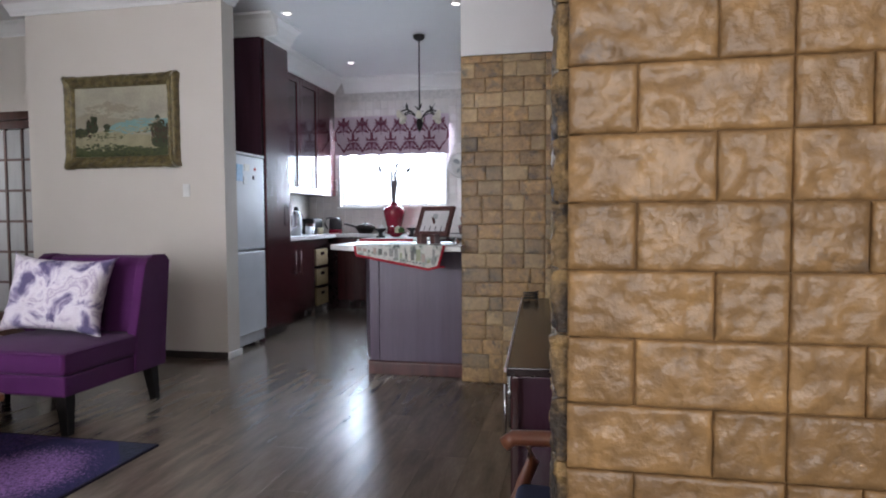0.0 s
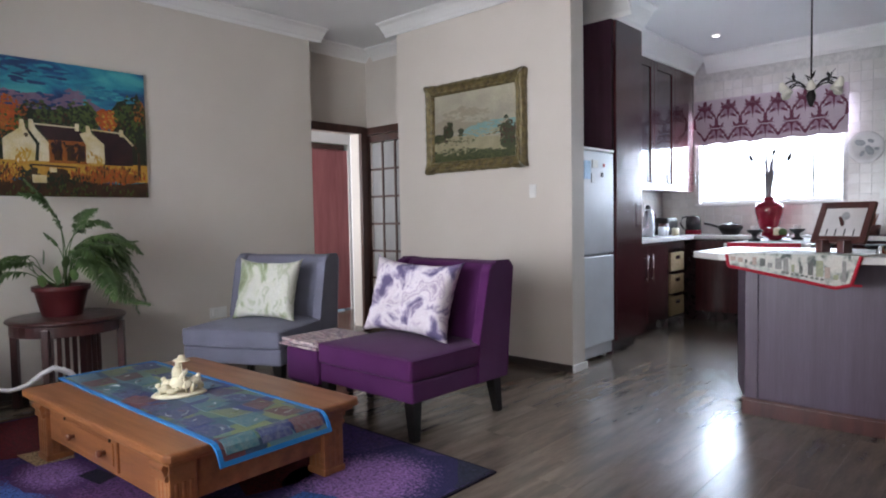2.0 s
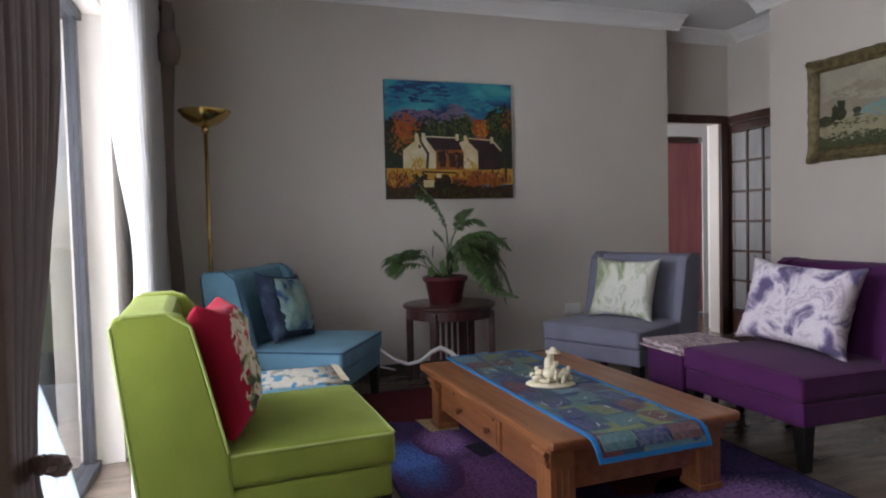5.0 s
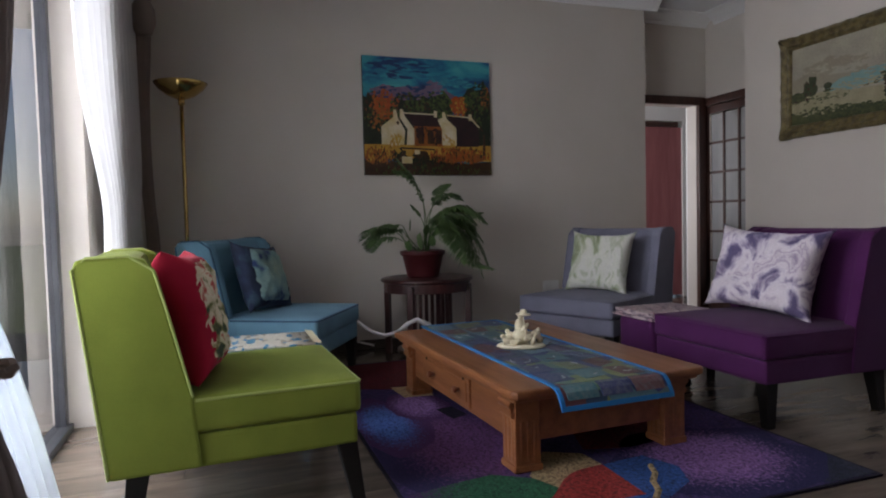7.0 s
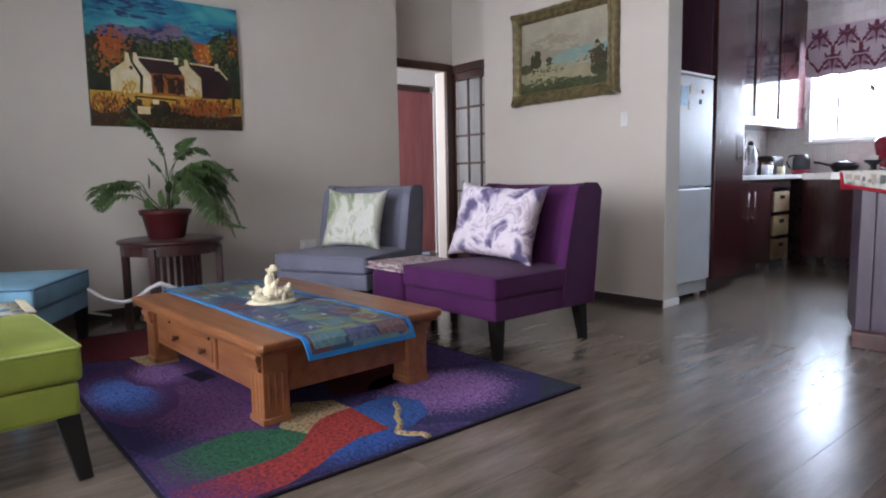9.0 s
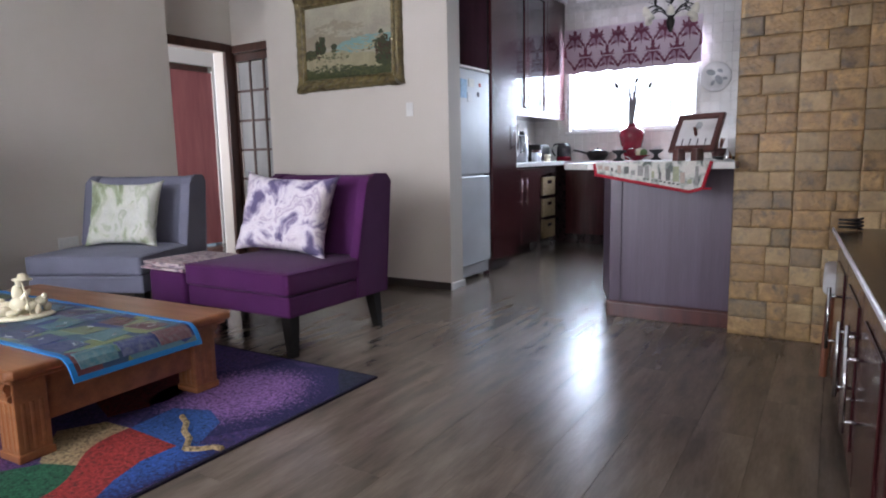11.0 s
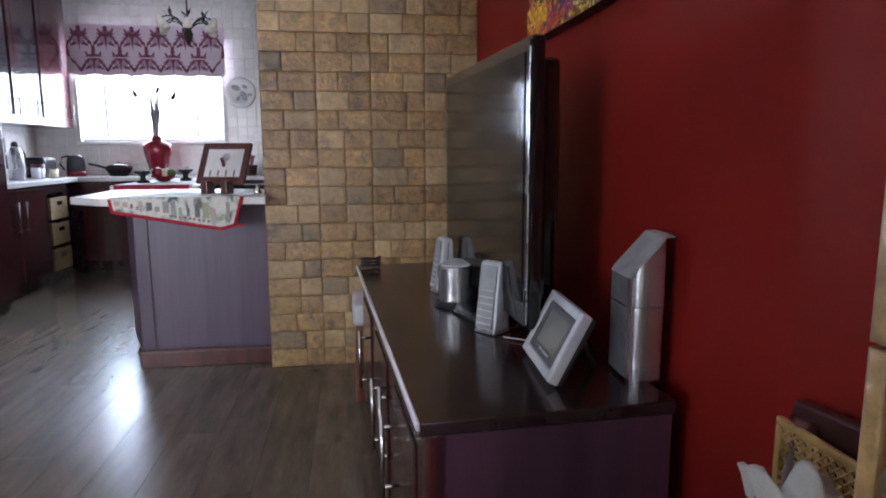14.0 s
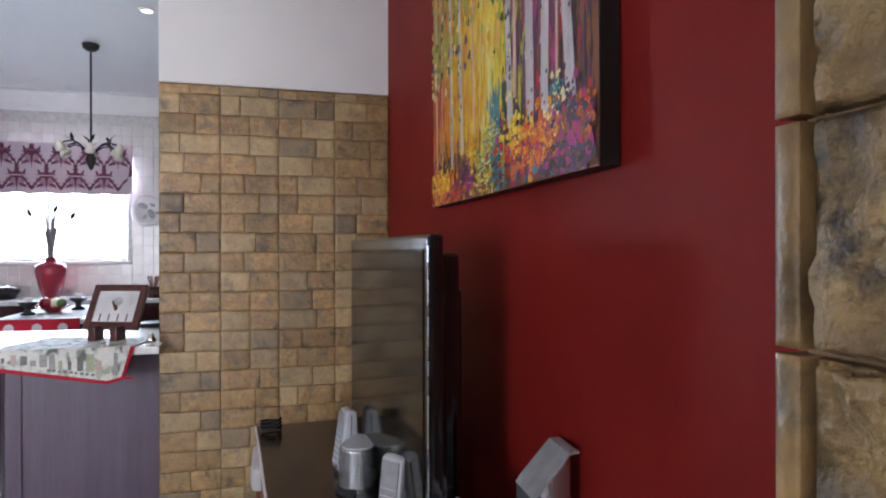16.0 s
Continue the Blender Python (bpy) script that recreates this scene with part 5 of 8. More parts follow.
def pile(name, a, b):
    return mat("rug_" + name, a, 0.95, col2=b, scale=60, bump=0.9, bscale=190, fine=0.8, spec=0.1, dist=0.004, stain=(tuple(0.35 * c + 0.012 for c in b), 70.0, 0.50, 0.60))


R = {k: pile(k, a, b) for k, a, b in (("navy", (0.020, 0.022, 0.075), (0.085, 0.05, 0.15)), ("sand", (0.40, 0.29, 0.16), (0.30, 0.21, 0.11)), ("maroon", (0.11, 0.016, 0.02), (0.07, 0.012, 0.016)), ("black", (0.012, 0.010, 0.02), (0.02, 0.015, 0.03)), ("slate", (0.03, 0.035, 0.06), (0.05, 0.05, 0.09)))}


def heather(name, inner, outer, centre, radii, lo, hi):
    """Woven field whose colour breaks up tuft by tuft into its neighbour's with distance from a centre."""
    m = pile(name, inner, tuple(0.7 * c for c in inner))
    n, l = m.node_tree.nodes, m.node_tree.links
    tc, mp, ln = n.new("ShaderNodeTexCoord"), n.new("ShaderNodeMapping"), n.new("ShaderNodeVectorMath")
    mp.vector_type = "TEXTURE"
    mp.inputs["Location"].default_value, mp.inputs["Scale"].default_value = (*centre, 0), (*radii, 1000.0)
    ln.operation = "LENGTH"
    l.new(tc.outputs["Object"], mp.inputs["Vector"])
    l.new(mp.outputs["Vector"], ln.inputs[0])
    tuft = n.new("ShaderNodeTexNoise")
    tuft.inputs["Scale"].default_value, tuft.inputs["Detail"].default_value, tuft.inputs["Roughness"].default_value = 75.0, 3.0, 0.7
    l.new(tc.outputs["Object"], tuft.inputs["Vector"])
    ad, mr, mx = n.new("ShaderNodeMath"), n.new("ShaderNodeMapRange"), n.new("ShaderNodeMix")
    ad.operation = "MULTIPLY_ADD"
    ad.inputs[1].default_value = 1.7
    l.new(tuft.outputs["Fac"], ad.inputs[0])
    l.new(ln.outputs["Value"], ad.inputs[2])
    mr.inputs["From Min"].default_value, mr.inputs["From Max"].default_value = lo + 0.85, hi + 0.85
    l.new(ad.outputs[0], mr.inputs["Value"])
    mx.data_type = "RGBA"
    mx.inputs["B"].default_value = (*outer, 1)
    hs = [x for x in n if x.type == "HUE_SAT"][0]
    l.new(hs.inputs["Color"].links[0].from_socket, mx.inputs["A"])
    l.new(mr.outputs["Result"], mx.inputs["Factor"])
    l.new(mx.outputs["Result"], hs.inputs["Color"])
    return m


part("rug_base", box(RX0, RX1, RY0, RY1, 0.0, 0.010, 0.003), R["navy"], rug)
part("binding", boxes((RX0 - 0.012, RX0, RY0 - 0.012, RY1 + 0.012, 0, 0.009), (RX1, RX1 + 0.012, RY0 - 0.012, RY1 + 0.012, 0, 0.009), (RX0, RX1, RY0 - 0.012, RY0, 0, 0.009), (RX0, RX1, RY1, RY1 + 0.012, 0, 0.009)), R["black"], rug)
PLUM, DUSK = (0.075, 0.032, 0.105), (0.028, 0.024, 0.075)


def field(colour, pts, z, m=None):
    pts = [(min(RX1 - 0.002, max(RX0 + 0.002, x)), min(RY1 - 0.002, max(RY0 + 0.002, y))) for x, y in pts]
    part("rug_field", prism(pts, "z", 0.0085, z), m or R[colour], rug, colour + " woven field")


def blob(cx, cy, rx, ry, seed, n=30, rough=0.08):
    return [(cx + rx * math.cos(6.2832 * i / n) * (1 + rough * noise.noise(Vector((i * 0.22, seed, 0)))), cy + ry * math.sin(6.2832 * i / n) * (1 + rough * noise.noise(Vector((i * 0.22, seed, 5))))) for i in range(n)]


def swing(v):
    """The upper edge of the red wave, along the rug's end."""
    return -2.065 - 0.125 * math.tanh((v - 1.84) / 0.11)


# the red wave along the end, with the sand wedge, the green and the blue fields that meet it
up = [1.31 + 0.79 * i / 24 for i in range(25)]
field("red", [(swing(v), v) for v in up] + [(-1.90, 2.09), (-1.905, 1.96), (-1.86, 1.84), (-1.80, 1.74), (-1.745, 1.60), (-1.735, 1.31)], 0.0120, heather("red", (0.36, 0.045, 0.04), PLUM, (-1.95, 2.0), (0.42, 0.62), 0.72, 1.12))
field("green", [(swing(v), v) for v in up[:17]] + [(-2.17, 1.79), (-2.26, 1.66), (-2.24, 1.50), (-2.20, 1.31)], 0.0118, heather("green", (0.035, 0.13, 0.07), PLUM, (-2.10, 1.70), (0.30, 0.34), 0.70, 1.15))
field("sand", [(swing(v), v) for v in up[14:]] + [(-2.32, 2.09), (-2.40, 1.95), (-2.20, 1.79)], 0.0116)
field("blue", [(-2.185, 2.10), (-2.21, 2.30), (-2.06, 2.36), (-1.93, 2.30), (-1.84, 2.13), (-1.90, 2.09)], 0.0117, heather("blue", (0.045, 0.11, 0.33), DUSK, (-2.06, 2.2), (0.24, 0.24), 0.75, 1.1))
field("blue", [(-1.90, 2.085), (-1.905, 1.96), (-1.86, 1.84), (-1.80, 1.74), (-1.745, 1.60), (-1.735, 2.12), (-1.80, 2.16), (-1.84, 2.13)], 0.0114, heather("deep_blue", (0.04, 0.10, 0.34), DUSK, (-1.90, 1.98), (0.17, 0.40), 0.55, 1.05))
field("lilac", blob(-2.08, 2.56, 0.36, 0.42, 2, 60, 0.2), 0.0112, heather("lilac", (0.30, 0.15, 0.38), DUSK, (-2.10, 2.54), (0.30, 0.34), 0.62, 1.0))
field("slate", blob(-1.80, 2.92, 0.20, 0.20, 5, 40, 0.2), 0.0110, heather("slate_corner", (0.035, 0.038, 0.065), DUSK, (-1.78, 2.93), (0.2, 0.2), 0.7, 1.0))
field("plum", blob(-2.62, 1.63, 0.62, 0.36, 4, 60, 0.2), 0.0110, heather("plum", (0.17, 0.07, 0.20), DUSK, (-2.62, 1.70), (0.55, 0.33), 0.55, 1.0))
# blue field, brightened in colour for the window's reflected glow
field("blue", blob(-3.02, 1.44, 0.42, 0.20, 9, 50, 0.2), 0.0113, heather("blue_with_glow", (0.09, 0.17, 0.50), PLUM, (-3.02, 1.44), (0.34, 0.14), 0.6, 1.05))
field("lilac", blob(-3.25, 1.66, 0.26, 0.16, 7, 50, 0.2), 0.0115, heather("pale_lilac", (0.30, 0.16, 0.40), PLUM, (-3.25, 1.66), (0.22, 0.14), 0.6, 1.0))
field("black", [(-3.14, 1.73), (-3.16, 1.82), (-3.00, 1.85), (-2.96, 1.76)], 0.0118)
field("maroon", [(-4.33, 1.33), (-3.75, 1.33), (-3.62, 1.62), (-3.80, 2.1), (-4.33, 2.2)], 0.0112)
field("sand", [(-3.66, 1.62), (-3.42, 1.64), (-3.40, 1.80), (-3.62, 1.84)], 0.0116)
field("maroon", [(-2.75, 2.25), (-2.36, 2.12), (-2.30, 2.32), (-2.36, 2.6), (-2.7, 2.7)], 0.0112)
for pts in ([(-2.10, 2.26, 0.012), (-2.04, 2.235, 0.012), (-1.98, 2.18, 0.012), (-1.91, 2.15, 0.012), (-1.845, 2.085, 0.012)], [(-1.845, 2.085, 0.012), (-1.80, 2.11, 0.012), (-1.77, 2.145, 0.012), (-1.735, 2.15, 0.012)]):
    part("rug_line", tube(pts, 0.012, 6), R["sand"], rug, "sand woven line")

# ---------------------------------------------------------------- plant table and fern
pt = thing("nest_table", "round dark red nest of tables with slatted sides", "side table", pose(-4.48, 2.12, 0) @ Matrix.Diagonal((0.94, 0.94, 1, 1)))
part("tabletop", lathe([(0, 0.545), (0.33, 0.545), (0.352, 0.552), (0.36, 0.562), (0.352, 0.574), (0.33, 0.578), (0, 0.578)], 40), M["nest_wood"], pt, smooth=True)
part("apron", lathe([(0.315, 0.48), (0.335, 0.48), (0.335, 0.546), (0.315, 0.546), (0.315, 0.48)], 36), M["nest_wood"], pt)
for k in range(4):
    a = math.radians(52 + 90 * k)
    part("leg", box(-0.022, 0.022, -0.022, 0.022, 0, 0.53, 0.005), M["nest_wood"], pt, at=pose(0.335 * math.cos(a), 0.335 * math.sin(a), 0, 0, 0, math.degrees(a)))
for k in range(9):
    a = math.radians(-40 + 10 * k)
    part("slat", box(-0.008, 0.008, -0.014, 0.014, 0.05, 0.50, 0.003), M["nest_wood"], pt, at=pose(-0.10 + 0.22 * math.cos(a), 0.26 * math.sin(a), 0, 0, 0, math.degrees(a)))
part("lower_ring", lathe([(0.19, 0.04), (0.24, 0.04), (0.24, 0.06), (0.19, 0.06), (0.19, 0.04)], 30), M["nest_wood"], pt)

fp = thing("potted_fern", "feathery green fern in a maroon plastic pot on the nest table", "potted plant", pose(-4.50, 2.10, 0.578))
part("pot", lathe([(0, 0), (0.125, 0), (0.13, 0.012), (0.165, 0.155), (0.182, 0.16), (0.184, 0.19), (0.172, 0.192), (0.155, 0.165), (0, 0.16)], 32, 0.9, 0.9), M["pot"], fp, smooth=True)
part("soil", lathe([(0, 0.162), (0.156, 0.164), (0.156, 0.17), (0, 0.18)], 20, 0.9, 0.9), M["soil"], fp)
random.seed(21)


def spline(ctrl, n):
    """Points along a smooth curve through control points."""
    c = [Vector(p) for p in ctrl]
    c = [2 * c[0] - c[1], *c, 2 * c[-1] - c[-2]]
    out = []
    for k in range(n + 1):
        s = k / n * (len(c) - 3)
        i = min(int(s), len(c) - 4)
        u = s - i
        p0, p1, p2, p3 = c[i:i + 4]
        out.append(0.5 * (2 * p1 + (p2 - p0) * u + (2 * p0 - 5 * p1 + 4 * p2 - p3) * u * u + (3 * p1 - p0 - 3 * p2 + p3) * u ** 3))
    return out


def frond(ctrl, wide, bare=0.35, gap=0.0072):
    """A fern frond: a bent stem, bare below, with two combs of thin drooping leaflets."""
    c = [Vector((0.287 * a + 0.957 * d, 0.957 * a - 0.287 * d, z)) for a, d, z in ctrl]
    ln = sum((q - p).length for p, q in zip(c, c[1:]))
    n = max(14, int(ln / gap))
    path = spline(c, n)
    bm = tube(path, 0.0042, 5, 0.3)
    for i in range(int(n * bare), n):
        u = (i - n * bare) / (n - n * bare)
        size = wide * (0.30 + 0.70 * math.sin(math.pi * min(1.0, 0.18 + 0.80 * u))) * (1 - 0.45 * u ** 3)
        along = (path[i + 1] - path[i]).normalized()
        side = along.cross(Vector((0, 0, 1)))
        side = side.normalized() if side.length > 0.15 else Vector((0.287, 0.957, 0))
        for s in (-1, 1):
            p = path[i]
            out = (side * s + along * random.uniform(0.45, 0.75) + Vector((random.uniform(-0.15, 0.15), random.uniform(-0.15, 0.15), random.uniform(-0.25, 0.2)))).normalized()
            L_ = size * random.uniform(0.8, 1.1)
            mid = p + out * L_ * 0.55 + Vector((0, 0, -0.05 * L_))
            tip = p + out * L_ * 0.95 + Vector((0, 0, -0.36 * L_))
            wv = along * 0.0068
            a, b, c1, c2 = (bm.verts.new(q) for q in (p - wv * 0.4, p + wv * 0.4, mid + wv, mid - wv))
            t_ = bm.verts.new(tip)
            bm.faces.new((a, b, c1, c2))
            bm.faces.new((c2, c1, t_))
    return bm


# across the view, towards the room, up
FERN = [(((0.02, 0, 0.17), (0.02, 0.02, 0.36), (0.01, 0.03, 0.55), (-0.06, 0.04, 0.72), (-0.17, 0.05, 0.86)), 0.12, 0.5),
        (((0.02, 0, 0.17), (0.03, 0.0, 0.40), (0.00, 0.0, 0.60), (-0.09, 0.0, 0.74), (-0.20, 0.02, 0.78)), 0.11, 0.55),
        (((0.02, 0, 0.17), (0.04, 0.03, 0.42), (0.12, 0.06, 0.55), (0.21, 0.10, 0.60), (0.29, 0.14, 0.55)), 0.11, 0.42),
        (((0.02, 0, 0.17), (0.05, -0.02, 0.40), (0.10, -0.06, 0.56), (0.15, -0.1, 0.66), (0.22, -0.12, 0.68)), 0.10, 0.45),
        (((0.03, 0, 0.17), (0.10, 0.05, 0.41), (0.25, 0.12, 0.50), (0.38, 0.16, 0.46), (0.46, 0.18, 0.38)), 0.13, 0.35),
        (((0.03, 0, 0.17), (0.12, 0.0, 0.36), (0.26, 0.04, 0.40), (0.40, 0.06, 0.26), (0.48, 0.08, 0.06)), 0.14, 0.3),
        (((0.03, 0, 0.17), (0.12, 0.08, 0.33), (0.25, 0.16, 0.33), (0.36, 0.22, 0.18), (0.42, 0.24, 0.00)), 0.14, 0.3),
        (((0.03, 0, 0.17), (0.10, 0.10, 0.35), (0.20, 0.20, 0.37), (0.28, 0.28, 0.26), (0.33, 0.30, 0.12)), 0.12, 0.35),
        (((0.03, 0, 0.17), (0.10, -0.04, 0.40), (0.24, -0.1, 0.44), (0.36, -0.12, 0.38), (0.46, -0.12, 0.24)), 0.12, 0.35),
        (((0.02, 0, 0.17), (0.04, 0.08, 0.36), (0.10, 0.2, 0.42), (0.14, 0.3, 0.36), (0.18, 0.36, 0.24)), 0.11, 0.4),
        (((0.02, 0, 0.17), (0.05, 0.06, 0.38), (0.16, 0.14, 0.46), (0.27, 0.18, 0.42), (0.35, 0.2, 0.30)), 0.12, 0.35),
        (((0.0, 0, 0.17), (-0.10, 0.03, 0.24), (-0.20, 0.06, 0.34), (-0.30, 0.08, 0.34), (-0.41, 0.10, 0.22)), 0.13, 0.45),
        (((0.0, 0, 0.17), (-0.09, 0.0, 0.27), (-0.18, 0.0, 0.37), (-0.28, 0.0, 0.38), (-0.38, 0.02, 0.30)), 0.11, 0.5),
        (((0.0, 0, 0.17), (-0.08, 0.08, 0.22), (-0.18, 0.16, 0.29), (-0.28, 0.18, 0.29), (-0.36, 0.2, 0.20)), 0.11, 0.5),
        (((0.0, 0, 0.17), (0.02, 0.04, 0.34), (-0.02, 0.06, 0.46), (-0.08, 0.08, 0.53)), 0.05, 0.6),
        (((0.02, 0, 0.17), (0.08, -0.06, 0.36), (0.18, -0.14, 0.48), (0.30, -0.18, 0.50)), 0.10, 0.4)]
for ctrl, wide, bare in list(FERN[4:13]):
    FERN.append((tuple((a + random.uniform(-0.03, 0.015) * k, d + random.uniform(-0.05, 0.05) * k, z + random.uniform(-0.02, 0.03) * k) for k, (a, d, z) in enumerate(ctrl)), wide * 0.95, bare))
for ctrl, wide, bare in FERN:
    part("frond", frond(ctrl, wide, bare), M["leaf"], fp)
for a, z, r, k in ((-0.085, 0.33, 80, 0.9), (0.03, 0.30, 30, 0.8), (-0.02, 0.20, -60, 1.2), (-0.10, 0.19, -20, 0.8), (0.07, 0.22, -30, 0.8)):
    part("broad_leaf", prism([(0, 0), (0.03 * k, 0.03 * k), (0.08 * k, 0.035 * k), (0.13 * k, 0), (0.08 * k, -0.035 * k), (0.03 * k, -0.03 * k)], "z", 0, 0.002), M["leaf"], fp, "broad dark leaf", at=pose(0.287 * a + 0.10, 0.957 * a - 0.03, z, r, -55, -15))

fx = thing("toy_snake", "curled pale soft toy on the floor behind the table", "soft toy")
part("body", tube([(-4.10, 1.528, 0.347), (-4.10, 1.611, 0.274), (-4.10, 1.700, 0.240), (-4.10, 1.788, 0.253), (-4.10, 1.861, 0.305), (-4.10, 1.923, 0.329), (-4.10, 1.996, 0.292), (-4.10, 2.079, 0.198), (-4.10, 2.172, 0.198), (-4.10, 2.255, 0.256)], 0.009, 10, 2.4), M["whitecloth"], fx, smooth=True)
cbx = thing("wall_socket", "white double plug socket low on the wall", "socket")
part("plate", box(-4.899, -4.890, 3.29, 3.44, 0.36, 0.45, 0.003), M["plastic_w"], cbx)
part("plug", box(-4.890, -4.875, 3.31, 3.36, 0.38, 0.43, 0.004), M["plastic_w"], cbx)
part("cable", tube([(-4.88, 0.9, 0.5), (-4.87, 1.2, 0.30), (-4.87, 1.5, 0.12), (-4.87, 1.8, 0.03)], 0.008, 6), M["plastic_w"], cbx)
sw = thing("light_switch", "white plastic light switch", "switch")
part("plate", box(-2.775, -2.715, 4.801, 4.809, 1.295, 1.395, 0.003), M["plastic_w"], sw)
part("rocker", box(-2.76, -2.73, 4.797, 4.801, 1.32, 1.37, 0.003), M["plastic_w"], sw)

# ---------------------------------------------------------------- floor lamp
fl2 = thing("floor_lamp", "tall polished brass uplighter lamp", "floor lamp", pose(-4.60, 0.50, 0))
part("base", lathe([(0, 0), (0.14, 0), (0.14, 0.012), (0.05, 0.03), (0.02, 0.045), (0, 0.046)], 30), M["brass"], fl2, smooth=True)
part("pole", rod((0, 0, 0.04), (0, 0, 1.84), 0.013, n=16), M["brass"], fl2, smooth=True)
part("bowl", lathe([(0, 1.815), (0.03, 1.82), (0.09, 1.845), (0.14, 1.885), (0.168, 1.925), (0.162, 1.928), (0.13, 1.893), (0.08, 1.858), (0.03, 1.838), (0, 1.836)], 36), M["brass"], fl2, smooth=True)
part("collar", lathe([(0.016, 1.78), (0.022, 1.785), (0.022, 1.82), (0.016, 1.825)], 16), M["brass"], fl2, smooth=True)


# ---------------------------------------------------------------- curtains
def curtain(name, label, material, path, zs, squeeze, folds, depth, part_name="cloth"):
    """A hanging curtain: path maps 0..1 to the rail, squeeze(z) gives its span there."""
    bm = bmesh.new()
    n = folds * 8
    rows = []
    for z in zs:
        lo, hi, dy = squeeze(z)
        row = []
        for i in range(n + 1):
            u = i / n
            x, y = path(lo + (hi - lo) * u)
            k = depth * min(1.0, (hi - lo) * 1.6 + 0.25)
            row.append(bm.verts.new((x + 0.25 * k * math.sin(2 * math.pi * folds * u * 0.5 + 1), y + dy + k * math.sin(2 * math.pi * folds * u + 0.6 * math.sin(z * 2)), z)))
        rows.append(row)
    for a, b in zip(rows, rows[1:]):
        for i in range(n):
            bm.faces.new((a[i], a[i + 1], b[i + 1], b[i]))
    return solid(name, bm, material, label, "curtain", smooth=True)


def steps(a, b, n):
    return [a + (b - a) * i / n for i in range(n + 1)]


def bell(z, z0, w):
    return math.exp(-((z - z0) / w) ** 2)


curtain("sheer_curtain", "white sheer curtain tied back beside the patio door", M["sheer"], lambda u: (-4.55 + 1.75 * u, 0.235),
        steps(2.62, 0.02, 44), lambda z: (0.10 * bell(z, 1.02, 0.2), (1.0 if z > 1.02 else 0.90) - (0.28 if z > 1.02 else 0.18) * bell(z, 1.02, 0.40 if z > 1.02 else 0.5), 0.0), 12, 0.022)
curtain("brown_curtain", "brown lined curtain gathered at the wall", M["brown_cloth"], lambda u: (-4.86 + 0.36 * u, 0.27),
        steps(2.62, 0.03, 40), lambda z: (0.0, 0.80 - 0.35 * bell(z, 1.1, 0.4), 0.02 * math.sin(z * 3)), 6, 0.035)
kn = solid("curtain_swag", lathe([(0, -0.11), (0.05, -0.10), (0.075, -0.03), (0.07, 0.05), (0.045, 0.10), (0, 0.115)], 14), M["brown_cloth"], "gathered brown curtain knot high on the wall", "curtain", pose(-4.42, 0.31, 2.28), smooth=True)
# white voile coloured bluish for the daylight behind it
curtain("sheer_curtain", "thin sheer curtain tied back beside the patio door, tinted with daylight blue", M["sheer_daylit"], lambda u: (-1.50 - 1.35 * u, 0.14),
        steps(2.62, 0.02, 44), lambda z: (0.0, 0.36 - 0.12 * bell(z, 0.95, 0.5) if z > 0.95 else 0.24 + 0.62 * (1 - z / 0.95) ** 0.8, 0.0), 12, 0.02)
curtain("brown_curtain", "heavy brown curtain tied back with a rope", M["brown_cloth"], lambda u: (-1.38 - 0.52 * u, 0.27),
        steps(2.62, 0.03, 44), lambda z: (0.0, 0.88 - 0.62 * bell(z, 0.72, 0.55 if z > 0.72 else 0.35), 0.0), 9, 0.035)
tb = thing("curtain_tieback", "twisted brown rope curtain tie-back", "tie-back")
for k in range(2):
    part("cord", tube([(-1.38 - 0.22 * u, 0.27 + 0.085 * math.cos(6.28 * u * 0.5) + 0.01 * math.cos(40 * u + 3.14 * k), 0.74 - 0.05 * u + 0.01 * math.sin(40 * u + 3.14 * k)) for u in steps(0, 1, 40)], 0.011, 6), M["brown_cloth"], tb)
rod_ = thing("curtain_rail", "dark curtain rail above the patio door", "curtain rail")
part("rail", rod((-4.86, 0.22, 2.65), (-1.0, 0.22, 2.65), 0.014), M["iron"], rod_)
for x in (-4.6, -3.0, -1.2):
    part("bracket", boxes((x - 0.012, x + 0.012, 0.10, 0.22, 2.64, 2.66)), M["iron"], rod_)


# ---------------------------------------------------------------- television side
tc = thing("tv_cabinet", "dark mahogany television cabinet with a glint painted along its front edge", "cabinet", pose(0.099, 2.19, 0, 0, 0, 3.1))
L, D, T = 1.64, 0.50, 0.665
part("top", box(-0.012, D, -0.012, L + 0.012, T - 0.028, T, 0.004), M["mahog_dark"], tc)
# front edge of the top, its glint painted as a pale strip
part("edge_strip", prism([(-0.019, T - 0.014), (-0.0125, T - 0.016), (-0.0125, T + 0.0012), (-0.0155, T + 0.0012), (-0.019, T - 0.003)], "y", -0.012, L + 0.012, 0.001), M["edge_glint"], tc, "front edge with its window glint painted pale")
# near side is coloured lighter than the far one, for its sheen
part("side", box(0.02, D, 0.0, 0.025, 0.0, T - 0.029, 0.003), M["mahog_sheen"], tc)
part("side", box(0.02, D, L - 0.025, L, 0.0, T - 0.029, 0.003), M["mahog_dark"], tc)
part("corner_post", box(0.0, 0.045, 0.0, 0.05, 0.0, T - 0.029, 0.006), M["mahog"], tc)
part("back", box(D - 0.02, D - 0.005, 0.026, L - 0.026, 0.0, T - 0.029), M["mahog_dark"], tc)
part("plinth", box(0.03, D - 0.03, 0.026, L - 0.026, 0.0, 0.06), M["mahog_dark"], tc)
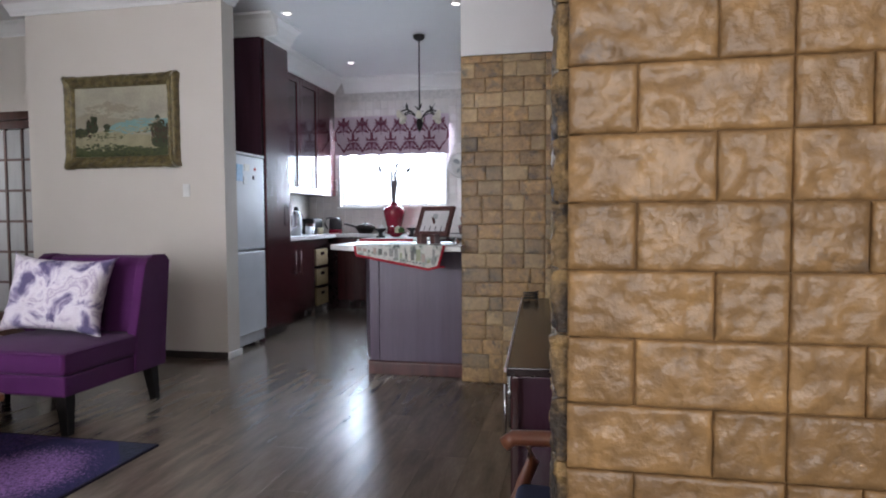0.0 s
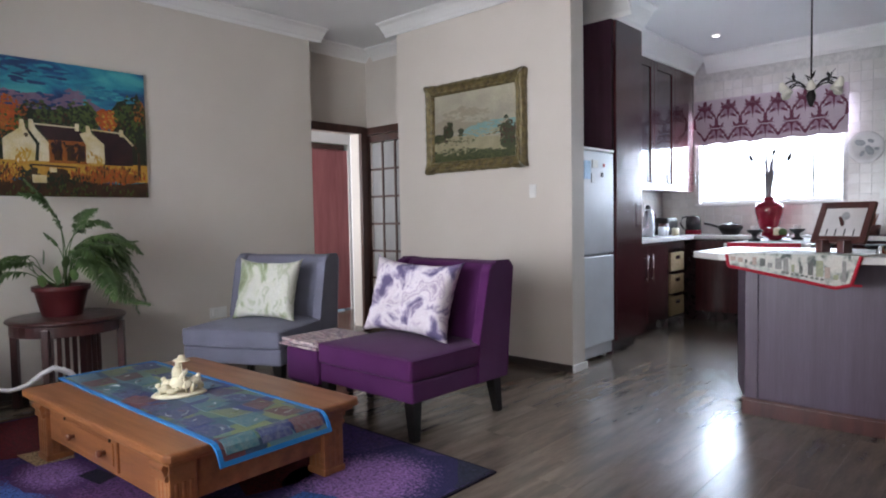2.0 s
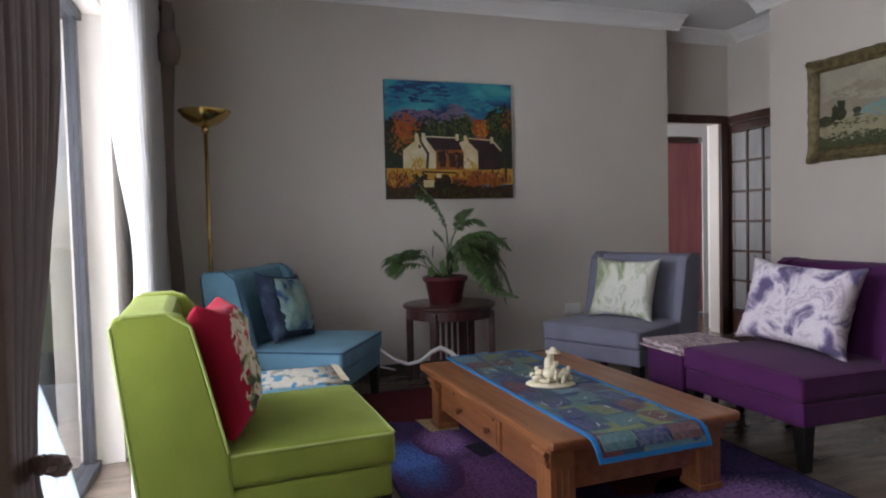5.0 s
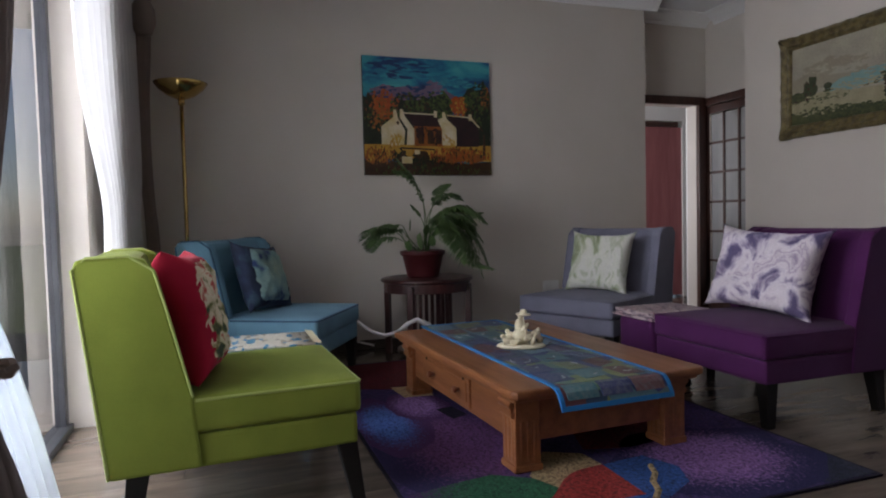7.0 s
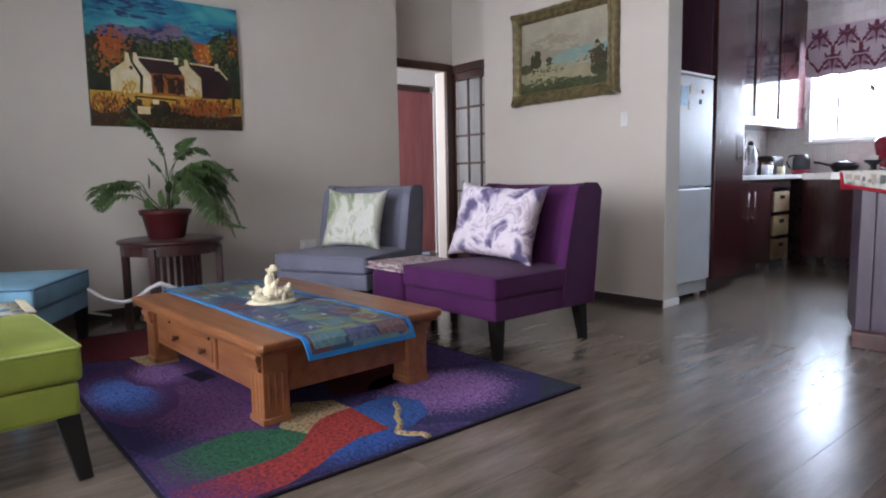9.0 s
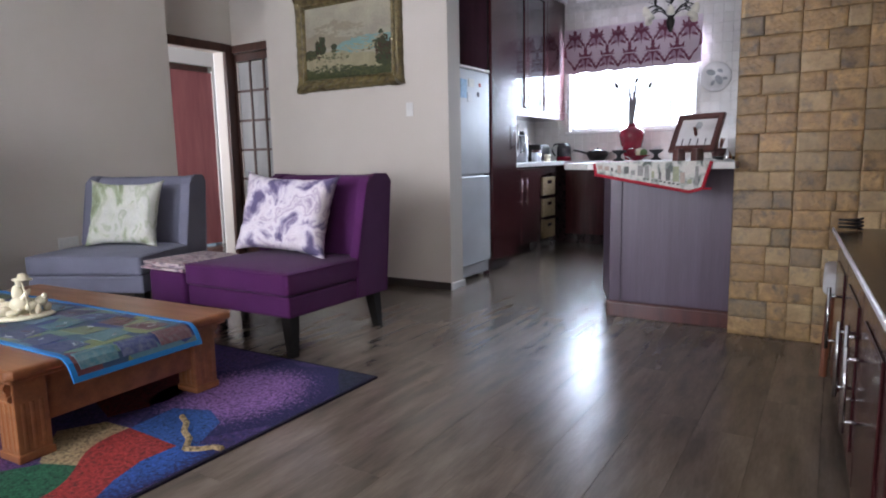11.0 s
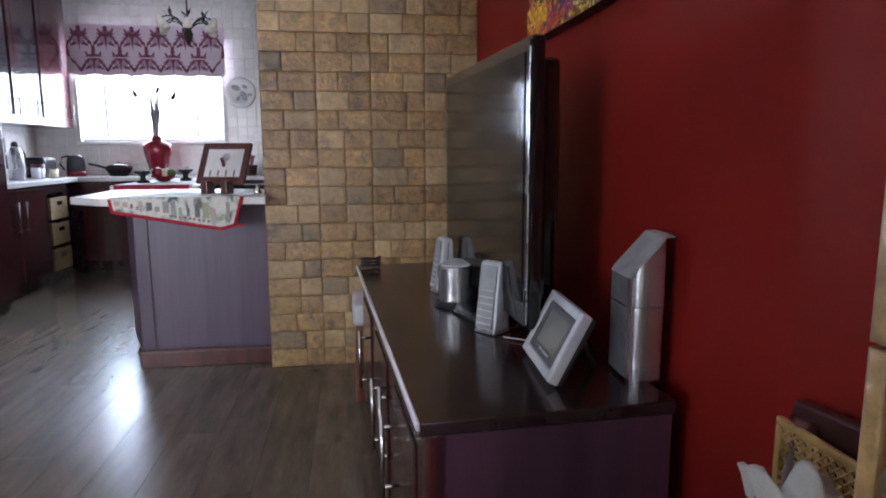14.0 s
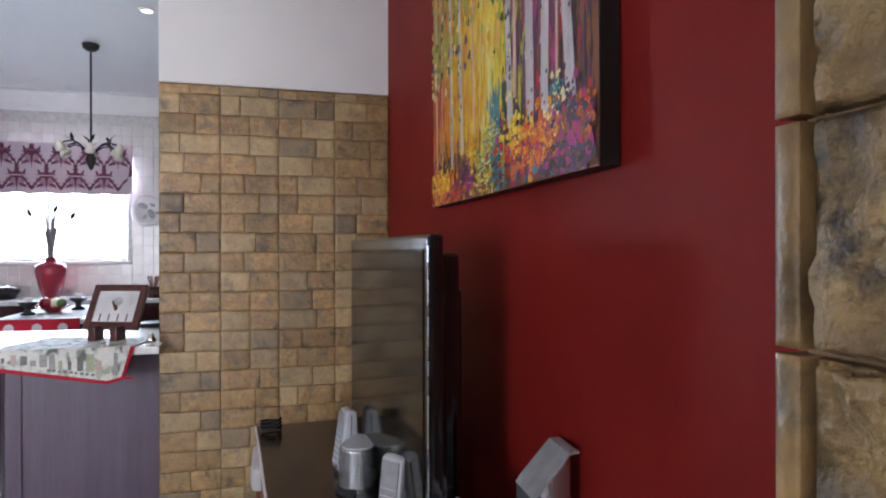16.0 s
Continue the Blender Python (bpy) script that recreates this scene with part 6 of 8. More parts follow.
for k in range(3):
    u0, u1 = 0.055 + 0.51 * k, 0.555 + 0.51 * k
    d = part("door", boxes((0.002, 0.022, u0, u1, 0.07, T - 0.04, 0.004), (-0.004, 0.002, u0 + 0.07, u1 - 0.07, 0.14, T - 0.11, 0.003)), M["mahog"], tc)
    for uu in (u0 + 0.36, ) if k == 0 else (u0 + 0.12, ):
        bm = rod((-0.04, uu, 0.28), (-0.04, uu, 0.50), 0.006)
        for z in (0.31, 0.47):
            add(bm, rod((0.0, uu, z), (-0.04, uu, z), 0.005))
        part("handle", bm, M["chrome"], d, "chrome bar handle", True)
part("handle", add(rod((-0.03, 0.56, 0.29), (-0.03, 0.56, 0.52), 0.006), add(rod((0, 0.56, 0.32), (-0.03, 0.56, 0.32), 0.005), rod((0, 0.56, 0.49), (-0.03, 0.56, 0.49), 0.005))), M["chrome"], tc, "chrome bar handle", True)

tv = thing("television", "black flat screen television on a low pedestal", "television", pose(0.388, 2.965, 0, 0, 0, 4.1))
part("bezel", add(box(-0.035, 0.0, -0.44, 0.44, 0.725, 1.412, 0.012, 3), box(0.0, 0.055, -0.40, 0.40, 0.76, 1.37, 0.02, 3)), M["black_gloss"], tv)
part("rear_housing", box(0.055, 0.10, -0.30, 0.30, 0.80, 1.28, 0.02, 3), M["black"], tv)
part("screen", box(-0.038, -0.0352, -0.40, 0.40, 0.785, 1.377), M["screen"], tv)
part("trim_strip", box(-0.037, -0.0352, -0.437, -0.432, 0.74, 1.385), M["silver"], tv)
part("neck", box(-0.01, 0.04, -0.09, 0.09, 0.68, 0.74, 0.008), M["black"], tv)
part("pedestal", lathe([(0, 0.6665), (0.15, 0.6665), (0.15, 0.674), (0.12, 0.684), (0, 0.686)], 30, 0.75, 1.5), M["black_gloss"], tv, smooth=True)


def satellite(p, yaw, label):
    s = thing("desk_speaker", label, "speaker", pose(*p, 0, 0, yaw), group="silver desk speakers")
    part("shell", prism([(-0.030, 0.008), (0.038, 0.008), (0.030, 0.186), (0.014, 0.194), (-0.006, 0.190)], "y", -0.034, 0.034, 0.008), M["silver_lt"], s)
    part("side_groove", prism([(0.004, 0.03), (0.008, 0.03), (0.014, 0.178), (0.011, 0.178)], "y", -0.0348, 0.0348), M["greymesh"], s, "dark seam")
    g = part("grille", prism([(-0.036, 0.016), (-0.030, 0.014), (-0.0075, 0.182), (-0.012, 0.184)], "y", -0.028, 0.028, 0.002), M["grille_lt"], s, "pale grey ribbed grille")
    for k in range(9):
        u = k / 8
        x, z = -0.0345 + 0.0225 * u, 0.028 + 0.142 * u
        part("rib", box(x - 0.0012, x + 0.001, -0.025, 0.025, z - 0.002, z + 0.002, 0.0004, 1), M["silver_lt"], g)
    part("foot", box(-0.032, 0.040, -0.035, 0.035, 0.0, 0.010, 0.003), M["silver"], s)


satellite((0.345, 2.735, 0.667), 38, "small silver desk speaker near the television")
satellite((0.283, 3.245, 0.667), 10, "small silver desk speaker behind the docking unit")
satellite((0.385, 3.33, 0.667), 30, "small silver desk speaker against the screen")
dk = thing("docking_unit", "rounded silver music docking unit on a black tray", "music dock", pose(0.316, 3.085, 0.667, 0, 0, -24) @ Matrix.Diagonal((0.92, 0.98, 1, 1)))
plan = [(-0.060, 0.085), (-0.064, -0.020), (-0.058, -0.050)] + [(-0.004 + 0.056 * math.cos(a), -0.050 + 0.042 * math.sin(a)) for a in [math.pi * (1.0 + k / 14) for k in range(1, 14)]] + [(0.052, -0.050), (0.060, 0.0), (0.058, 0.085)]
part("body", prism(plan, "z", 0.014, 0.128, 0.006), M["brushed"], dk)
part("top_plate", prism([(u * 0.86, v * 0.86) for u, v in plan], "z", 0.128, 0.1315, 0.001), M["silver_lt"], dk)
part("tray", lathe([(0, 0), (0.105, 0), (0.105, 0.008), (0.095, 0.013), (0, 0.013)], 30, 0.80, 1.05), M["black"], dk, smooth=True)
for z in (0.032, 0.058):
    part("plug", add(rod((-0.092, 0.06, z), (-0.058, 0.06, z), 0.007), rod((-0.096, 0.06, z), (-0.090, 0.06, z), 0.009)), M["silver_lt"], dk)
for k, (a, b) in enumerate((((0.36, 3.32, 0.80), (0.50, 2.83, 0.69)), ((0.40, 3.15, 0.76), (0.52, 2.72, 0.685)))):
    solid("cable_arm", tube([a, tuple((p + q) / 2 for p, q in zip(a, b)), b], 0.009, 8), M["black"], "black cable duct below the television", "cable")
ca = solid("audio_cable", tube([(0.36, 2.66, 0.672), (0.42, 2.62, 0.671), (0.46, 2.66, 0.671), (0.50, 2.72, 0.671)], 0.0016, 6), M["silver_lt"], "thin pale cable on the cabinet top", "cable")
cc = solid("coiled_cable", tube([(0.05 + 0.04 * math.cos(t * 0.9), 3.74 + 0.03 * math.sin(t * 0.9), 0.672 + 0.002 * t) for t in range(22)], 0.005, 6), M["black"], "black cable coiled at the cabinet end", "cable")

ts = thing("tower_speaker", "silver and grey tower speaker with a slanted top", "speaker", pose(0.583, 2.358, 0.666, 0, 0, -3) @ Matrix.Diagonal((1, 1, 0.97, 1)))
plan = [(-0.038, 0.052), (-0.038, -0.040)] + [(-0.030 + 0.068 * (1 - math.cos(a)) / 2, -0.040 - 0.016 * math.sin(a)) for a in [math.pi * k / 12 for k in range(13)]] + [(0.040, -0.036), (0.040, 0.052)]
part("lower_shell", prism(plan, "z", 0.006, 0.166, 0.002), M["brushed"], ts)
upper = prism(plan, "z", 0.1685, 0.318)
cut = bmesh.ops.bisect_plane(upper, geom=upper.verts[:] + upper.edges[:] + upper.faces[:], plane_co=(-0.038, 0, 0.236), plane_no=(-0.74, 0.0, 0.67), clear_outer=True)
bmesh.ops.contextual_create(upper, geom=[e for e in cut["geom_cut"] if isinstance(e, bmesh.types.BMEdge)])
bmesh.ops.recalc_face_normals(upper, faces=upper.faces)
part("upper_shell", upper, M["brushed"], ts)
part("grille", box(-0.043, -0.0385, -0.040, 0.050, 0.010, 0.166, 0.002), M["greymesh"], ts, "dark grey cloth grille")
part("grille", box(-0.043, -0.0385, -0.040, 0.050, 0.169, 0.234, 0.002), M["greymesh"], ts, "dark grey cloth grille")
part("hood", prism([(-0.044, 0.232), (-0.038, 0.230), (0.034, 0.3165), (0.054, 0.318), (0.054, 0.323), (0.031, 0.322), (-0.036, 0.246)], "y", -0.050, 0.053, 0.0015), M["grille_lt"], ts, "slanted grey top")
part("foot_ring", prism([(u * 1.02, v * 1.02) for u, v in plan], "z", 0.0, 0.006), M["chrome"], ts)

ph = thing("weather_display", "silver framed desk display leaning back", "display", pose(0.382, 2.424, 0.668, 0, 0, -93))
tilt = pose(0, 0, 0.006, -27, 0, 0) @ Matrix.Diagonal((1.05, 1, 0.94, 1))
part("frame", boxes((-0.116, -0.094, -0.012, 0.012, 0, 0.172, 0.005), (0.094, 0.116, -0.012, 0.012, 0, 0.172, 0.005), (-0.094, 0.094, -0.012, 0.012, 0, 0.024, 0.005), (-0.094, 0.094, -0.012, 0.012, 0.148, 0.172, 0.005)), M["silver_lt"], ph, at=tilt)
part("glass", box(-0.0935, 0.0935, -0.006, -0.002, 0.0245, 0.1475), M["lcd"], ph, "grey display glass", at=tilt)
part("bezel", boxes((-0.093, -0.07, -0.008, -0.0065, 0.025, 0.147), (0.07, 0.093, -0.008, -0.0065, 0.025, 0.147), (-0.07, 0.07, -0.008, -0.0065, 0.132, 0.147), (-0.07, 0.07, -0.008, -0.0065, 0.025, 0.045)), M["greymesh"], ph, at=tilt)
part("button_bar", box(-0.05, 0.05, -0.0095, -0.0085, 0.036, 0.041), M["silver"], ph, at=tilt)
part("back", box(-0.116, 0.116, 0.012, 0.022, 0.004, 0.168, 0.003), M["black"], ph, at=tilt)
part("strut", rod((0, 0.06, 0.14), (0, 0.13, 0.0), 0.008), M["black"], ph)

# stool behind the cabinet
sl = thing("stool", "small wooden stool with a white padded seat", "stool", pose(0.17, 4.12, 0))
part("seat", box(-0.20, 0.22, -0.19, 0.19, 0.36, 0.46, 0.03, 3), M["whitecloth"], sl, smooth=True)
for sx in (-1, 1):
    for sy in (-1, 1):
        part("leg", rod((0.01 + sx * 0.17, sy * 0.15, 0.37), (0.01 + sx * 0.19, sy * 0.17, 0), 0.02, 0.015, 8), M["cherry"], sl)

# open-armed chair between the cabinet and the stone pillar
ac = thing("armchair", "cherry wood armchair with cane back and blue seat", "armchair", pose(0.385, 1.71, 0))
part("seat", box(-0.24, 0.22, -0.20, 0.20, 0.36, 0.43, 0.025, 3), cloth("navy_seat_cloth", (0.02, 0.025, 0.07)), ac, smooth=True)
for s in (-1, 1):
    arm = [(-0.275, s * 0.215, 0.520), (-0.25, s * 0.215, 0.540), (-0.10, s * 0.213, 0.544), (0.05, s * 0.21, 0.550), (0.21, s * 0.20, 0.578)]
    bm = tube(arm, 0.021, 10)
    part("armrest", bm, M["cherry"], ac, "rounded wooden armrest", True)
    part("arm_support", tube([(-0.215, s * 0.214, 0.535), (-0.20, s * 0.214, 0.48), (-0.225, s * 0.212, 0.42), (-0.25, s * 0.21, 0.36), (-0.235, s * 0.20, 0.0)], 0.018, 8), M["cherry"], ac, smooth=True)
    part("back_post", tube([(0.20, s * 0.19, 0.0), (0.205, s * 0.175, 0.45), (0.225, s * 0.16, 0.77)], 0.018, 8), M["redwood"], ac, smooth=True)
part("seat_rail", boxes((-0.24, -0.21, -0.2, 0.2, 0.31, 0.36, 0.004), (-0.21, 0.20, -0.21, -0.18, 0.31, 0.36, 0.004), (-0.21, 0.20, 0.18, 0.21, 0.31, 0.36, 0.004)), M["cherry"], ac)
part("top_rail", prism([(-0.215, 0.70), (-0.20, 0.785), (0.0, 0.805), (0.20, 0.785), (0.215, 0.70)], "x", 0.232, 0.254, 0.006), M["nest_wood"], ac, "dark curved back board")
cn_ = bmesh.new()
CY, CZ0, CZ1, GAP = 0.186, 0.45, 0.752, 0.0145
for i in range(int(2 * CY / GAP) + 1):
    y = -CY + GAP * i
    add(cn_, box(0.2100, 0.2118, y - 0.0027, y + 0.0027, CZ0, CZ1))
for j in range(int((CZ1 - CZ0) / GAP) + 1):
    z = CZ1 - GAP * j
    add(cn_, box(0.2082, 0.2100, -CY, CY, z - 0.0027, z + 0.0027))
for s in (-1, 1):
    for k in range(-22, 27):
        y0 = -CY + GAP * (k + 0.5)
        ts_ = [t for t in [(CZ1 - CZ0) * q / 40 for q in range(41)] if -CY <= y0 + t <= CY]
        if len(ts_) > 1:
            a, b = ts_[0], ts_[-1]
            add(cn_, tube([(0.2075, s * (y0 + a), CZ0 + a), (0.2075, s * (y0 + b), CZ0 + b)], 0.0027, 4))
part("cane_back", cn_, M["cane"], ac, "woven yellow cane webbing")
part("cane_border", boxes((0.204, 0.214, -CY - 0.012, CY + 0.012, CZ1, CZ1 + 0.012, 0.004), (0.204, 0.214, -CY - 0.012, -CY, CZ0, CZ1, 0.004), (0.204, 0.214, CY, CY + 0.012, CZ0, CZ1, 0.004)), M["cane"], ac, "yellow cane border")
cw = bmesh.new()
bmesh.ops.create_grid(cw, x_segments=44, y_segments=40, size=0.5)
for v in cw.verts:
    u, w_ = v.co.x * 2, v.co.y * 2
    h = 0.09 * noise.noise(Vector((u * 2.6, w_ * 3.0, 0.3))) + 0.05 * noise.noise(Vector((u * 6, w_ * 6, 2.0)))
    e = 1 + 0.5 * noise.noise(Vector((math.atan2(w_, u) * 3.0, 1.7, 0)))
    v.co = Vector((0.12 * u * e, 0.17 * w_ * e, 0.36 * (1 - abs(u)) ** 1.0 * 0.75 + h))
solid("crumpled_cloth", cw, M["linen"], "crumpled white cloth heaped on the armchair seat", "cloth", pose(0.535, 1.66, 0.47, 0, 0, 20), smooth=True)


# ---------------------------------------------------------------- pictures
def layer(pic, name, pts, m, k, label=""):
    """A painted shape, k thousandths of a metre proud of the canvas; u, v in 0..1."""
    w, h = pic["size"]
    pic["count"] = pic.get("count", 0) + 1
    top = -0.0008 * k - 0.00003 * pic["count"]
    bm = prism([((u - 0.5) * w, (v - 0.5) * h) for u, v in pts], "y", top, -0.0001)
    return part(name, bm, m, pic["ob"], label)


def fuzzy(cu, cv, ru, rv, seed, n=26, k=0.35):
    return [(cu + ru * math.cos(6.2832 * i / n) * (1 + k * noise.noise(Vector((i * 1.3, seed, 0)))), cv + rv * math.sin(6.2832 * i / n) * (1 + k * noise.noise(Vector((i * 1.3, seed, 7))))) for i in range(n)]


def clip01(pts, lo=0.0, hi=1.0):
    return [(min(hi, max(lo, u)), min(hi, max(lo, v))) for u, v in pts]


P = {k: paint(k, a, b, s) for k, a, b, s in (
    ("sky_blue", (0.01, 0.10, 0.22), (0.03, 0.26, 0.32), 5), ("deep_blue", (0.008, 0.025, 0.10), (0.015, 0.05, 0.15), 6), ("aqua", (0.05, 0.30, 0.33), (0.03, 0.18, 0.26), 8),
    ("mauve", (0.12, 0.075, 0.14), (0.20, 0.13, 0.20), 10), ("night_green", (0.006, 0.012, 0.006), (0.015, 0.025, 0.008), 14), ("moss", (0.04, 0.065, 0.012), (0.07, 0.10, 0.02), 18),
    ("orange", (0.42, 0.085, 0.008), (0.28, 0.045, 0.006), 22), ("whitewash", (0.66, 0.60, 0.46), (0.52, 0.40, 0.16), 8), ("gold", (0.50, 0.30, 0.04), (0.40, 0.20, 0.02), 12), ("thatch", (0.035, 0.010, 0.012), (0.018, 0.008, 0.010), 14),
    ("rust", (0.22, 0.06, 0.008), (0.32, 0.11, 0.012), 26), ("umber", (0.03, 0.012, 0.005), (0.06, 0.025, 0.008), 20), ("beige_sky", (0.36, 0.33, 0.24), (0.28, 0.25, 0.20), 6), ("hazy_hill", (0.285, 0.245, 0.175), (0.24, 0.21, 0.155), 8),
    ("lagoon", (0.13, 0.26, 0.26), (0.20, 0.31, 0.29), 10), ("beach", (0.33, 0.29, 0.18), (0.25, 0.22, 0.13), 14), ("bush", (0.022, 0.03, 0.010), (0.045, 0.05, 0.018), 22), ("marsh", (0.07, 0.08, 0.025), (0.04, 0.05, 0.015), 20),
    ("amber", (0.55, 0.30, 0.015), (0.48, 0.16, 0.01), 9), ("lemon", (0.66, 0.58, 0.10), (0.62, 0.48, 0.05), 9), ("birch", (0.62, 0.58, 0.60), (0.40, 0.34, 0.38), 26), ("plum", (0.10, 0.035, 0.07), (0.16, 0.06, 0.09), 10),
    ("scarlet", (0.48, 0.03, 0.02), (0.36, 0.015, 0.03), 30), ("magenta", (0.34, 0.03, 0.16), (0.24, 0.02, 0.12), 30), ("turq", (0.05, 0.30, 0.34), (0.03, 0.20, 0.28), 30), ("lime", (0.42, 0.42, 0.04), (0.30, 0.32, 0.03), 30), ("slate", (0.08, 0.07, 0.12), (0.12, 0.10, 0.16), 14), ("cream", (0.66, 0.62, 0.46), (0.55, 0.5, 0.32), 30))}


def picture(name, label, m, w, h, depth, base, side):
    ob = thing(name, label, "painting", m)
    part("canvas", box(-w / 2, w / 2, 0.0, depth, -h / 2, h / 2, 0.002), side, ob)
    pic = {"ob": ob, "size": (w, h)}
    layer(pic, "painted_ground", [(0, 0), (1, 0), (1, 1), (0, 1)], base, 1)
    return pic


SKY = ramp_mat("painted_evening_sky", [(0.34, (0.008, 0.03, 0.12)), (0.46, (0.012, 0.10, 0.22)), (0.54, (0.02, 0.22, 0.30)), (0.66, (0.06, 0.33, 0.36))], 3.0, rough=0.5, detail=5, stretch=(1, 1, 2.2), distort=0.6, bscale=120)
# farmhouse canvas on the west wall (faces +x)
fh = picture("farmhouse_painting", "unframed painting of white gabled farmhouses among autumn trees", pose(-4.868, 2.295, 1.80, 0, 0, 90), 1.05, 0.91, 0.03, SKY, M["black"])
layer(fh, "painted_hill", [(0.05, 0.6), (0.08, 0.72), (0.15, 0.77), (0.22, 0.74), (0.33, 0.76), (0.42, 0.72), (0.5, 0.76), (0.56, 0.82), (0.62, 0.75), (0.7, 0.70), (0.8, 0.66), (0.85, 0.6)], P["mauve"], 3)
for cu, cv, ru, rv, col in ((0.06, 0.5, 0.10, 0.2, "night_green"), (0.16, 0.60, 0.09, 0.10, "orange"), (0.10, 0.50, 0.05, 0.06, "rust"), (0.30, 0.58, 0.10, 0.12, "night_green"), (0.40, 0.60, 0.08, 0.08, "moss"), (0.50, 0.58, 0.08, 0.1, "night_green"), (0.61, 0.60, 0.08, 0.11, "moss"), (0.73, 0.61, 0.07, 0.08, "orange"), (0.90, 0.56, 0.13, 0.26, "night_green"), (0.86, 0.66, 0.06, 0.08, "moss"), (0.96, 0.68, 0.04, 0.10, "rust"), (0.22, 0.52, 0.06, 0.05, "moss")):
    layer(fh, "painted_tree", clip01(fuzzy(cu, cv, ru, rv, cu * 9)), P[col], 4 if col == "night_green" else 5)
layer(fh, "painted_wood", [(0.0, 0.26), (1.0, 0.26), (1.0, 0.48), (0.7, 0.52), (0.4, 0.5), (0.0, 0.5)], P["night_green"], 4)
layer(fh, "painted_field", [(0, 0.14), (1, 0.12), (1, 0.26), (0.6, 0.27), (0.3, 0.26), (0, 0.26)], P["gold"], 6)
layer(fh, "painted_roof", [(0.30, 0.53), (0.56, 0.53), (0.60, 0.42), (0.38, 0.42)], P["thatch"], 7)
layer(fh, "painted_roof", [(0.64, 0.52), (0.86, 0.50), (0.90, 0.41), (0.70, 0.42)], P["thatch"], 7)
layer(fh, "painted_wall", [(0.38, 0.25), (0.61, 0.25), (0.60, 0.42), (0.38, 0.42)], P["rust"], 7)
layer(fh, "painted_wall", [(0.71, 0.25), (0.90, 0.25), (0.90, 0.41), (0.71, 0.42)], P["thatch"], 7)
for u in (0.41, 0.485, 0.55):
    layer(fh, "painted_window", [(u, 0.27), (u + 0.045, 0.27), (u + 0.045, 0.39), (u, 0.39)], P["umber"], 8)
layer(fh, "painted_gable", [(0.13, 0.26), (0.30, 0.26), (0.31, 0.38), (0.255, 0.49), (0.245, 0.555), (0.225, 0.555), (0.22, 0.49), (0.13, 0.41)], P["whitewash"], 8)
layer(fh, "painted_gable", [(0.32, 0.26), (0.38, 0.26), (0.38, 0.40), (0.31, 0.50), (0.295, 0.56), (0.275, 0.56), (0.272, 0.49), (0.33, 0.39)], P["whitewash"], 8)
layer(fh, "painted_gable", [(0.60, 0.26), (0.715, 0.26), (0.715, 0.41), (0.64, 0.49), (0.625, 0.545), (0.605, 0.545), (0.605, 0.5), (0.565, 0.48), (0.60, 0.40)], P["whitewash"], 8)
layer(fh, "painted_ridge", [(0.30, 0.535), (0.56, 0.528), (0.56, 0.518), (0.30, 0.525)], P["whitewash"], 9)
layer(fh, "painted_ridge", [(0.64, 0.525), (0.84, 0.512), (0.84, 0.502), (0.64, 0.515)], P["whitewash"], 9)
layer(fh, "painted_ridge", [(0.84, 0.51), (0.91, 0.42), (0.90, 0.415), (0.83, 0.50)], P["whitewash"], 9)
for u, v in ((0.55, 0.53), (0.83, 0.51)):
    layer(fh, "painted_chimney", [(u - 0.012, v - 0.03), (u + 0.012, v - 0.03), (u + 0.012, v + 0.025), (u - 0.012, v + 0.025)], P["whitewash"], 9)
layer(fh, "painted_foreground", [(0, 0), (1, 0), (1, 0.12), (0.8, 0.10), (0.5, 0.13), (0.2, 0.11), (0, 0.13)], P["umber"], 6)
for cu, cv, ru, rv, col in ((0.09, 0.16, 0.10, 0.06, "rust"), (0.66, 0.17, 0.13, 0.06, "rust"), (0.85, 0.15, 0.10, 0.04, "rust"), (0.34, 0.10, 0.10, 0.05, "umber"), (0.44, 0.16, 0.06, 0.05, "umber"), (0.60, 0.20, 0.08, 0.03, "gold")):
    layer(fh, "painted_grass", clip01(fuzzy(cu, cv, ru, rv, cv * 30)), P[col], 7)
layer(fh, "painted_gate", [(0.28, 0.10), (0.36, 0.10), (0.36, 0.155), (0.28, 0.16)], P["whitewash"], 9)
layer(fh, "painted_gate", [(0.38, 0.18), (0.42, 0.18), (0.42, 0.215), (0.38, 0.215)], P["whitewash"], 9)
layer(fh, "painted_fence", [(0.26, 0.225), (0.54, 0.215), (0.54, 0.228), (0.28, 0.238)], P["umber"], 8)
layer(fh, "painted_trunk", [(0.93, 0.14), (0.955, 0.14), (0.95, 0.36), (0.935, 0.36)], P["umber"], 8)



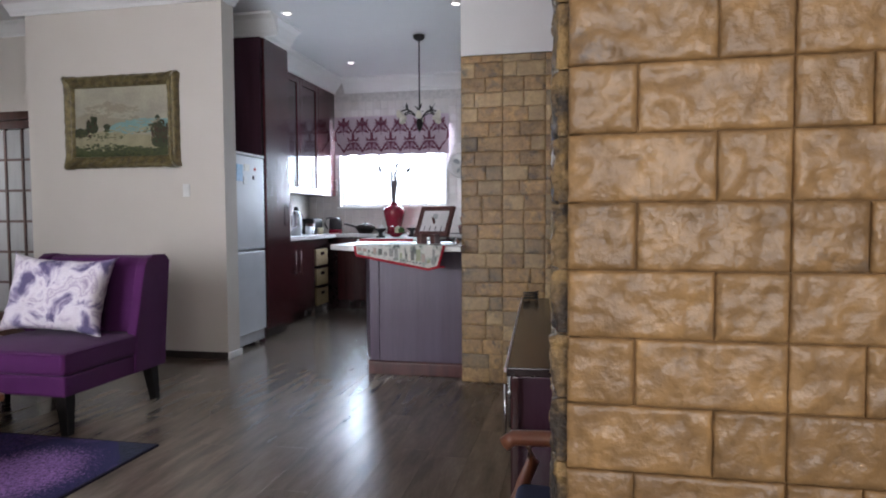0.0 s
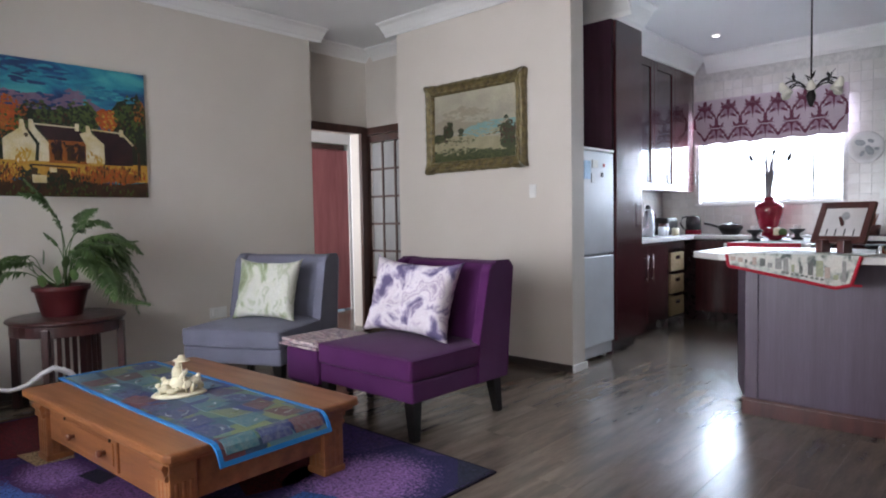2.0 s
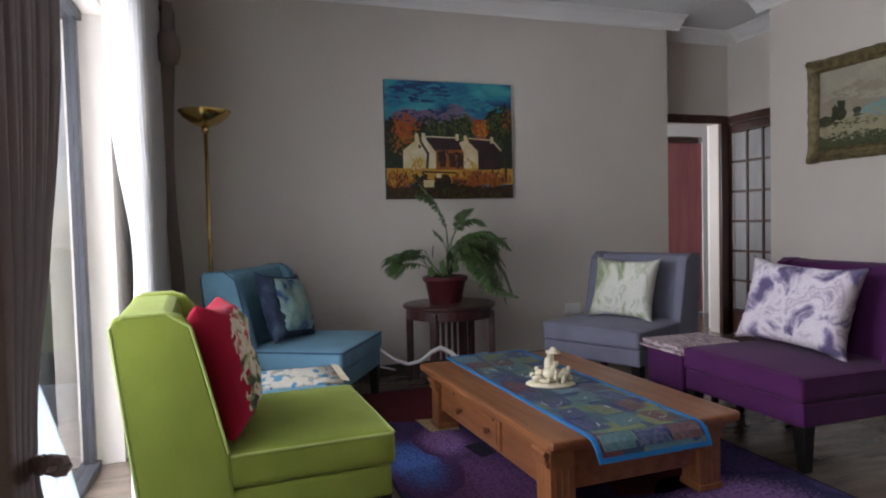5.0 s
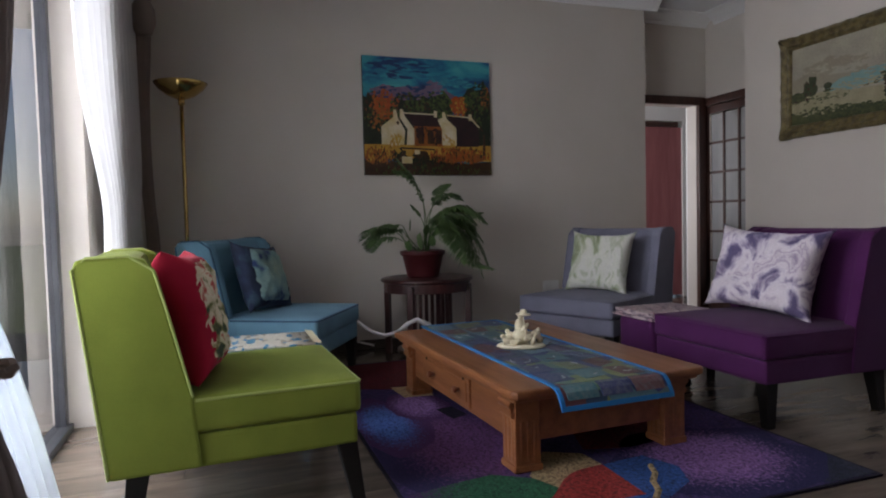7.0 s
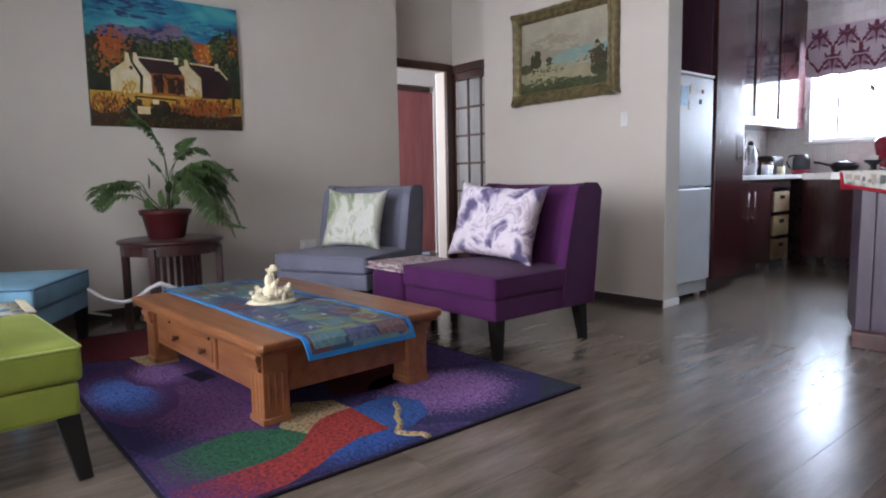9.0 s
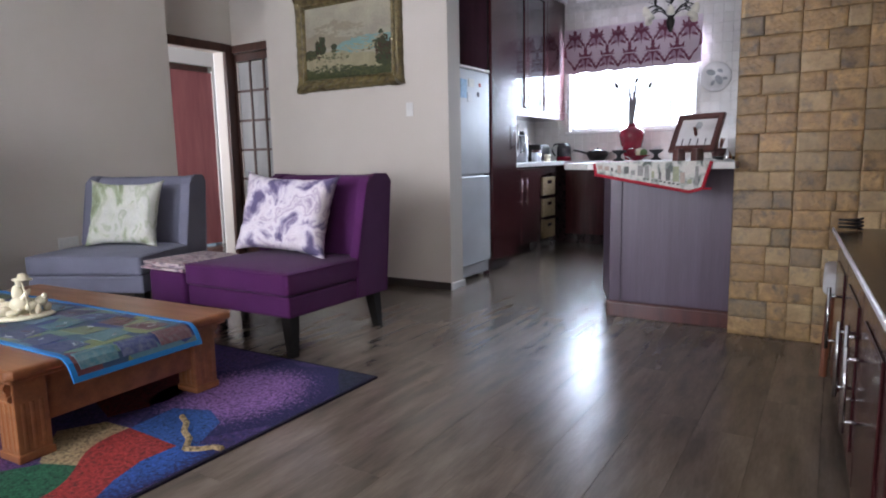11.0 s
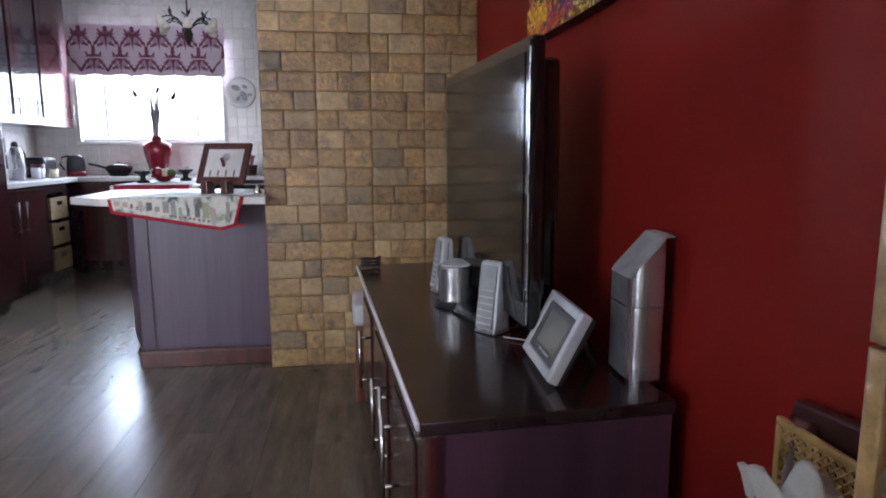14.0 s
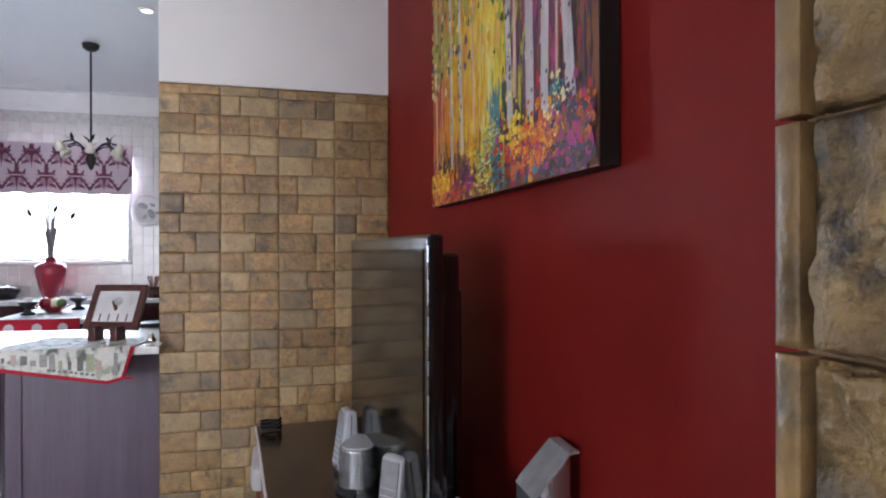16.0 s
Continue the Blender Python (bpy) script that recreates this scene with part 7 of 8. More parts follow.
def strokes(pic, spec, y0, seed):
    """Loose brush marks over a picture: rows of colours, centre, spread, count, mark width and height."""
    rnd = random.Random(seed)
    w, h = pic["size"]
    sets = {}
    for cols, cu, cv, ru, rv, count, mw, mh in spec:
        for _ in range(count):
            a, r = rnd.uniform(0, 6.2832), rnd.random() ** 0.6
            u, v = cu + ru * r * math.cos(a), cv + rv * r * math.sin(a)
            lean = rnd.uniform(-0.5, 0.5)
            bm = sets.setdefault(rnd.choice(cols), bmesh.new())
            y = y0 - 0.0005 * rnd.random()
            vs_ = []
            for i in range(7):
                t = 6.2832 * i / 7
                p, q = mw * math.cos(t) * rnd.uniform(0.6, 1.2), mh * math.sin(t) * rnd.uniform(0.6, 1.2)
                vs_.append(bm.verts.new((min(w / 2, max(-w / 2, (u - 0.5) * w + p + lean * q)), y, min(h / 2, max(-h / 2, (v - 0.5) * h + q)))))
            bm.faces.new(vs_)
    for col, bm in sets.items():
        bmesh.ops.recalc_face_normals(bm, faces=bm.faces)
        tagged(part("brushwork", bm, P[col], pic["ob"]), kind="stuff")


strokes(fh, [
    (("mauve", "mauve", "deep_blue"), 0.30, 0.70, 0.28, 0.06, 90, 0.022, 0.009), (("mauve", "aqua", "mauve"), 0.56, 0.76, 0.09, 0.06, 40, 0.018, 0.008), (("deep_blue", "sky_blue"), 0.28, 0.90, 0.28, 0.08, 60, 0.05, 0.012), (("aqua", "sky_blue"), 0.75, 0.80, 0.2, 0.06, 40, 0.04, 0.010),
    (("orange", "orange", "rust"), 0.16, 0.60, 0.11, 0.13, 110, 0.011, 0.012), (("rust", "moss", "night_green"), 0.10, 0.48, 0.10, 0.12, 80, 0.011, 0.012), (("night_green", "moss", "night_green", "umber"), 0.36, 0.58, 0.16, 0.12, 150, 0.012, 0.014), (("night_green", "moss", "night_green"), 0.58, 0.60, 0.11, 0.13, 110, 0.012, 0.014),
    (("orange", "rust", "gold"), 0.74, 0.60, 0.07, 0.10, 70, 0.010, 0.011), (("night_green", "moss", "night_green", "umber"), 0.90, 0.60, 0.11, 0.22, 170, 0.012, 0.016), (("rust", "umber"), 0.97, 0.68, 0.03, 0.10, 25, 0.009, 0.012), (("night_green", "umber"), 0.03, 0.52, 0.05, 0.18, 60, 0.012, 0.016)], -0.0050, 71)
strokes(fh, [
    (("rust", "umber", "rust", "gold"), 0.12, 0.17, 0.13, 0.07, 150, 0.006, 0.018), (("rust", "umber", "rust", "orange"), 0.74, 0.17, 0.25, 0.07, 260, 0.006, 0.018), (("umber", "night_green"), 0.42, 0.10, 0.22, 0.08, 150, 0.008, 0.018), (("umber", "moss", "umber"), 0.5, 0.03, 0.5, 0.05, 260, 0.007, 0.018), (("umber", "night_green"), 0.27, 0.17, 0.05, 0.05, 40, 0.010, 0.016)], -0.0079, 72)
strokes(fh, [
    (("gold", "whitewash", "gold"), 0.235, 0.30, 0.055, 0.05, 40, 0.007, 0.016), (("gold", "whitewash"), 0.655, 0.30, 0.05, 0.05, 34, 0.007, 0.016), (("thatch", "umber", "thatch"), 0.44, 0.36, 0.05, 0.06, 40, 0.008, 0.016), (("thatch", "umber"), 0.55, 0.33, 0.04, 0.07, 40, 0.007, 0.016), (("umber",), 0.255, 0.445, 0.008, 0.012, 8, 0.006, 0.009)], -0.0094, 73)

# framed coastal picture (faces -y)
OW, OH, F = 1.035, 0.74, 0.094
oil = thing("framed_seascape", "coastal landscape painting in an ornate tarnished gilt frame", "painting", pose(-3.305, 4.772, 1.905, 0, 0, 0))


def frame_side(ln, width, seed):
    """One ornate frame rail along x: a stepped moulding with a lumpy carved edge."""
    bm = bmesh.new()
    n = max(20, int(ln / 0.012))
    prof = [(0.0, 0.034), (0.0, -0.002), (0.014, -0.018), (0.03, -0.024), (0.045, -0.012), (0.062, -0.004), (0.074, -0.010), (0.084, -0.002), (width, 0.012), (width, 0.034)]
    rows = []
    for i in range(n + 1):
        u = i / n
        x = (u - 0.5) * ln
        carve = 0.0035 * math.sin(x * 55) * (0.4 + 0.6 * abs(noise.noise(Vector((x * 6, seed, 0)))))
        end = max(0, abs(u - 0.5) * 2 - 0.76) / 0.24
        row = []
        for v, y in prof:
            vv = v - (0.010 * end + carve if v < 0.035 else 0)
            row.append(bm.verts.new((x * (1 - 2 * v / ln), y - (0.0022 * math.sin(x * 70 + v * 60) + 0.012 * end) * (1 if y < 0.01 else 0), -vv)))
        rows.append(row)
    for a, b in zip(rows, rows[1:]):
        for k in range(len(prof) - 1):
            bm.faces.new((a[k], a[k + 1], b[k + 1], b[k]))
    bmesh.ops.recalc_face_normals(bm, faces=bm.faces)
    return bm


part("frame_rail", frame_side(OW, F, 1), M["gilt"], oil, "carved gilt rail", at=pose(0, 0, OH / 2))
part("frame_rail", frame_side(OW, F, 2), M["gilt"], oil, "carved gilt rail", at=pose(0, 0, -OH / 2, 0, 180, 0))
part("frame_rail", frame_side(OH, F, 3), M["gilt"], oil, "carved gilt rail", at=pose(-OW / 2, 0, 0, 0, -90, 0))
part("frame_rail", frame_side(OH, F, 4), M["gilt"], oil, "carved gilt rail", at=pose(OW / 2, 0, 0, 0, 90, 0))
cw_, chh = OW - 2 * F + 0.01, OH - 2 * F + 0.01
part("canvas", box(-cw_ / 2, cw_ / 2, 0.012, 0.03, -chh / 2, chh / 2), P["beige_sky"], oil)
sea = {"ob": new("painted_scene"), "size": (cw_, chh)}
sea["ob"].parent = oil
sea["ob"].matrix_basis = pose(0, 0.0118, 0)
layer(sea, "painted_hill", [(0, 0.42), (0, 0.58), (0.12, 0.62), (0.25, 0.72), (0.36, 0.80), (0.44, 0.76), (0.55, 0.68), (0.68, 0.60), (0.72, 0.48), (0.4, 0.42)], P["hazy_hill"], 1)
layer(sea, "painted_sea", [(0.30, 0.36), (0.45, 0.48), (0.70, 0.53), (1, 0.52), (1, 0.40), (0.6, 0.34)], P["lagoon"], 2)
layer(sea, "painted_beach", [(0, 0.10), (0, 0.34), (0.2, 0.36), (0.42, 0.38), (0.55, 0.32), (0.8, 0.30), (0.9, 0.22), (1, 0.14), (1, 0.08)], P["beach"], 3)
layer(sea, "painted_shore", [(0, 0.0), (1, 0.0), (1, 0.12), (0.8, 0.10), (0.5, 0.16), (0.25, 0.12), (0, 0.16)], P["marsh"], 4)
for cu, cv, ru, rv, col in ((0.06, 0.36, 0.10, 0.06, "bush"), (0.19, 0.42, 0.07, 0.08, "bush"), (0.21, 0.54, 0.035, 0.09, "bush"), (0.35, 0.43, 0.035, 0.04, "bush"), (0.36, 0.37, 0.05, 0.018, "marsh"), (0.10, 0.31, 0.10, 0.02, "umber"), (0.85, 0.40, 0.07, 0.07, "bush"), (0.89, 0.52, 0.025, 0.06, "bush"), (0.93, 0.34, 0.08, 0.09, "bush"), (0.68, 0.34, 0.02, 0.02, "bush"), (0.92, 0.20, 0.10, 0.09, "bush"), (0.76, 0.35, 0.05, 0.018, "bush"), (0.3, 0.28, 0.05, 0.02, "marsh")):
    layer(sea, "painted_bush", clip01(fuzzy(cu, cv, ru, rv, cu * 17)), P[col], 5)

strokes(sea, [
    (("hazy_hill", "hazy_hill", "beige_sky"), 0.40, 0.66, 0.30, 0.09, 150, 0.026, 0.010), (("beige_sky",), 0.62, 0.58, 0.22, 0.05, 70, 0.020, 0.008), (("beach", "lagoon", "beach"), 0.62, 0.38, 0.26, 0.06, 110, 0.018, 0.005), (("lagoon", "hazy_hill"), 0.75, 0.49, 0.22, 0.04, 60, 0.020, 0.005)], -0.0050, 81)
strokes(sea, [
    (("bush", "umber", "bush"), 0.18, 0.44, 0.06, 0.10, 60, 0.008, 0.011), (("bush", "marsh"), 0.06, 0.34, 0.09, 0.06, 50, 0.010, 0.008), (("bush", "umber"), 0.92, 0.34, 0.10, 0.16, 130, 0.010, 0.011), (("bush",), 0.35, 0.42, 0.03, 0.05, 20, 0.006, 0.008), (("marsh", "bush", "beach"), 0.30, 0.14, 0.30, 0.05, 120, 0.014, 0.007), (("marsh", "bush"), 0.6, 0.07, 0.42, 0.07, 190, 0.014, 0.008), (("beach", "marsh"), 0.3, 0.28, 0.26, 0.05, 70, 0.014, 0.005)], -0.0058, 82)

# birch wood canvas on the red wall (faces -x)
BG = {k: paint("glow_" + k, a, b, 7, (3, 3, 0.5)) for k, a, b in (("orange", (0.72, 0.20, 0.02), (0.62, 0.32, 0.03)), ("yellow", (0.80, 0.60, 0.05), (0.72, 0.42, 0.03)), ("pale", (0.80, 0.74, 0.28), (0.74, 0.62, 0.12)), ("olive", (0.34, 0.32, 0.05), (0.50, 0.42, 0.06)), ("violet", (0.26, 0.12, 0.10), (0.12, 0.07, 0.09)), ("dusk", (0.16, 0.06, 0.05), (0.32, 0.11, 0.04)), ("trunk", (0.74, 0.70, 0.70), (0.50, 0.44, 0.46)), ("rose", (0.74, 0.50, 0.44), (0.62, 0.36, 0.30)))}
bw = picture("birch_painting", "vivid painting of birch trunks and a flowery forest path", pose(0.612, 2.768, 2.055, 0, 0, -90), 1.17, 1.06, 0.04, BG["yellow"], M["black"])
for pts, col in (([(0, 0), (1, 0), (1, 0.16), (0.6, 0.15), (0.3, 0.16), (0, 0.15)], "dusk"), ([(0, 0.13), (0.26, 0.15), (0.24, 0.30), (0.14, 0.40), (0, 0.36)], "orange"), ([(0, 0.36), (0.14, 0.40), (0.34, 0.50), (0.4, 1), (0, 1)], "olive"),
                 ([(0.42, 0.17), (0.56, 0.17), (0.58, 0.5), (0.56, 1), (0.44, 1), (0.43, 0.5)], "pale"), ([(0.62, 0.14), (1, 0.14), (1, 1), (0.66, 1), (0.64, 0.5)], "violet"), ([(0.93, 0), (1, 0), (1, 0.6), (0.95, 0.5)], "dusk")):
    layer(bw, "painted_glow", pts, BG[col], 2)
BIRCH = {**P, **{k: paint("vivid_" + k, a, b, s) for k, a, b, s in (("orange", (0.78, 0.20, 0.012), (0.66, 0.12, 0.01), 22), ("amber", (0.86, 0.42, 0.015), (0.80, 0.30, 0.012), 14), ("lemon", (0.92, 0.74, 0.06), (0.88, 0.62, 0.04), 14), ("gold", (0.78, 0.46, 0.03), (0.66, 0.34, 0.02), 14),
                                                            ("cream", (0.90, 0.82, 0.46), (0.84, 0.74, 0.30), 20), ("lime", (0.58, 0.56, 0.05), (0.42, 0.44, 0.04), 20), ("scarlet", (0.66, 0.035, 0.02), (0.52, 0.02, 0.03), 30), ("magenta", (0.52, 0.04, 0.22), (0.38, 0.03, 0.18), 30), ("plum", (0.10, 0.025, 0.085), (0.16, 0.045, 0.11), 10), ("slate", (0.045, 0.035, 0.075), (0.07, 0.05, 0.10), 14))}}
random.seed(31)
groups = {}


def mark(col, pts, y):
    """One brush mark: an outline in picture metres, y behind or before the others."""
    w, h = bw["size"]
    bm = groups.setdefault(col, bmesh.new())
    bm.faces.new([bm.verts.new((min(w / 2, max(-w / 2, p - w / 2)), y - 0.0004 * random.random(), min(h / 2, max(-h / 2, q - h / 2)))) for p, q in pts])


def dab(col, u, v, r, a, y=-0.0062, flat=0.8):
    w, h = bw["size"]
    mark(col, [(u * w + r * (1 + 0.5 * random.random()) * math.cos(t) * (1.0 if i % 2 else 0.6), v * h + r * math.sin(t) * flat) for i, t in enumerate([a + 1.05 * i for i in range(6)])], y)


def streak(col, u, v, hw, hh, y, lean=0.0):
    w, h = bw["size"]
    x, z = u * w, v * h
    mark(col, [(x - hw, z - 0.2 * hh), (x - lean * hh, z - hh), (x + hw, z + 0.1 * hh), (x + lean * hh, z + hh)], y)


# soft upright strokes of the lit wood, each colour in its own band and blending into the next
BANDS = ((("orange", "scarlet", "orange", "rust"), 0.05, 0.07, 0.26, 0.10, 150), (("orange", "gold", "amber"), 0.17, 0.07, 0.27, 0.12, 170), (("amber", "gold", "lemon", "orange"), 0.29, 0.08, 0.30, 0.16, 200), (("lemon", "amber", "gold"), 0.40, 0.08, 0.32, 0.18, 200),
         (("cream", "lemon", "lemon"), 0.50, 0.05, 0.34, 0.18, 150), (("lemon", "lime", "amber"), 0.58, 0.05, 0.34, 0.18, 150), (("lime", "plum", "slate", "rust"), 0.66, 0.05, 0.34, 0.20, 120), (("plum", "slate", "plum", "rust", "magenta"), 0.77, 0.08, 0.34, 0.22, 260), (("slate", "plum", "umber", "rust", "plum"), 0.92, 0.08, 0.30, 0.26, 280), (("plum", "scarlet", "rust"), 0.84, 0.08, 0.24, 0.10, 70))
for cols, cu, su, cv, sv, count in BANDS:
    for _ in range(count):
        streak(random.choice(cols), random.gauss(cu, su * 0.6), random.gauss(cv, sv * 0.7) if random.random() < 0.75 else random.uniform(0.4, 1.0), random.uniform(0.004, 0.009), random.uniform(0.03, 0.085), -0.0022, random.uniform(-0.06, 0.06))
for cols, cu, su, cv, sv, count in ((("slate", "plum", "umber"), 0.14, 0.12, 0.125, 0.025, 90), (("slate", "plum", "umber"), 0.75, 0.2, 0.14, 0.025, 130), (("turq", "aqua", "lagoon"), 0.54, 0.03, 0.21, 0.03, 50), (("turq", "slate", "moss"), 0.60, 0.02, 0.20, 0.03, 30)):
    for _ in range(count):
        streak(random.choice(cols), random.gauss(cu, su * 0.6), random.gauss(cv, sv), random.uniform(0.004, 0.008), random.uniform(0.012, 0.03), -0.0030, random.uniform(-0.3, 0.3))
# the path, narrowing upwards, in flat strokes of yellow and blue-green
for _ in range(420):
    v = 0.175 * random.random() ** 0.8
    mid, half = 0.455 + 0.45 * v, 0.135 * (1 - v / 0.20) + 0.018
    s = random.uniform(-1, 1)
    col = random.choice(("lime", "lemon", "lime", "cream", "gold")) if s < 0.35 else random.choice(("turq", "lagoon", "slate", "lime", "aqua"))
    if v > 0.06 and random.random() < 0.35:
        col = random.choice(("lagoon", "turq", "cream", "aqua"))
    dab(col, mid + half * s, v, random.uniform(0.007, 0.017), random.uniform(-0.3, 0.3), -0.0048, 0.35)
# trunks: pale uprights with broken dark bark
for u, wd, v0, lean, col in ((0.045, 0.008, 0.09, -0.01, "rose"), (0.105, 0.007, 0.12, -0.01, "rose"), (0.205, 0.020, 0.10, -0.04, "trunk"), (0.295, 0.020, 0.13, -0.05, "trunk"), (0.395, 0.010, 0.17, -0.03, "rose"), (0.635, 0.026, 0.14, -0.05, "trunk"), (0.660, 0.014, 0.20, -0.01, "rose"), (0.738, 0.036, 0.13, -0.02, "trunk"), (0.803, 0.032, 0.10, 0.01, "trunk"), (0.855, 0.008, 0.18, 0.0, "rose"), (0.912, 0.034, 0.11, -0.09, "trunk")):
    layer(bw, "painted_trunk", [(u - wd / 2, v0), (u + wd / 2, v0), (u + wd * 0.45 + lean, 1.0), (u - wd * 0.45 + lean, 1.0)], BG[col], 4)
    if col == "trunk":
        for _ in range(46):
            v = random.uniform(v0, 1.0)
            side = random.choice((-0.42, 0.42, random.uniform(-0.4, 0.4)))
            dab(random.choice(("slate", "birch", "plum", "slate", "cream")), u + lean * (v - v0) / (1 - v0) + wd * side, v, random.uniform(0.003, 0.008), random.random(), -0.0056, 1.3)
# flowers and leaf dabs
for cols, cu, su, cv, sv, count, r in ((("gold", "lemon", "orange", "amber"), 0.10, 0.08, 0.055, 0.035, 210, 0.010), (("orange", "scarlet", "plum", "magenta"), 0.16, 0.12, 0.025, 0.025, 170, 0.010), (("gold", "lemon", "amber"), 0.40, 0.04, 0.12, 0.03, 70, 0.009), (("plum", "magenta", "slate"), 0.35, 0.05, 0.06, 0.03, 80, 0.009),
                                       (("orange", "scarlet", "orange", "amber"), 0.78, 0.09, 0.075, 0.035, 260, 0.012), (("magenta", "scarlet", "plum"), 0.74, 0.10, 0.06, 0.04, 170, 0.011), (("lemon", "gold"), 0.68, 0.06, 0.11, 0.03, 90, 0.009), (("magenta", "plum", "slate", "rust"), 0.90, 0.06, 0.07, 0.05, 190, 0.012),
                                       (("turq", "cream", "aqua"), 0.86, 0.02, 0.16, 0.025, 34, 0.009), (("cream", "scarlet"), 0.83, 0.06, 0.13, 0.02, 34, 0.007), (("turq", "aqua"), 0.74, 0.10, 0.03, 0.015, 20, 0.009), (("plum", "slate", "umber"), 0.88, 0.08, 0.02, 0.02, 120, 0.013), (("scarlet", "orange"), 0.96, 0.02, 0.10, 0.03, 26, 0.009)):
    for _ in range(count):
        dab(random.choice(cols), random.gauss(cu, su * 0.7), abs(random.gauss(cv, sv * 0.8)), random.uniform(0.6, 1.3) * r, random.random() * 6, -0.0066, random.uniform(0.7, 1.3))
for _ in range(430):
    u, v = 0.62 * random.random() ** 1.2, random.uniform(0.34, 1.0)
    if v > 0.34 + 0.30 * u or random.random() < 0.15:
        dab(random.choice(("lime", "lemon", "gold", "moss", "cream", "lime", "slate")), u, v, random.uniform(0.006, 0.014), random.random() * 6, -0.0066, 1.2)
for col, bm in groups.items():
    bmesh.ops.recalc_face_normals(bm, faces=bm.faces)
    tagged(part("brushwork", bm, BIRCH[col], bw["ob"]), kind="stuff")


# ---------------------------------------------------------------- stone cladding and floor planks
def block(w, h, d, seed, rough, nx, nz, edge=0.0035):
    """A split stone block: smooth margin, bulging broken face. Lies in x and z, its face towards -y."""
    bm = bmesh.new()
    g = []

    def spread(k, n, ln):
        e = edge / ln
        return 0.0 if k == 0 else 1.0 if k == n else e + (1 - 2 * e) * (k - 1) / (n - 2)
    for i in range(nx + 1):
        row = []
        for j in range(nz + 1):
            u, v = spread(i, nx, w), spread(j, nz, h)
            rim = 0.0 if i in (0, nx) or j in (0, nz) else 1.0
            f_ = 30 if nx > 10 else 17
            q = Vector((u * w * f_ + seed * 3.1, v * h * f_ * 1.1, seed))
            bulge = rim * rough * (0.45 + 0.75 * noise.noise(q) + 0.40 * noise.noise(q * 2.3) + (0.28 * (1 - 2 * abs(noise.noise(q * 4.1))) if nx > 10 else 0.0))
            row.append(bm.verts.new(((u - 0.5) * w, -d - max(0.0, bulge), (v - 0.5) * h)))
        g.append(row)
    for i in range(nx):
        for j in range(nz):
            bm.faces.new((g[i][j], g[i + 1][j], g[i + 1][j + 1], g[i][j + 1]))
    ring = [g[i][0] for i in range(nx + 1)] + [g[nx][j] for j in range(1, nz + 1)] + [g[i][nz] for i in range(nx - 1, -1, -1)] + [g[0][j] for j in range(nz - 1, 0, -1)]
    back = [bm.verts.new((v.co.x * 1.0, 0, v.co.z)) for v in (g[0][0], g[nx][0], g[nx][nz], g[0][nz])]
    sides = (ring[:nx + 1], ring[nx:nx + nz + 1], ring[nx + nz:2 * nx + nz + 1], ring[2 * nx + nz:] + [ring[0]])
    for k, s in enumerate(sides):
        bm.faces.new([*s[::-1], back[k], back[(k + 1) % 4]])
    bmesh.ops.recalc_face_normals(bm, faces=bm.faces)
    return bm


def block_meshes(prefix, w, h, d, count, rough, nx, nz, material):
    out = []
    for k in range(count):
        me = bpy.data.meshes.new(prefix)
        bm = block(w, h, d, k + w * 10, rough, nx, nz)
        for f in bm.faces:
            f.smooth = len(f.verts) == 4 and f.normal.y < -0.4
        bm.to_mesh(me)
        bm.free()
        me.materials.append(material)
        out.append(me)
    return out


random.seed(44)
ROW = 0.0973
sizes = {}
for w in (0.105, 0.155, 0.21):
    sizes[w] = block_meshes("stone_block", w - 0.001, ROW - 0.001, 0.014, 5, 0.0036, 10, 7, M["stone"]) + block_meshes("stone_block", w - 0.0016, ROW - 0.001, 0.014, 2, 0.0036, 10, 7, M["stone_pale"]) + block_meshes("stone_block", w - 0.0016, ROW - 0.001, 0.014, 1, 0.004, 10, 7, M["stone_dark"])
z = 0.0
PANEL = (0.655 + 0.467) / 4
for r in range(23):
    h = ROW if r < 22 else 2.186 - 22 * ROW
    for c in range(4):
        x = -0.467 + PANEL * c
        split = random.choice(((0.105, 0.155), (0.155, 0.105), (0.105, 0.21), (0.21, 0.105), (0.155, 0.155)))
        for w in split:
            w_real = w / sum(split) * PANEL
            ob = new("stone_block", random.choice(sizes[w]))
            ob.parent = stone_wall
            ob.matrix_basis = pose(x + w_real / 2, 4.505 - random.uniform(-0.001, 0.003), z + h / 2, 0, 0, random.uniform(-0.5, 0.5)) @ Matrix.Diagonal((w_real / w, 1, h / ROW, 1))
            x += w_real
    z += h

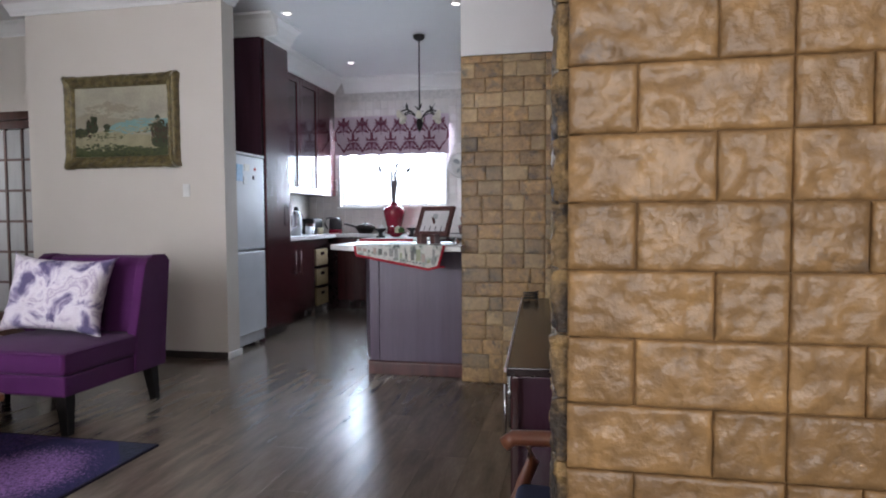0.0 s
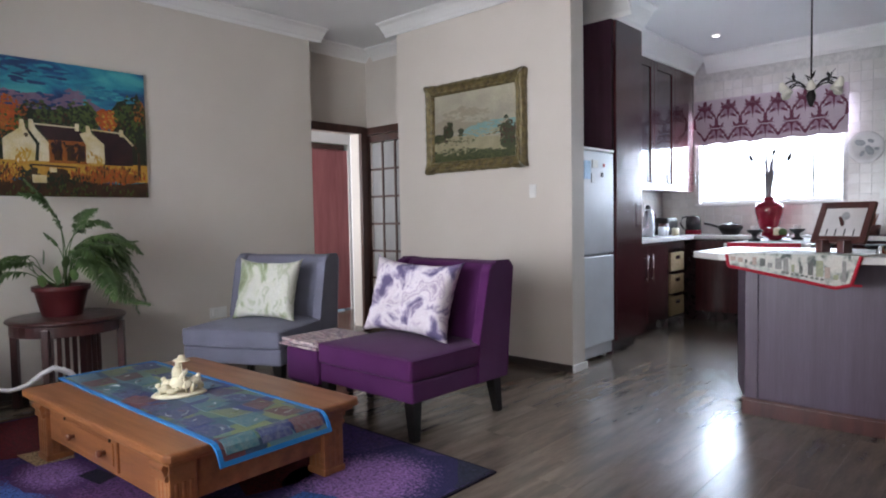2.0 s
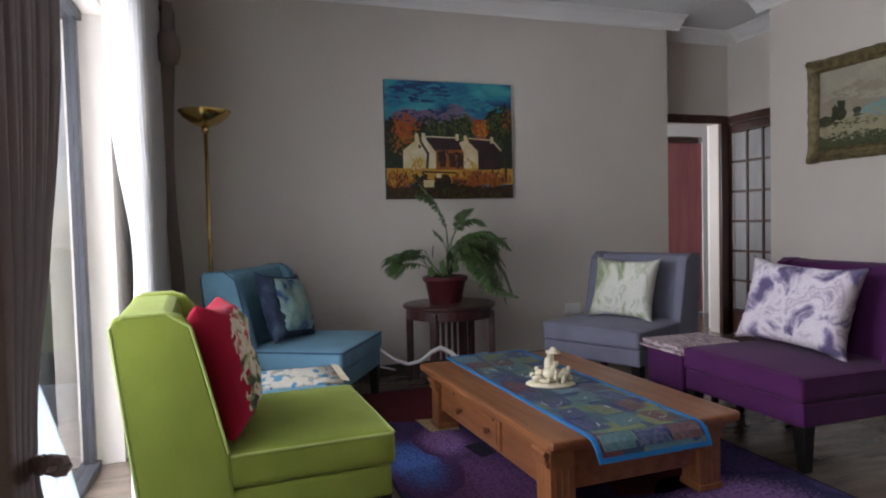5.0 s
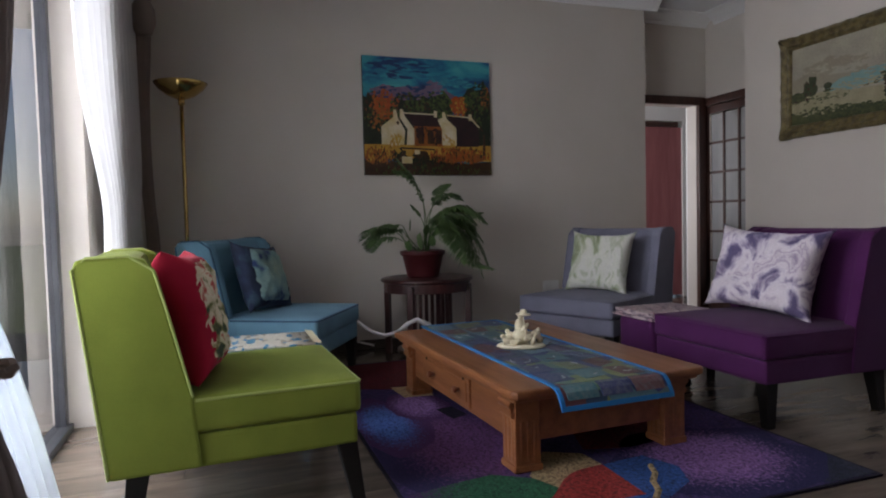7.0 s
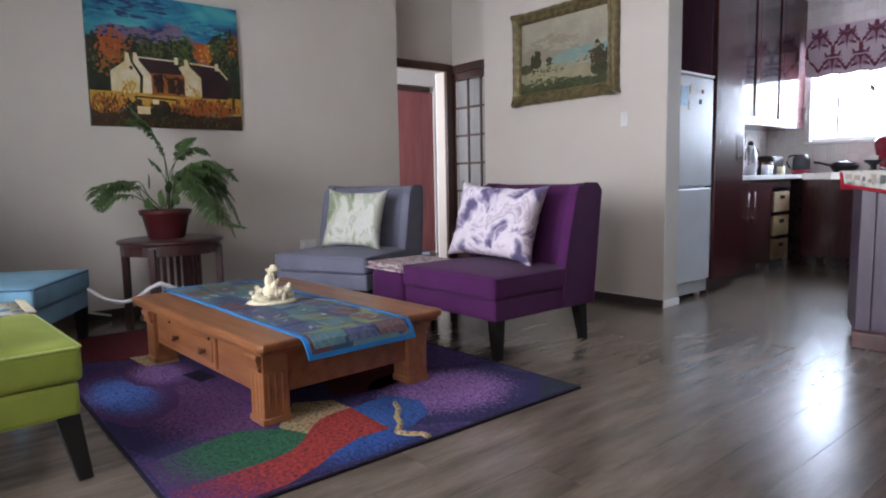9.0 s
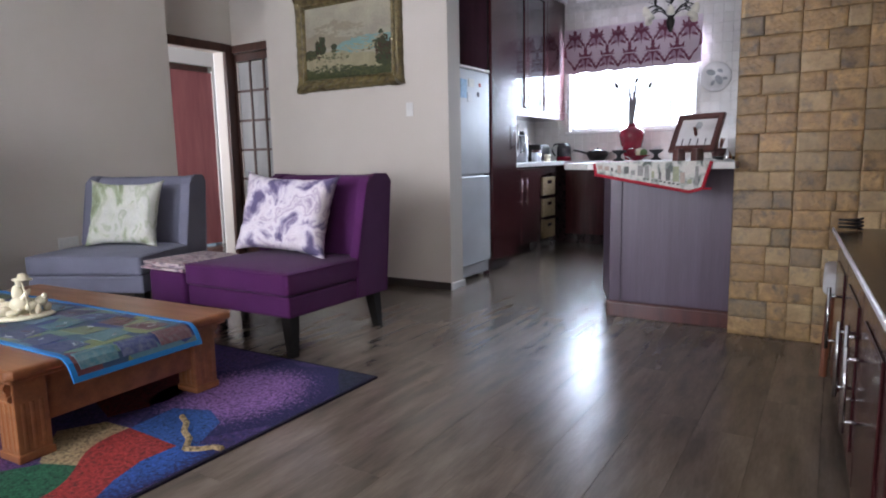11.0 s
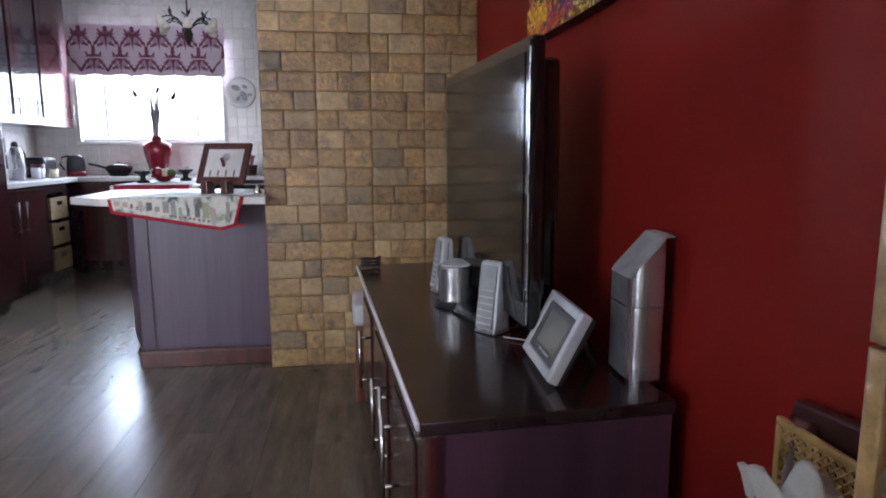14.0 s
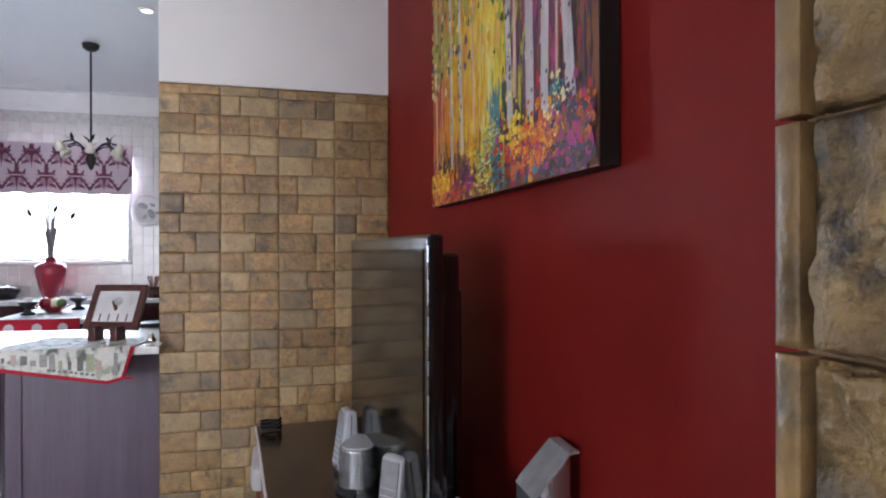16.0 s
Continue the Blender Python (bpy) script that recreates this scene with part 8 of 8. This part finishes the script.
BIG = 0.0965
big = {w: block_meshes("stone_block", w - 0.0016, BIG - 0.0016, 0.02, 6, 0.0058, 14 if w < 0.1 else 28, 14, M["stone_big"]) for w in (0.095, 0.2)}
side = block_meshes("stone_block", 0.158, BIG - 0.003, 0.02, 6, 0.0095, 20, 14, M["stone_rough"])
edge = block_meshes("stone_edge", 0.013, BIG - 0.003, 0.018, 3, 0.002, 3, 4, M["stone"])
for r in range(31):
    zz = -0.016 + BIG * (r + 0.5)
    x = 0.281
    ws = (0.095, 0.2) * 4 if r % 2 else (0.2, 0.095) * 4
    for w in ws:
        ob = new("stone_block", random.choice(big[w]))
        ob.parent = pillar
        ob.matrix_basis = pose(x + w / 2, 1.222, zz)
        x += w
    ob = new("stone_block", random.choice(side))
    ob.parent = pillar
    ob.matrix_basis = pose(0.283, 1.303, zz, 0, 0, -87)
    ob = new("stone_block", random.choice(edge))
    ob.parent = pillar
    ob.matrix_basis = pose(0.273, 1.3915, zz, 0, 0, -90)

plank_me = bpy.data.meshes.new("plank")
bm = box(-0.0962, 0.0962, -0.6465, 0.6465, -0.010, 0.0, 0.0006, 1)
bm.to_mesh(plank_me)
bm.free()
plank_me.materials.append(M["plank"])
random.seed(9)
rows = []
for i in range(43):
    x = -5.60 + 0.193 * (i + 0.5)
    y = -2.4 - random.uniform(0, 1.29)
    while y < 8.2:
        rows.append((x, y + 0.647))
        y += 1.294
keep = [(x, y) for x, y in rows if -3.6 < x < 0.9 and -0.2 < y < 8.2][:300]
for x, y in keep:
    ob = new("plank", plank_me)
    ob.parent = floor
    ob.matrix_basis = pose(x, y, -0.0005)
rest = [p for p in rows if p not in keep]
bm = bmesh.new()
for x, y in rest:
    y0, y1 = max(-2.3, y - 0.645), min(8.2, y + 0.645)
    if y1 - y0 > 0.02:
        vs_ = [bm.verts.new(c) for c in ((x - 0.0955, y0, -0.0005), (x + 0.0955, y0, -0.0005), (x + 0.0955, y1, -0.0005), (x - 0.0955, y1, -0.0005))]
        bm.faces.new(vs_)
tagged(part("far_flooring", bm, M["plank"], floor), kind="stuff")
structure("floor_far_room", box(-6.9, -5.62, 3.0, 7.2, -0.011, -0.001), M["plank"], "floor of the room beyond the doorway", "floor")

# glazed wall tiles of the kitchen
north = bpy.data.objects["wall_kitchen_north"]
west = bpy.data.objects["wall_kitchen_west"]
TILE = 0.10
tile_me = bpy.data.meshes.new("tile")
bm = box(-TILE / 2 + 0.0017, TILE / 2 - 0.0017, -0.006, 0.0, -TILE / 2 + 0.0017, TILE / 2 - 0.0017, 0.0012, 1)
bm.to_mesh(tile_me)
bm.free()
tile_me.materials.append(M["tile"])
for i in range(28):
    for j in range(18):
        x, z = -3.14 + TILE * i, 0.972 + TILE * j
        if -2.76 - TILE / 2 < x < -1.33 + TILE / 2 and 1.265 - TILE / 2 < z < 2.36:
            continue
        if x < -2.84 and z > 1.4 or z > 2.66:
            continue
        ob = new("tile", tile_me)
        ob.parent = north
        ob.matrix_basis = pose(x, 8.2, z, random.uniform(-0.25, 0.25), 0, random.uniform(-0.25, 0.25))
for i in range(21):
    for j in range(4):
        ob = new("tile", tile_me)
        ob.parent = west
        ob.matrix_basis = pose(-3.2, 6.11 + TILE * i, 0.972 + TILE * j, 0, random.uniform(-0.25, 0.25), 90)
